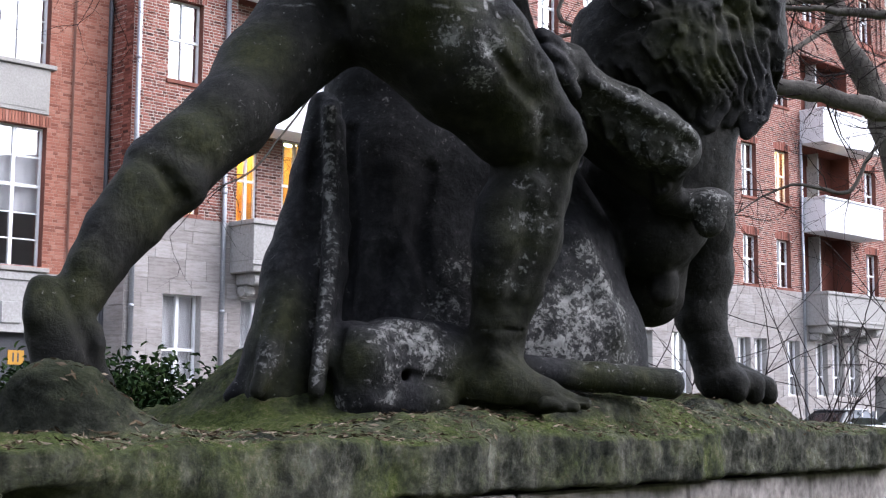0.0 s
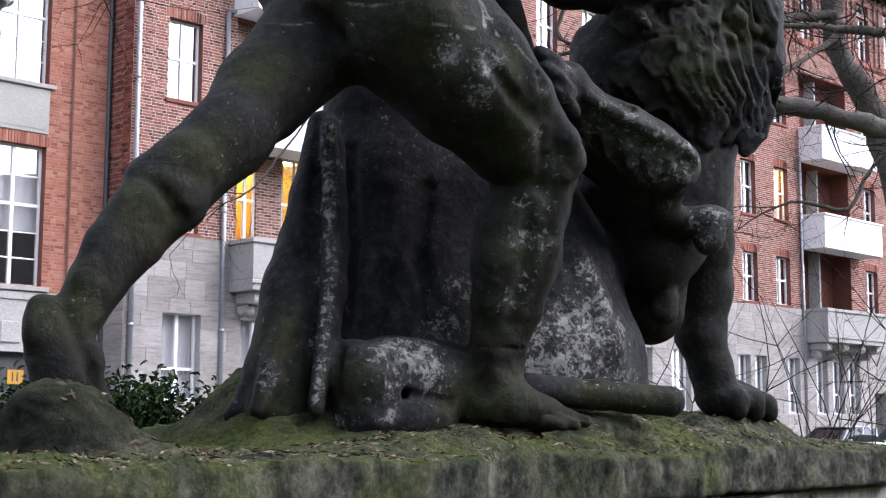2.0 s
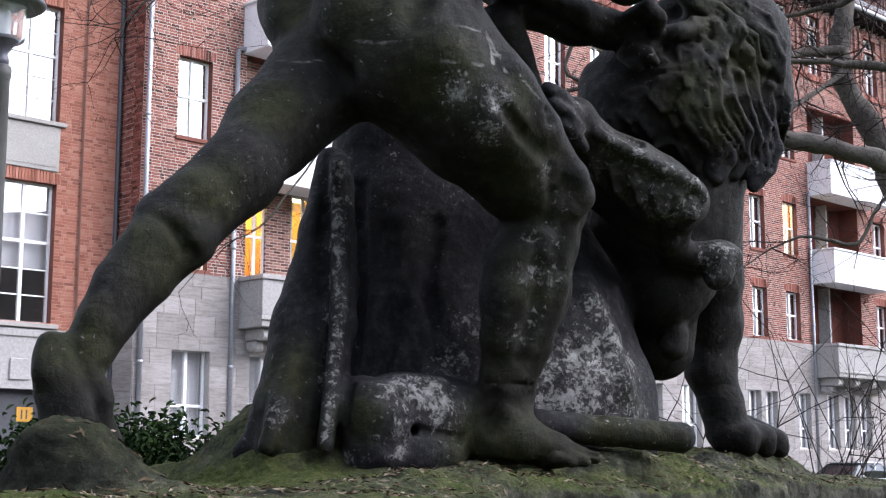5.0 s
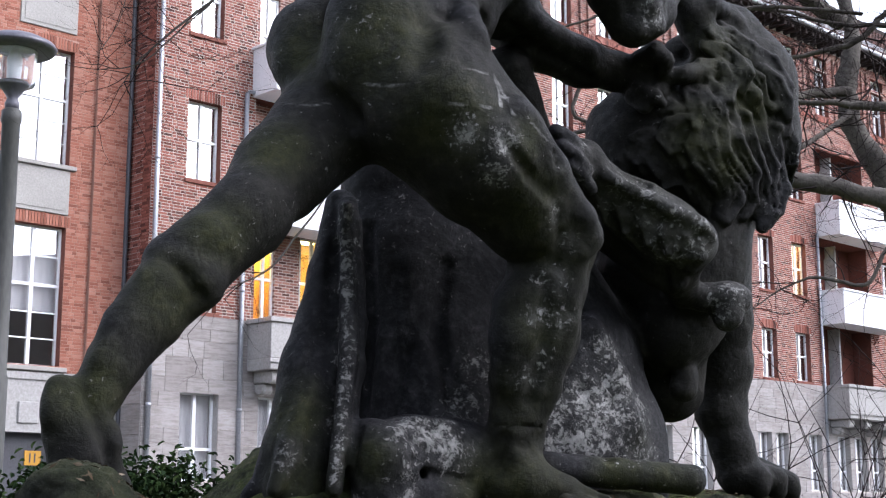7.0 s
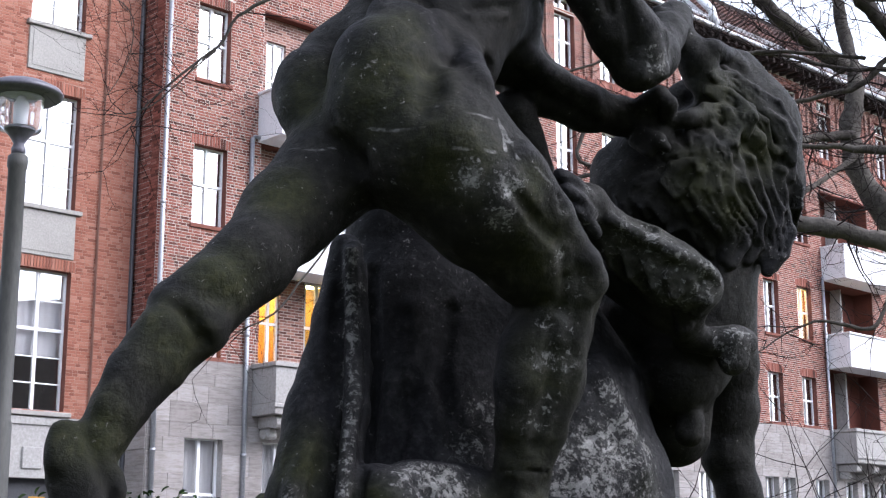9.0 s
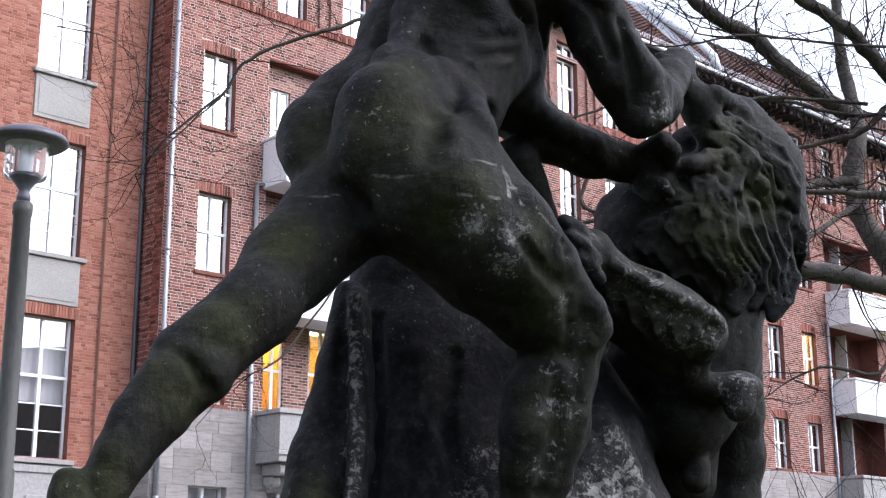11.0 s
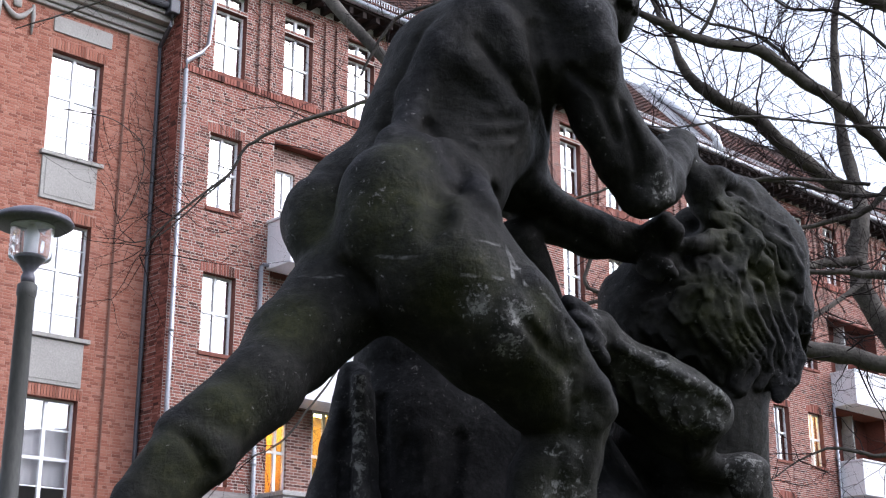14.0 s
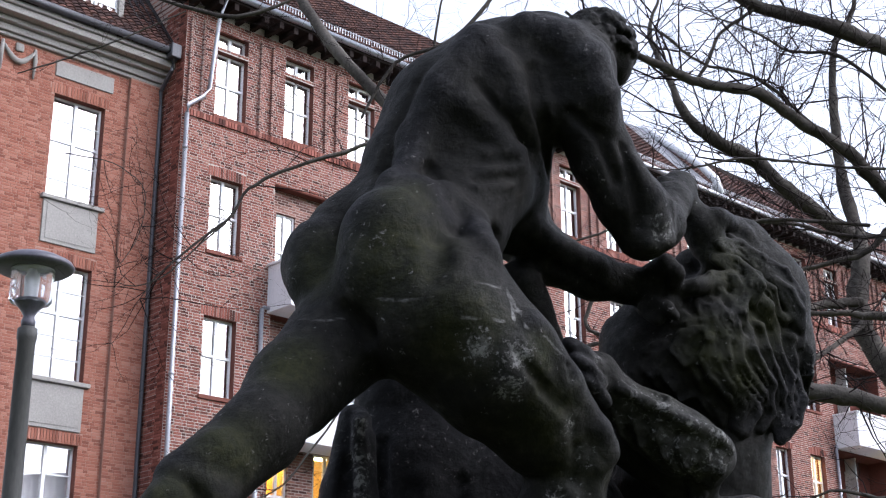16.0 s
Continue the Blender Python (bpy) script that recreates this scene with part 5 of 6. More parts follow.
# cement seams of old repairs
SEAMS_THIGH = [[(-0.271, 3.696, 2.766), (-0.229, 3.664, 2.752), (-0.189, 3.640, 2.741), (-0.135, 3.624, 2.741), (-0.100, 3.616, 2.741)],
         [(-0.077, 3.632, 2.806), (-0.032, 3.624, 2.795), (0.013, 3.632, 2.789), (0.054, 3.664, 2.789), (0.082, 3.696, 2.793)],
         [(-0.033, 3.616, 2.684), (0.005, 3.624, 2.683), (0.044, 3.640, 2.685), (0.073, 3.648, 2.682), (0.093, 3.664, 2.683)],
         [(0.096, 3.712, 2.795), (0.102, 3.704, 2.765), (0.107, 3.696, 2.735), (0.111, 3.680, 2.708), (0.113, 3.672, 2.691)],
         [(0.112, 3.688, 2.725), (0.124, 3.696, 2.725), (0.132, 3.696, 2.724)],
         [(0.101, 3.712, 2.790), (0.114, 3.712, 2.761), (0.126, 3.696, 2.727), (0.136, 3.688, 2.696), (0.142, 3.680, 2.675)]]
SEAMS_BELOW = [[(0.145, 3.680, 2.670), (0.173, 3.696, 2.660), (0.201, 3.712, 2.649), (0.226, 3.736, 2.627), (0.242, 3.752, 2.613)],
         [(0.119, 4.040, 1.839), (0.147, 4.024, 1.839), (0.176, 4.024, 1.841), (0.207, 4.032, 1.836), (0.229, 4.048, 1.833)],
         [(-0.491, 3.760, 2.724), (-0.453, 3.744, 2.717), (-0.416, 3.736, 2.713), (-0.385, 3.744, 2.720), (-0.365, 3.760, 2.728)],
         [(0.761, 4.488, 2.318), (0.814, 4.552, 2.330), (0.858, 4.560, 2.334), (0.906, 4.544, 2.322), (0.945, 4.568, 2.319)],
         [(0.277, 4.328, 1.807), (0.317, 4.336, 1.810), (0.358, 4.344, 1.812), (0.408, 4.360, 1.786), (0.442, 4.376, 1.770)]]
me = clay.skin("sculpture")
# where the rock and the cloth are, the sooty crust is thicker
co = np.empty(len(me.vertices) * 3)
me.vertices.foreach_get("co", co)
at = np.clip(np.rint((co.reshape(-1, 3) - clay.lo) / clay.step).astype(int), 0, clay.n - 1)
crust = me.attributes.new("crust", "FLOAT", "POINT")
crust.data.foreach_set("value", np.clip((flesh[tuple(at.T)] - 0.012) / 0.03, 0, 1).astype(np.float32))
near = np.zeros(len(me.vertices))
for bx, by, bz, br in BARE_CLOTH + BARE_ROCK + BARE_LIT_LION + BARE_BODY + HEM_WORN:
    near = np.maximum(near, np.clip(1.4 - np.linalg.norm(co.reshape(-1, 3) - (bx, by, bz), axis=1) / br, 0, 1))
bare = me.attributes.new("bare", "FLOAT", "POINT")
bare.data.foreach_set("value", near.astype(np.float32))
seam = np.zeros(len(me.vertices))
for line in SEAMS_THIGH + SEAMS_BELOW:
    for p, q in zip(line, line[1:]):
        for k in range(12):
            c = np.array(p) + (np.array(q) - np.array(p)) * k / 12
            seam = np.maximum(seam, np.clip(1.5 - np.linalg.norm(co.reshape(-1, 3) - c, axis=1) / 0.007, 0, 1))
me.attributes.new("seam", "FLOAT", "POINT").data.foreach_set("value", seam.astype(np.float32))
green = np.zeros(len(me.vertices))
for bx, by, bz, br in ALGAE_LIT_BODY + ALGAE_LIT_LION:
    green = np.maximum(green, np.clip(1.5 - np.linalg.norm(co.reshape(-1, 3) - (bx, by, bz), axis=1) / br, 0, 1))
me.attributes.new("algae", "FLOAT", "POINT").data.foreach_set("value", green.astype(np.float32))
roughen(me, 0.006, 5.0, 0.003, 24.0)
sculpture = new("sculpture", me)
me.materials.append(M_SCULPT)
tagged(sculpture, "blackened mossy sandstone statue of a fighter bent over a lion", "statue")

# ---- rock plinth, pedestal, ground ----
PED = Matrix.Translation((0.143, 3.6, 0)) @ Matrix.Rotation(radians(90 - 38.4), 4, "Z")
PX, PY = np.array((0.621, 0.784)), np.array((-0.784, 0.621))


def rock_bed(c):
    """A flat natural rock: broken front edge, top that rises unevenly towards the back."""
    box, x, y, z = c.region(c.lo, c.lo + c.step * c.n)
    dx, dy = x - 0.143, y - 3.6
    u, v = dx * PX[0] + dy * PX[1], dx * PY[0] + dy * PY[1]
    wave = 0.012 * np.sin(7.1 * u + 2 * np.sin(3.3 * v)) + 0.01 * np.sin(13.0 * v + 5.3 * u) + 0.008 * np.sin(23 * u - 11 * v)
    rise = 0.015 + 0.06 * np.clip((u + 0.5) / 0.8, 0, 1) + 0.05 * np.clip((u - 0.5) / 1.1, 0, 1) - 0.1 * np.clip((u - 1.9) / 0.3, 0, 1)
    hill = 0.28 * np.clip(1 - np.sqrt(((x + 0.5) / 0.37) ** 2 + ((y - 4.22) / 0.38) ** 2), 0, 1)
    top = 1.53 + hill + rise * np.clip(v / 0.2, 0, 1) + wave * np.clip(v / 0.15, 0.3, 1)
    front = -v + 0.02 * np.sin(4.2 * u + 1) + 0.014 * np.sin(11.0 * u) + 0.008 * np.sin(29.0 * u + 9 * z)
    f = np.maximum(np.maximum((z - top) * 0.9, front), np.maximum(v - 1.75, np.maximum(-1.75 - u, u - 3.1)))
    f = np.maximum(f, 1.392 - z)
    c.blend(box, np.clip(f, -0.2, 0.2).astype(np.float32), 0.02, False)


bed = Clay((-2.5, 2.0, 1.36), (2.25, 7.25, 2.0), 0.0135)
rock_bed(bed)
MOUND = [(-0.871, 3.050, 1.609, 0.096), (-0.808, 3.050, 1.590, 0.090), (-0.745, 3.050, 1.548, 0.057), (-0.712, 3.080, 1.530, 0.033), (-0.600, 3.020, 1.505, 0.030)]
bed.chain(MOUND, 0.08)
bed.chain([(-0.830, 2.700, 1.494, 0.053), (-0.753, 2.700, 1.484, 0.051), (-0.698, 2.700, 1.465, 0.044)], .04)
bed.chain([(-0.578, 2.800, 1.478, 0.055), (-0.521, 2.860, 1.472, 0.051), (-0.425, 3.000, 1.462, 0.049)], .04)
bed.chain([(-0.627, 2.600, 1.522, 0.028), (-0.594, 2.640, 1.521, 0.028)], .05, True)
bed.chain([(-0.780, 2.550, 1.416, 0.052), (-0.659, 2.600, 1.406, 0.048), (-0.522, 2.700, 1.396, 0.050), (-0.428, 2.800, 1.384, 0.046)], .04, True)
bed.chain([(1.060, 5.150, 1.595, 0.071), (1.262, 5.300, 1.559, 0.056)], .08)
bed.chain([(-0.133, 4.000, 1.574, 0.042), (0.196, 4.100, 1.575, 0.037), (0.567, 4.400, 1.611, 0.054)], .05)
me = bed.skin("rock_plinth")
roughen(me, 0.011, 5.5, 0.007, 19.0)
roughen(me, 0.008, 47.0)
me.materials.append(M_MOSS)
co = np.empty(len(me.vertices) * 3)
me.vertices.foreach_get("co", co)
bald = np.zeros(len(me.vertices))
for p, q in zip(MOUND, MOUND[1:]):
    for k in range(6):
        c = np.array(p) + (np.array(q) - np.array(p)) * k / 6
        bald = np.maximum(bald, np.clip(2.2 - np.linalg.norm(co.reshape(-1, 3) - c[:3], axis=1) / c[3], 0, 1))
me.attributes.new("bald", "FLOAT", "POINT").data.foreach_set("value", bald.astype(np.float32))
tagged(new("rock_plinth", me), "moss-covered rough stone plinth under the statue", "plinth")

plinth_tree = BVHTree.FromPolygons([v.co for v in me.vertices], [p.vertices for p in me.polygons])
rng = random.Random(17)
lv, lf = [], []
for k in range(2800):
    u, v = rng.uniform(-1.5, 2.8), rng.uniform(0.02, 0.5) ** 1.2
    x, y = 0.143 + u * PX[0] + v * PY[0], 3.6 + u * PX[1] + v * PY[1]
    hit = plinth_tree.ray_cast(Vector((x, y, 1.75)), Vector((0, 0, -1)))
    if hit[0] is None or hit[1].z < 0.5:
        continue
    a, L, W = rng.uniform(0, 6.28), rng.uniform(0.004, 0.018), rng.uniform(0.0014, 0.0045)
    d, n = Vector((math.cos(a), math.sin(a), 0)), hit[1]
    side = n.cross(d).normalized()
    d = side.cross(n)
    p = hit[0] + n * 0.004
    j = len(lv)
    lv += [tuple(p - d * L), tuple(p + side * W + n * rng.uniform(0, 0.005)), tuple(p + d * L + n * rng.uniform(0, 0.006)), tuple(p - side * W)]
    lf += [(j, j + 3, j + 2, j + 1)]
litter = new("leaf_litter", mesh_of("leaf_litter", lv, lf, False))
litter.data.materials.append(M_LITTER)
tagged(litter, "dry leaf scraps and twigs scattered over moss", "leaf litter", kind="stuff")

pedestal = new("pedestal")
pedestal.matrix_world = PED
tagged(pedestal, "tall stained limestone pedestal of squared blocks", "pedestal")
slab("core", -1.6, 2.95, 0.14, 1.6, 0.0, 1.386, M_PEDESTAL, pedestal, "block core")
for r in range(3):
    for k in range(5):
        x0 = -1.7 + 0.95 * k - (0.4 if r % 2 else 0)
        x0, x1 = max(x0, -1.68), min(x0 + 0.94, 3.02)
        slab("stone", x0, x1, 0.07, 0.138, 0.004 + 0.461 * r, 0.458 + 0.461 * r, M_PEDESTAL, pedestal, "", 0.008)

# ground: lawn round the statue, pavement and street towards the house
M_LAWN = plain("winter_lawn", (0.03, 0.045, 0.015), (0.09, 0.1, 0.04), 4.0, 0.95, relief=0.02)
M_ASPHALT = plain("asphalt", (0.035, 0.035, 0.037), (0.07, 0.07, 0.072), 6.0, 0.9, relief=0.004)
M_PAVE = plain("grey_paving", (0.2, 0.2, 0.19), (0.32, 0.31, 0.3), 3.0, 0.9)
bm = bmesh.new()
for a, z in ((-2000, 0.0), (5, 0.0), (17.0, 0.3), (2000, 0.3)):
    for b in (-2000, 2000):
        bm.verts.new((b, a, z))
bm.verts.ensure_lookup_table()
for k in range(3):
    bm.faces.new([bm.verts[2 * k + j] for j in (0, 1, 3, 2)])
ground = part("ground", bm, M_LAWN, None)
ground.matrix_world = FRONT
tagged(ground, "mossy winter lawn rising gently to the street", "ground", kind="structure")
for name, y0, y1, z1, m, text in (("road", 18.0, 26.0, 0.31, M_ASPHALT, "grey asphalt street"), ("pavement", 26.0, 28.4, 0.43, M_PAVE, "grey paved footway with kerb along the house")):
    ob = slab(name, -60, 120, y0, y1, 0.2, z1, m, None)
    ob.matrix_world = FRONT
    tagged(ob, text, name, kind="structure")


# unseen ring behind the camera, closing the place, added to darken window reflections
bm = bmesh.new()
rng = random.Random(4)
for k in range(26):
    a0, a1 = radians(48 + 9.5 * k), radians(48 + 9.5 * (k + 1))
    h = rng.uniform(20, 25)
    p = [(62 * math.sin(a), 62 * math.cos(a)) for a in (a0, a1)] + [(70 * math.sin(a), 70 * math.cos(a)) for a in (a1, a0)]
    lo = [bm.verts.new((x, y, -1)) for x, y in p]
    hi = [bm.verts.new((x, y, h)) for x, y in p]
    bm.faces.new(hi)
    for i in range(4):
        bm.faces.new((lo[i], lo[(i + 1) % 4], hi[(i + 1) % 4], hi[i]))
bmesh.ops.recalc_face_normals(bm, faces=bm.faces[:])
M_UNSEEN_RING = plain("dim_brown_ring", (0.05, 0.045, 0.04), (0.12, 0.1, 0.09), 0.3, 0.9, relief=0)
tagged(part("wall_unseen_ring", bm, M_UNSEEN_RING, None), "plain brown ring of walls out of view, darkening window reflections", "wall", kind="structure")
# ---- bare plane trees and shrubs ----
def spline(pts, n=5):
    """Smooth points (x, y, z, r) through the given ones."""
    q = [np.array(p, float) for p in pts]
    out = []
    for i in range(len(q) - 1):
        p0, p1, p2, p3 = q[max(i - 1, 0)], q[i], q[i + 1], q[min(i + 2, len(q) - 1)]
        for k in range(n):
            t = k / n
            out.append(0.5 * (2 * p1 + (p2 - p0) * t + (2 * p0 - 5 * p1 + 4 * p2 - p3) * t * t + (3 * p1 - p0 - 3 * p2 + p3) * t ** 3))
    out.append(q[-1])
    return out


def sprout(vs, fs, rng, start, way, length, rad, level, wild=0.35, kids=3):
    """One twig with its own twigs."""
    n = 5
    p, w = Vector([float(c) for c in start]), Vector(way).normalized()
    pts = [p.copy()]
    for k in range(n):
        w = (w + wild * 1.25 * Vector((rng.gauss(0, 1), rng.gauss(0, 1), rng.gauss(0, 0.9) + 0.12)) * 0.6).normalized()
        p = p + w * (length / n)
        pts.append(p.copy())
    tube_into(vs, fs, pts, [rad * (1 - 0.75 * k / n) for k in range(n + 1)], 4 if level else 3)
    if level > 0:
        for k in range(kids):
            j = rng.randint(1, n)
            d = (pts[j] - pts[j - 1]).normalized()
            side = Vector((rng.gauss(0, 1), rng.gauss(0, 1), rng.gauss(0.1, 1))).normalized()
            sprout(vs, fs, rng, pts[j], d * 0.6 + side * 0.8, length * rng.uniform(0.35, 0.65), rad * 0.5, level - 1, wild, kids)


def grow(tree, name, pts, seed, twigs=6, length=1.0, rad=0.012, level=2, material=None, knobbly=0.12):
    """A limb of the tree as a part, and its twigs gathered for the crown."""
    rng = random.Random(seed)
    sp = spline(pts)
    for p in sp[1:-1]:
        p[:3] += [rng.gauss(0, 0.4 * knobbly * (0.06 + p[3])) for _ in range(3)]
    vs, fs = [], []
    tube_into(vs, fs, [p[:3] for p in sp], [p[3] * (1 + knobbly * rng.uniform(-1, 1)) for p in sp], 12)
    ob = part_of(name, mesh_of(name, vs, fs), material or M_BARK, tree)
    tv, tf = CROWNS.setdefault(tree.name, ([], []))
    for k in range(twigs):
        j = rng.randint(1, len(sp) - 1)
        d = Vector((sp[j] - sp[j - 1])[:3].tolist()).normalized()
        side = Vector((rng.gauss(0, 1), rng.gauss(0, 0.7), rng.gauss(0.15, 1))).normalized()
        sprout(tv, tf, rng, sp[j][:3], d * 0.5 + side, length * rng.uniform(0.5, 1.3), rad * rng.uniform(0.6, 1.3), level)
    return ob


CROWNS = {}


def crown(tree, material):
    vs, fs = CROWNS[tree.name]
    tagged(part_of("twig_growth", mesh_of("twig_growth", vs, fs), material, tree, "fine bare twigs"), kind="stuff")


plane_tree = new("plane_tree")
tagged(plane_tree, "bare mottled plane tree with spreading limbs", "tree")
grow(plane_tree, "trunk", [(3.93, 11.50, 3.27, 0.132), (3.68, 11.50, 4.24, 0.123), (3.41, 11.60, 4.81, 0.098), (3.39, 11.70, 5.25, 0.089), (3.49, 11.80, 5.76, 0.072), (3.45, 12.00, 6.47, 0.052), (3.45, 12.00, 7.17, 0.043), (3.50, 12.00, 7.82, 0.030), (3.77, 12.20, 8.30, 0.024), (3.90, 12.30, 8.80, 0.013)], 11, 22, 1.1, 0.0084, 3)
grow(plane_tree, "limb", [(3.41, 11.80, 5.87, 0.075), (3.05, 11.60, 6.03, 0.074), (2.70, 11.30, 6.17, 0.068), (2.45, 11.20, 6.37, 0.064), (2.13, 11.00, 6.45, 0.056), (1.86, 10.90, 6.65, 0.045), (1.72, 10.90, 7.06, 0.027), (1.61, 11.00, 7.50, 0.022), (1.74, 11.00, 7.96, 0.010)], 12, 41, 1.2, 0.0078, 3)
grow(plane_tree, "limb", [(3.56, 10.50, 5.46, 0.063), (3.33, 10.40, 5.72, 0.059), (3.00, 10.20, 5.98, 0.055), (2.61, 10.00, 6.15, 0.051), (2.24, 9.80, 6.33, 0.047), (1.83, 9.70, 6.35, 0.040), (1.52, 9.60, 6.45, 0.037), (1.21, 9.50, 6.56, 0.023), (0.74, 9.40, 6.85, 0.011)], 13, 41, 1.2, 0.0078, 3)
grow(plane_tree, "limb", [(3.82, 10.50, 6.87, 0.080), (3.47, 10.40, 7.01, 0.073), (2.89, 10.20, 7.15, 0.062), (2.30, 10.00, 7.22, 0.051), (1.98, 9.90, 7.42, 0.023)], 14, 30, 1.0, 0.0072, 3)
grow(plane_tree, "limb", [(3.20, 9.00, 3.53, 0.080), (2.93, 9.00, 3.59, 0.069), (2.60, 9.00, 3.68, 0.060), (2.19, 9.00, 3.77, 0.054), (1.74, 9.00, 3.88, 0.028)], 15, 15, 0.8, 0.0061, 3)
grow(plane_tree, "limb", [(3.67, 11.00, 5.53, 0.024), (3.52, 11.00, 5.55, 0.022), (3.11, 11.00, 5.57, 0.019), (2.64, 11.00, 5.69, 0.016), (2.03, 11.00, 5.71, 0.013), (1.70, 11.00, 5.64, 0.006)], 16, 19, 0.8, 0.0054, 3)
grow(plane_tree, "limb", [(3.68, 11.00, 5.77, 0.027), (3.52, 11.00, 5.63, 0.027), (3.28, 11.00, 5.42, 0.024), (2.86, 11.00, 5.30, 0.022), (2.48, 11.00, 5.25, 0.016), (2.15, 11.00, 5.19, 0.006)], 17, 19, 0.8, 0.0054, 3)
grow(plane_tree, "limb", [(3.45, 10.50, 4.70, 0.037), (3.31, 10.50, 4.70, 0.037), (2.88, 10.50, 4.74, 0.023), (2.57, 10.50, 4.78, 0.018), (2.32, 10.50, 5.12, 0.006)], 18, 19, 0.8, 0.0054, 3)
grow(plane_tree, "limb", [(3.39, 11.50, 4.98, 0.040), (3.18, 11.30, 4.80, 0.025), (2.71, 11.00, 4.46, 0.019), (2.52, 11.00, 4.27, 0.008)], 19, 15, 0.8, 0.0054, 3)
grow(plane_tree, "limb", [(3.35, 11.50, 5.14, 0.044), (2.96, 11.30, 5.05, 0.043), (2.69, 11.00, 4.94, 0.013)], 20, 15, 0.8, 0.0054, 3)
grow(plane_tree, "limb", [(3.05, 9.00, 3.59, 0.015), (2.92, 9.00, 3.44, 0.013), (2.78, 9.00, 3.24, 0.013), (2.65, 9.00, 3.05, 0.013), (2.29, 9.00, 3.10, 0.009), (1.88, 9.00, 2.88, 0.003)], 21, 22, 0.6, 0.0037, 3)
grow(plane_tree, "limb", [(3.42, 10.00, 6.28, 0.015), (2.98, 10.00, 6.73, 0.015), (2.58, 10.00, 6.79, 0.012), (2.28, 10.00, 6.98, 0.010), (1.66, 10.00, 7.25, 0.004)], 22, 19, 0.8, 0.0043, 3)
grow(plane_tree, "limb", [(3.36, 10.00, 5.75, 0.012), (2.93, 10.00, 5.77, 0.012), (2.50, 10.00, 5.83, 0.010), (2.10, 10.00, 5.86, 0.010), (1.62, 10.00, 5.78, 0.007), (1.18, 10.00, 5.81, 0.003)], 23, 19, 0.8, 0.0043, 3)
grow(plane_tree, "limb", [(2.74, 10.00, 6.07, 0.017), (2.62, 10.00, 6.22, 0.015), (2.29, 10.00, 6.55, 0.015), (1.85, 10.00, 6.70, 0.012), (1.55, 10.00, 6.97, 0.012), (1.29, 10.00, 7.07, 0.006)], 24, 19, 0.8, 0.0043, 3)
grow(plane_tree, "limb", [(1.82, 10.00, 6.55, 0.015), (1.93, 10.00, 6.75, 0.015), (2.03, 10.00, 6.96, 0.015), (2.30, 10.00, 7.16, 0.015), (2.45, 10.00, 7.36, 0.009)], 25, 15, 0.6, 0.0037, 3)
grow(plane_tree, "limb", [(3.20, 10.50, 5.47, 0.015), (2.57, 10.50, 5.53, 0.018), (2.07, 10.50, 5.49, 0.015), (1.84, 10.50, 5.35, 0.006)], 26, 22, 0.8, 0.0043, 3)
crown(plane_tree, M_TWIG)
street_tree = new("street_tree")
tagged(street_tree, "bare tree whose dark boughs hang before the brick front", "tree")
grow(street_tree, "limb", [(-1.96, 12.00, 9.00, 0.065), (-1.64, 11.80, 8.40, 0.056), (-1.21, 11.50, 7.62, 0.055), (-0.72, 11.30, 6.97, 0.050), (-0.26, 11.00, 6.23, 0.023)], 27, 8, 0.9, 0.0041, 2)
grow(street_tree, "limb", [(-0.40, 8.00, 5.20, 0.016), (-0.61, 8.00, 5.15, 0.014), (-1.11, 8.00, 5.00, 0.012), (-1.39, 8.00, 4.85, 0.010), (-1.52, 8.00, 4.65, 0.009), (-1.86, 8.00, 4.36, 0.006), (-2.05, 8.00, 4.11, 0.002)], 28, 20, 0.9, 0.0037, 2)
grow(street_tree, "limb", [(-1.52, 8.00, 4.63, 0.007), (-1.76, 8.00, 4.41, 0.005), (-1.95, 8.00, 4.25, 0.004), (-2.19, 8.00, 4.22, 0.002)], 29, 14, 0.6, .0027, 2)
grow(street_tree, "limb", [(-0.95, 11.00, 6.72, 0.011), (-0.65, 11.00, 7.26, 0.016), (-0.20, 11.00, 7.45, 0.019), (0.16, 11.00, 7.82, 0.019), (0.37, 11.00, 8.22, 0.011)], 30, 11, 0.9, 0.0041, 2)
grow(street_tree, "limb", [(-3.96, 13.00, 9.52, 0.013), (-3.44, 13.00, 9.16, 0.019), (-2.46, 13.00, 8.87, 0.022), (-1.62, 13.00, 9.19, 0.015)], 31, 14, 0.9, 0.0041, 2)
grow(street_tree, "limb", [(-4.39, 12.00, 7.73, 0.006), (-3.96, 12.00, 7.87, 0.009), (-3.48, 12.00, 8.05, 0.009), (-2.78, 12.00, 8.38, 0.007)], 32, 8, 0.8, 0.0031, 2)
grow(street_tree, "limb", [(-2.89, 9.00, 5.56, 0.005), (-2.53, 9.00, 5.47, 0.004), (-2.30, 9.00, 5.26, 0.0035), (-2.32, 9.00, 4.93, 0.003), (-2.45, 9.00, 4.69, 0.003)], 33, 14, 0.8, .0032, 2)
grow(street_tree, "limb", [(-0.85, 9.00, 3.71, 0.007), (-1.07, 9.00, 3.41, 0.007), (-1.25, 9.00, 3.18, 0.007), (-1.54, 9.00, 3.01, 0.004), (-1.79, 9.00, 2.73, 0.002)], 34, 6, 0.6, 0.0031, 1)
grow(street_tree, "limb", [(0.94, 10.00, 4.78, 0.015), (0.85, 10.00, 4.52, 0.015), (1.02, 10.00, 4.39, 0.015), (0.89, 10.00, 4.22, 0.007)], 35, 6, 0.9, 0.0031, 2)
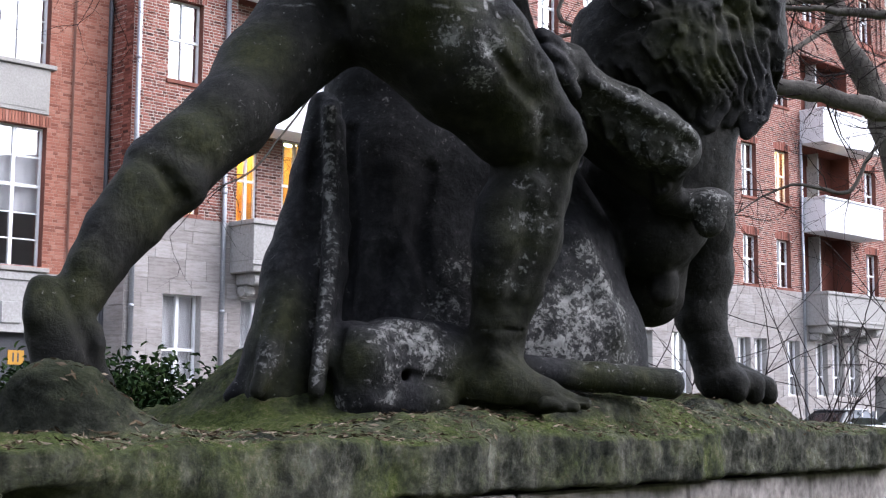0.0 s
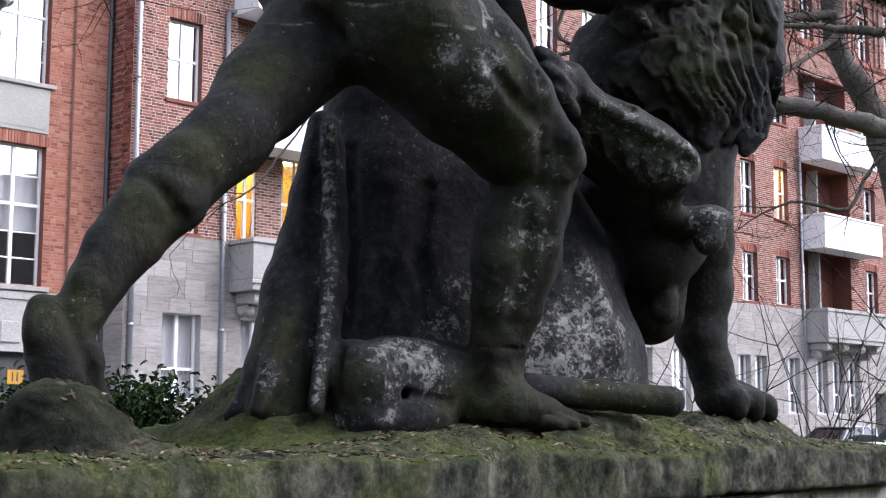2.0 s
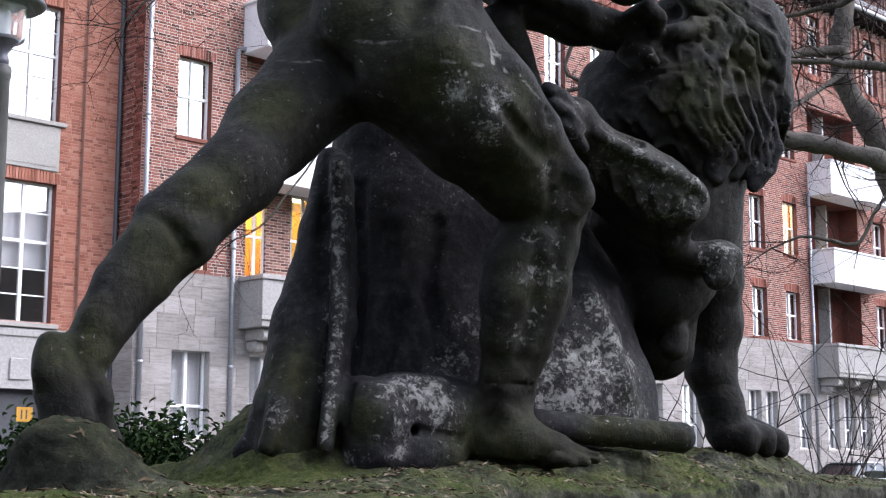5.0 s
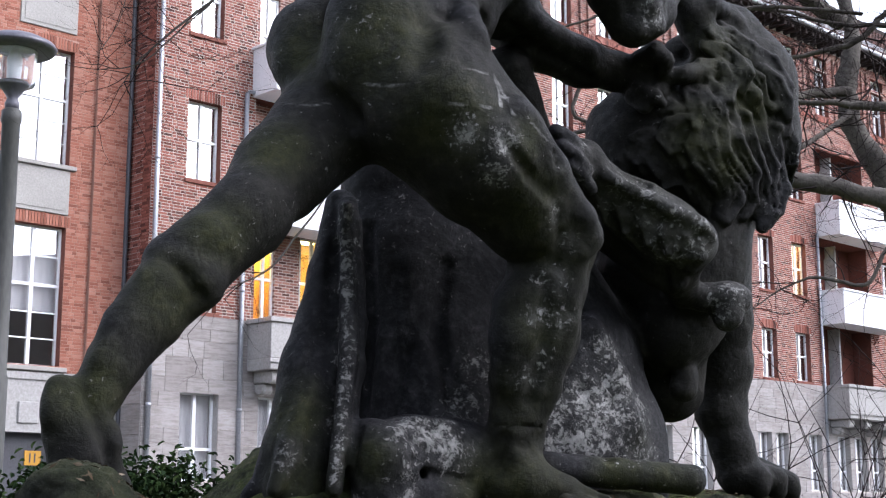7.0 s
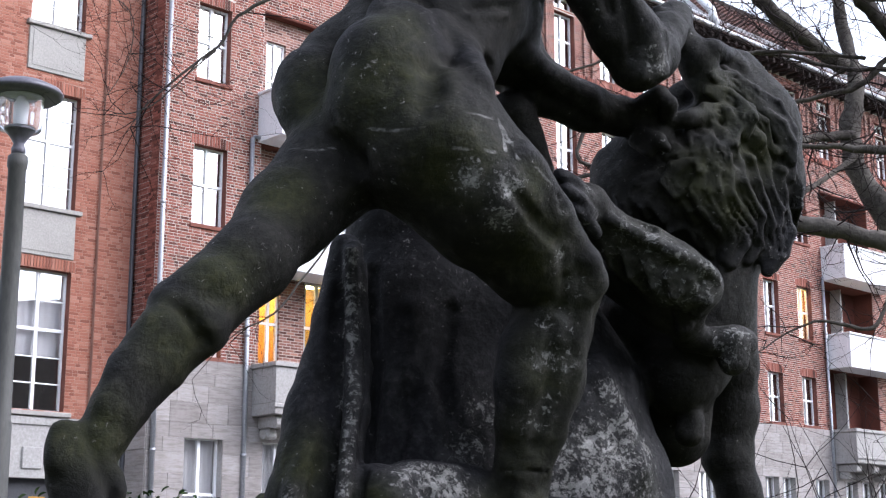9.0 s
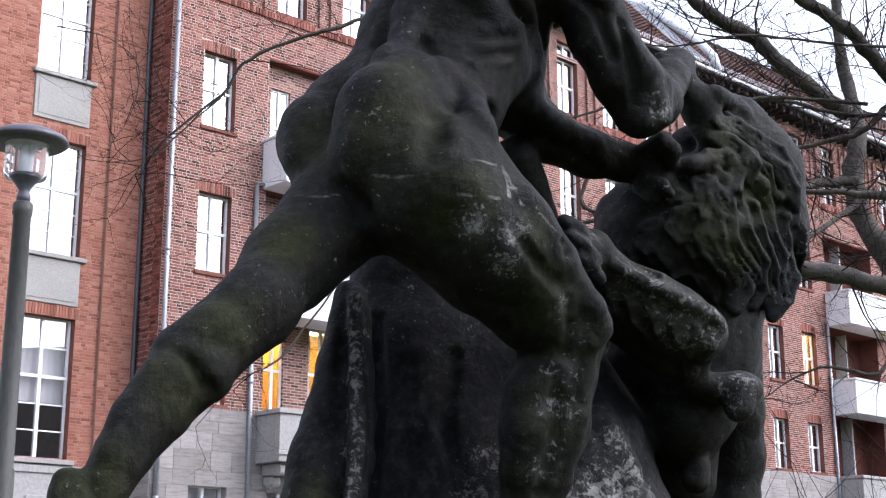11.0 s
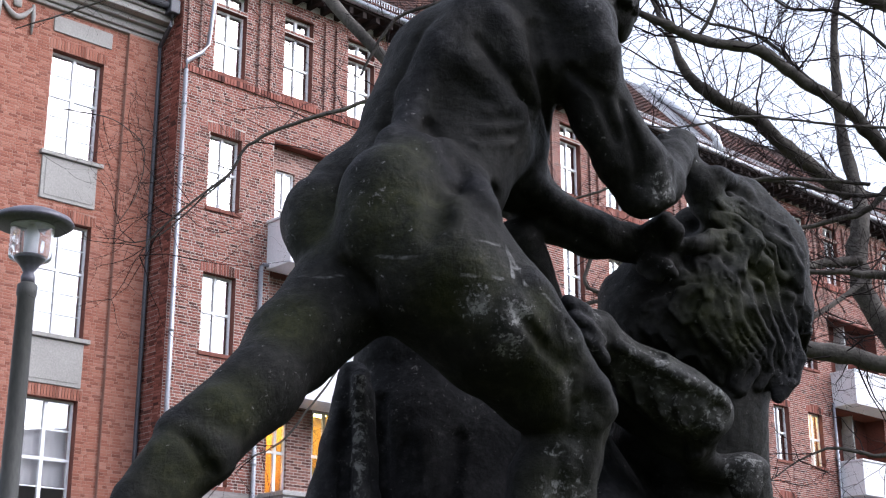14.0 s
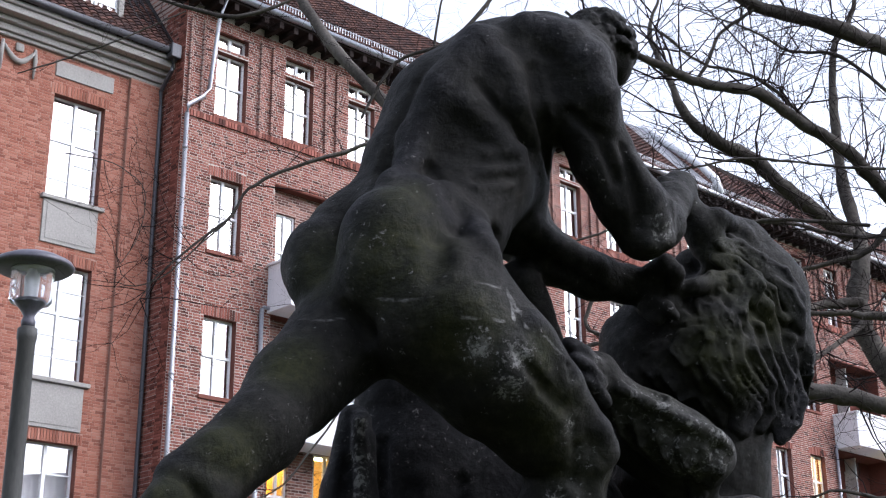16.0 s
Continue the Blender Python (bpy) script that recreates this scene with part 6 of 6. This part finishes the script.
grow(street_tree, "limb", [(0.51, 11.00, 5.45, 0.008), (0.85, 11.00, 5.54, 0.011), (1.23, 11.00, 5.69, 0.011), (1.52, 11.00, 5.89, 0.006)], 36, 11, 0.7, 0.0031, 2)
grow(street_tree, "limb", [(0.83, 11.00, 4.61, 0.016), (1.11, 11.00, 4.68, 0.019), (1.39, 11.00, 4.70, 0.011)], 37, 11, 0.7, 0.0031, 2)
grow(street_tree, "limb", [(-0.25, 11.00, 6.82, 0.016), (-0.30, 11.00, 7.43, 0.013), (-0.22, 11.00, 8.00, 0.008)], 38, 4, 0.6, 0.0031, 2)
crown(street_tree, M_TWIG)

LAMP = (-3.37, 10.0, 0.05)
BUSHES = (((-1.3, 6.6, 0.05), (0.85, 0.42), 1.79, 22000), ((-2.55, 7.2, 0.05), (0.45, 0.4), 1.7, 1800))
SHRUBS = (((3.3, 14.0, 0.2), 2.6, 4, 0.2), ((4.1, 14.6, 0.2), 2.9, 5, -0.1), ((4.9, 15.2, 0.2), 2.7, 5, 0.0), ((2.7, 13.6, 0.2), 2.3, 3, 0.1), ((5.6, 16.0, 0.2), 2.4, 4, -0.2))
CARS = (((41.2, 23.6, 0), (0.62, 0.64, 0.68), "silver hatchback parked by the kerb", 1.0), ((46.0, 23.5, 0), (0.7, 0.71, 0.72), "tall white car parked by the kerb", 1.08))
# ---- street lamp ----
M_LAMPGLASS, gn2, gl2, gb2 = mat("clear_lamp_acrylic", 0.08)
gb2.inputs["Base Color"].default_value = (0.9, 0.92, 0.95, 1)
gb2.inputs["Transmission Weight"].default_value = 0.85
gb2.inputs["IOR"].default_value = 1.15
M_POLE = plain("greenish_grey_pole_paint", (0.03, 0.03, 0.027), (0.07, 0.068, 0.06), 5.0, 0.6, 0.1, stretch=(1, 1, 0.3), stain=0.6)
M_CAP = plain("violet_grey_lamp_enamel", (0.075, 0.07, 0.085), (0.12, 0.115, 0.14), 4.0, 0.4, 0.1)


def turned(name, profile, material, parent, label="", seg=40):
    """A round body from (radius, height) pairs."""
    vs, fs = [], []
    for r, z in profile:
        for k in range(seg):
            a = 2 * math.pi * k / seg
            vs.append((r * math.cos(a), r * math.sin(a), z))
    for i in range(len(profile) - 1):
        for k in range(seg):
            a, b = i * seg, (i + 1) * seg
            fs.append((a + k, a + (k + 1) % seg, b + (k + 1) % seg, b + k))
    fs.append(tuple(range(seg))[::-1])
    fs.append(tuple(range((len(profile) - 1) * seg, len(profile) * seg)))
    return part_of(name, mesh_of(name, vs, fs), material, parent, label)


lamp = new("street_lamp")
lamp.matrix_world = Matrix.Translation(LAMP)
tagged(lamp, "grey street lamp with clear cylinder and wide flat cap", "street lamp")
turned("pole", [(0.105, 0.0), (0.105, 0.3), (0.085, 0.4), (0.083, 2.5), (0.072, 2.52), (0.066, 4.4), (0.075, 4.42), (0.075, 4.5), (0.05, 4.52)], M_POLE, lamp, "tapered painted steel pole")
turned("collar", [(0.05, 4.5), (0.055, 4.56), (0.04, 4.6), (0.075, 4.66), (0.115, 4.7), (0.115, 4.73)], M_CAP, lamp)
turned("glass_cylinder", [(0.1, 4.70), (0.148, 4.705), (0.16, 4.72), (0.165, 4.98)], M_LAMPGLASS, lamp, "clear ribbed acrylic cylinder")
turned("lamp_core", [(0.02, 4.72), (0.045, 4.74), (0.05, 4.9), (0.02, 4.96)], M_FRAME, lamp, "white lamp tube")
turned("cap", [(0.17, 4.97), (0.27, 4.96), (0.305, 4.985), (0.31, 5.0), (0.29, 5.03), (0.2, 5.075), (0.08, 5.1)], M_CAP, lamp, "wide flat dark cap")
turned("cap_liner", [(0.05, 4.965), (0.165, 4.965), (0.165, 4.968)], M_WHITE, lamp)

# ---- evergreen bush behind the plinth ----
def bush(name, base, spread, height, leaves, seed, label):
    rng = random.Random(seed)
    b = new(name)
    b.matrix_world = Matrix.Translation(base)
    tagged(b, label, "bush")
    vs, fs, lv, lf = [], [], [], []
    tips = []
    for k in range(90):
        a, r = rng.uniform(0, 6.283), rng.random() ** 0.5
        top = Vector((r * spread[0] * math.cos(a), r * spread[1] * math.sin(a), height * rng.uniform(0.84, 1.0) * (1 - 0.03 * r)))
        root = Vector((top.x * 0.45, top.y * 0.45, 0))
        pts = [root.lerp(top, t) + Vector((rng.gauss(0, 0.02), rng.gauss(0, 0.02), 0)) for t in (0, 0.3, 0.6, 0.85, 1)]
        tube_into(vs, fs, pts, [0.012, 0.01, 0.008, 0.005, 0.003], 5)
        tips.append(pts)
    for k in range(leaves):
        pts = rng.choice(tips)
        t = rng.uniform(0.1, 1.0) ** 0.4 * (len(pts) - 1)
        i = min(int(t), len(pts) - 2)
        p = pts[i].lerp(pts[i + 1], t - i) + Vector((rng.gauss(0, 0.06), rng.gauss(0, 0.06), rng.gauss(0, 0.05)))
        d = Vector((rng.gauss(0, 1), rng.gauss(0, 1), rng.gauss(0.35, 0.7))).normalized()
        s = d.cross(Vector((rng.gauss(0, 0.4), rng.gauss(0, 0.4), 1))).normalized()
        n = s.cross(d)
        L, W = rng.uniform(0.028, 0.05), rng.uniform(0.009, 0.014)
        j = len(lv)
        for u, w, h in ((0, 0, 0), (0.35, 1, 0.006), (0.75, 0.75, 0.002), (1, 0, -0.012), (0.75, -0.75, 0.002), (0.35, -1, 0.006), (0.5, 0, -0.004)):
            lv.append(tuple(p + d * (L * u) + s * (W * w) + n * h))
        lf += [(j, j + 1, j + 6), (j + 1, j + 2, j + 6), (j + 2, j + 3, j + 6), (j + 3, j + 4, j + 6), (j + 4, j + 5, j + 6), (j + 5, j, j + 6)]
    part_of("stems", mesh_of("stems", vs, fs), M_TWIG, b)
    tagged(part_of("foliage", mesh_of("foliage", lv, lf, False), M_LEAFS, b, "dense dark green pointed leaves"), kind="stuff")


M_LEAFS = pieces_mat("evergreen_leaves", [(0.0, (0.008, 0.02, 0.006)), (0.6, (0.018, 0.038, 0.01)), (1.0, (0.045, 0.072, 0.022))], 0.75, 20, island=True, relief=0.0005, sooty=0.0)
for k, (p, sp, h, n) in enumerate(BUSHES):
    bush("bush", p, sp, h, n, 40 + k, "dense evergreen bush with pointed dark green leaves")

# ---- bare shrubs by the street ----
def shrub(base, height, stems, seed, lean):
    rng = random.Random(seed)
    b = new("bare_shrub")
    tagged(b, "leafless shrub with thin arching dark stems", "shrub")
    for k in range(stems):
        vs, fs = [], []
        way = Vector((rng.gauss(lean, 0.45), rng.gauss(0, 0.35), 1))
        sprout(vs, fs, rng, Vector(base) + Vector((rng.gauss(0, 0.15), rng.gauss(0, 0.15), 0)), way, height * rng.uniform(0.7, 1.15), 0.011, 2, 0.2, 4)
        part_of("stem", mesh_of("stem", vs, fs), M_TWIG, b)


for k, (p, h, n, lean) in enumerate(SHRUBS):
    shrub(p, h, n, 70 + k, lean)

# ---- parked cars ----
def car_paint(name, c):
    m, n, l, b = mat(name, 0.28, 0.35)
    v = coords(n, l)
    l.new(ramp(n, l, noise_tex(n, l, v, 5, 5), [(0.3, tuple(x * 0.9 for x in c)), (0.7, c)]), b.inputs["Base Color"])
    b.inputs["Coat Weight"].default_value = 0.6
    return m


M_TYRE = plain("tyre_rubber", (0.012, 0.012, 0.012), (0.03, 0.03, 0.03), 8, 0.85)
M_CARGLASS, cgn, cgl, cgb = mat("dark_car_glass", 0.05)
cgb.inputs["Base Color"].default_value = (0.02, 0.024, 0.026, 1)
M_HEADLIGHT, hn, hl, hb = mat("clear_headlight", 0.1)
hb.inputs["Base Color"].default_value = (0.7, 0.72, 0.75, 1)


def car(m, paint, label, tall=1.0):
    """A hatchback: body and cabin lofted from cross-sections, with glass, wheels, lights and mirrors."""
    c = new("parked_car")
    tagged(c, label, "car", "cars parked along the street")
    L, W = 4.2, 1.72

    def loft(name, secs, material, label=""):
        vs, fs = [], []
        for x, z0, z1, w0, w1 in secs:
            ring = [(-w0, z0), (-w0 * 1.02, z0 * 0.5 + z1 * 0.5), (-w1, z1 - 0.03), (-w1 * 0.9, z1), (w1 * 0.9, z1), (w1, z1 - 0.03), (w0 * 1.02, z0 * 0.5 + z1 * 0.5), (w0, z0)]
            vs += [(x, y, z) for y, z in ring]
        n = 8
        for i in range(len(secs) - 1):
            for k in range(n):
                a, b = i * n, (i + 1) * n
                fs.append((a + k, a + (k + 1) % n, b + (k + 1) % n, b + k))
        fs.append(tuple(range(n))[::-1])
        fs.append(tuple(range((len(secs) - 1) * n, len(secs) * n)))
        return part_of(name, mesh_of(name, vs, fs, False), material, c, label)
    t = tall
    loft("body", [(-2.1, 0.42, 0.62, 0.7, 0.66), (-2.02, 0.3, 0.78, 0.82, 0.76), (-1.2, 0.22, 0.92 * t, 0.86, 0.8), (-0.6, 0.2, 0.96 * t, 0.86, 0.82), (1.3, 0.2, 0.98 * t, 0.86, 0.82), (1.95, 0.28, 0.95 * t, 0.83, 0.76), (2.1, 0.4, 0.7, 0.74, 0.7)], paint)
    loft("cabin", [(-1.0, 0.92 * t, 0.95 * t, 0.78, 0.76), (-0.25, 0.93 * t, 1.4 * t, 0.8, 0.6), (0.3, 0.93 * t, 1.46 * t, 0.8, 0.62), (1.2, 0.93 * t, 1.42 * t, 0.8, 0.6), (1.9, 0.93 * t, 1.0 * t, 0.78, 0.72)], M_CARGLASS, "dark windows")
    boxes("roof", [(-0.3, 1.3, -0.6, 0.6, 1.425 * t, 1.475 * t)], paint, c, "", 0.02)
    for s in (-1, 1):
        boxes("pillar", [(0.42, 0.5, s * 0.66, s * 0.78, 0.95 * t, 1.43 * t), (1.32, 1.44, s * 0.64, s * 0.76, 0.95 * t, 1.4 * t)], paint, c)
        slab("mirror", -0.72, -0.58, s * 0.86, s * 1.02, 0.93 * t, 1.05 * t, paint, c, "", 0.02)
        slab("headlight", -2.08, -1.85, s * 0.5, s * 0.78, 0.6, 0.72, M_HEADLIGHT, c, "clear headlight", 0.02)
        for x in (-1.3, 1.25):
            bm = bmesh.new()
            tube(bm, [(x, s * 0.7, 0.31), (x, s * 0.74, 0.31), (x, s * 0.86, 0.31), (x, s * 0.89, 0.31)], [0.26, 0.31, 0.31, 0.28], 24)
            wh = part("wheel", bm, M_TYRE, c, "black tyre", True)
            bm = bmesh.new()
            tube(bm, [(x, s * 0.87, 0.31), (x, s * 0.9, 0.31)], 0.2, 16)
            part("rim", bm, M_ZINC, wh)
    c.matrix_world = m
    return c


for (x, y, turn), col, text, tall in CARS:
    car(FRONT @ Matrix.Translation((x, y, 0.31)) @ Matrix.Rotation(radians(turn), 4, "Z"), car_paint("car_paint", col), text, tall)

# ---- bricks and stone blocks, laid one by one ----
def runs(x0, x1, z, gaps):
    """The free stretches of a course at height z."""
    cuts = sorted((max(a, x0), min(b, x1)) for a, b, c, d in gaps if c < z < d and b > x0 and a < x1)
    at = x0
    for a, b in cuts:
        if a > at + 0.02:
            yield at, a
        at = max(at, b)
    if x1 > at + 0.02:
        yield at, x1


def unit_piece(name, w, h, t, bevel, material):
    """A piece with its lower left front corner at 0 and a slightly worn edge; no back face."""
    b = bevel
    vs = [(0, 0, 0), (w, 0, 0), (w, 0, h), (0, 0, h), (b, -t, b), (w - b, -t, b), (w - b, -t, h - b), (b, -t, h - b)]
    fs = [(4, 5, 6, 7), (0, 1, 5, 4), (1, 2, 6, 5), (2, 3, 7, 6), (3, 0, 4, 7)]
    me = bpy.data.meshes.new(name)
    me.from_pydata(vs, [], fs)
    me.materials.append(material)
    return me


def lay_bricks(parent, x0, x1, z0, z1, y, gaps, material, seed, single=None, one=None, joint=0.017, proud=0.011):
    """Stretchers and headers by turns. Those in the stretch 'single' become parts of their own."""
    rng = random.Random(seed)
    H = 0.0765
    vs, fs = [], []
    long_me = unit_piece("brick", 0.24 - joint, H - joint, proud, 0.004, one or material)
    short_me = unit_piece("brick", 0.125 - joint, H - joint, proud, 0.004, one or material)
    count = 0
    for r in range(int((z1 - z0) / H)):
        z = z0 + r * H
        for a, b in runs(x0, x1, z + H / 2, gaps):
            x = a - (0.0, 0.18, 0.06, 0.24)[r % 4]
            k = r
            while x < b - 0.01:
                w = 0.24 if k % 2 == 0 else 0.125
                p, q = max(x, a) + joint / 2, min(x + w, b) - joint / 2
                k += 1
                x += w
                if q - p < 0.025:
                    continue
                whole = abs(q - p - (w - joint)) < 1e-6
                if single and whole and count < 300 and single[0] < p < single[1] and single[2] < z < single[3]:
                    ob = new("brick", long_me if w > 0.2 else short_me)
                    ob.parent = parent
                    ob.location = (p, y + rng.uniform(-0.003, 0.002), z + joint / 2)
                    count += 1
                    continue
                j, o, t = len(vs), y + rng.uniform(-0.003, 0.002), 0.004
                u, v = z + joint / 2 + rng.uniform(-0.0015, 0.0015), z + H - joint / 2
                f = o - proud
                vs += [(p, o, u), (q, o, u), (q, o, v), (p, o, v), (p + t, f, u + t), (q - t, f, u + t), (q - t, f, v - t), (p + t, f, v - t)]
                fs += [(j + 4, j + 5, j + 6, j + 7), (j, j + 1, j + 5, j + 4), (j + 1, j + 2, j + 6, j + 5), (j + 2, j + 3, j + 7, j + 6), (j + 3, j, j + 4, j + 7)]
    me = bpy.data.meshes.new("bricks")
    me.from_pydata(vs, [], fs)
    tagged(part_of("brickwork", me, material, parent, "weathered red bricks in pale mortar"), kind="stuff")


def soldier_arch(parent, x0, x1, z, y, material):
    n = int((x1 - x0 + 0.2) / 0.077)
    rows = []
    for k in range(n):
        x = x0 - 0.1 + (x1 - x0 + 0.2) * k / n
        rise = 0.05 * math.sin(math.pi * (k + 0.5) / n)
        rows.append((x + 0.005, x + (x1 - x0 + 0.2) / n - 0.014, y - 0.016, y + 0.005, z + 0.004, z + 0.25 + rise))
    boxes("brick_arch", rows, material, parent, "flat arch of upright bricks")


main_gaps = list(holes) + [(a - 0.1, b + 0.1, d - 0.001, d + 0.28) for a, b, c, d in holes if b - a < 1.2 and c > 6.0 and d < 16.5]
main_gaps += [(S0, END, 17.0, 17.2)]
for a, b, c, d in holes:
    if b - a < 1.2 and c > 6.0 and d < 16.5:
        soldier_arch(house, a, b, d, D0, M_BRICK)
lay_bricks(house, S0, END - 2.0, STONE_TOP, 20.2, D0, main_gaps, M_BRICK, 11, (17.6, 20.4, 8.6, 12.6), M_BRICK_ONE)
wing_gaps = list(w_holes) + [(wx0 - 0.04, wx1 + 0.02, 8.5, 9.58), (wx0 - 0.04, wx1 + 0.02, 13.0, 14.1), (wx0 - 0.04, wx1 + 0.17, 17.42, 17.86), (16.47, S0, 0, 20)]
wing_gaps += [(wx0 - 0.1, wx1 + 0.1, b - 0.001, b + 0.28) for a, b in WIN]
for a, b in WIN:
    soldier_arch(wing, wx0, wx1, b, DW, M_BRICK_W)
lay_bricks(wing, 9.0, S0, 4.75, 18.0, DW, wing_gaps, M_BRICK_W, 12, (15.9, 16.4, 6.0, 16.0), M_BRICK_W_ONE, 0.01, 0.006)
lay_bricks(wing, 16.47, S0 - 0.14, 4.75, 18.0, DW - 0.1, [], M_BRICK_W, 13, None, None, 0.01, 0.006)
# the return wall between the two fronts, seen at a slant
turned_wall = new("return_bricks_bed")
turned_wall.parent = house
turned_wall.matrix_basis = Matrix.Translation((S0, 0, 0)) @ Matrix.Rotation(radians(-90), 4, "Z")
lay_bricks(turned_wall, -29.52, -D0, STONE_TOP, 20.3, 0.0, [], M_BRICK, 14)


def lay_stones(parent, x0, x1, z0, z1, y, gaps, seed, material, single):
    """Ashlar of uneven lengths in courses of uneven height."""
    rng = random.Random(seed)
    me = unit_piece("stone", 1, 1, 1, 0.0, material)
    z = z0
    vs, fs = [], []
    while z < z1 - 0.1:
        h = min(rng.choice((0.3, 0.36, 0.42, 0.5)), z1 - z)
        if z1 - z - h < 0.15:
            h = z1 - z
        for a, b in runs(x0, x1, z + h / 2, gaps):
            x = a
            while x < b - 0.02:
                w = rng.choice((0.45, 0.62, 0.8, 1.05))
                if b - x - w < 0.3:
                    w = b - x
                p, t = rng.uniform(0.012, 0.022), 0.004
                if single and x < single:
                    ob = new("stone", me)
                    ob.parent = parent
                    ob.location, ob.scale = (x + t, y, z + t), (w - 2 * t, p, h - 2 * t)
                else:
                    j = len(vs)
                    vs += [(x + t, y, z + t), (x + w - t, y, z + t), (x + w - t, y, z + h - t), (x + t, y, z + h - t)]
                    vs += [(x + 2 * t, y - p, z + 2 * t), (x + w - 2 * t, y - p, z + 2 * t), (x + w - 2 * t, y - p, z + h - 2 * t), (x + 2 * t, y - p, z + h - 2 * t)]
                    fs += [(j + 4, j + 5, j + 6, j + 7), (j, j + 1, j + 5, j + 4), (j + 1, j + 2, j + 6, j + 5), (j + 2, j + 3, j + 7, j + 6), (j + 3, j, j + 4, j + 7)]
                x += w
        z += h
    if vs:
        m2 = bpy.data.meshes.new("stones")
        m2.from_pydata(vs, [], fs)
        tagged(part_of("ashlar", m2, M_STONE_ISL, parent, "squared limestone blocks"), kind="stuff")


lay_stones(house, S0 - 0.06, END - 2, 0.45, STONE_TOP, D0 - 0.05, holes, 21, M_STONE, 24.0)
turned_base = new("return_stone_bed")
turned_base.parent = house
turned_base.matrix_basis = Matrix.Translation((S0 - 0.06, 0, 0)) @ Matrix.Rotation(radians(-90), 4, "Z")
slab("return_base", -29.46, -D0 + 0.04, 0.002, 0.05, 0.0, STONE_TOP, M_MORTAR, turned_base)
lay_stones(turned_base, -29.46, -D0 + 0.04, 0.45, STONE_TOP, 0.0, [], 22, M_STONE_ISL, 0)
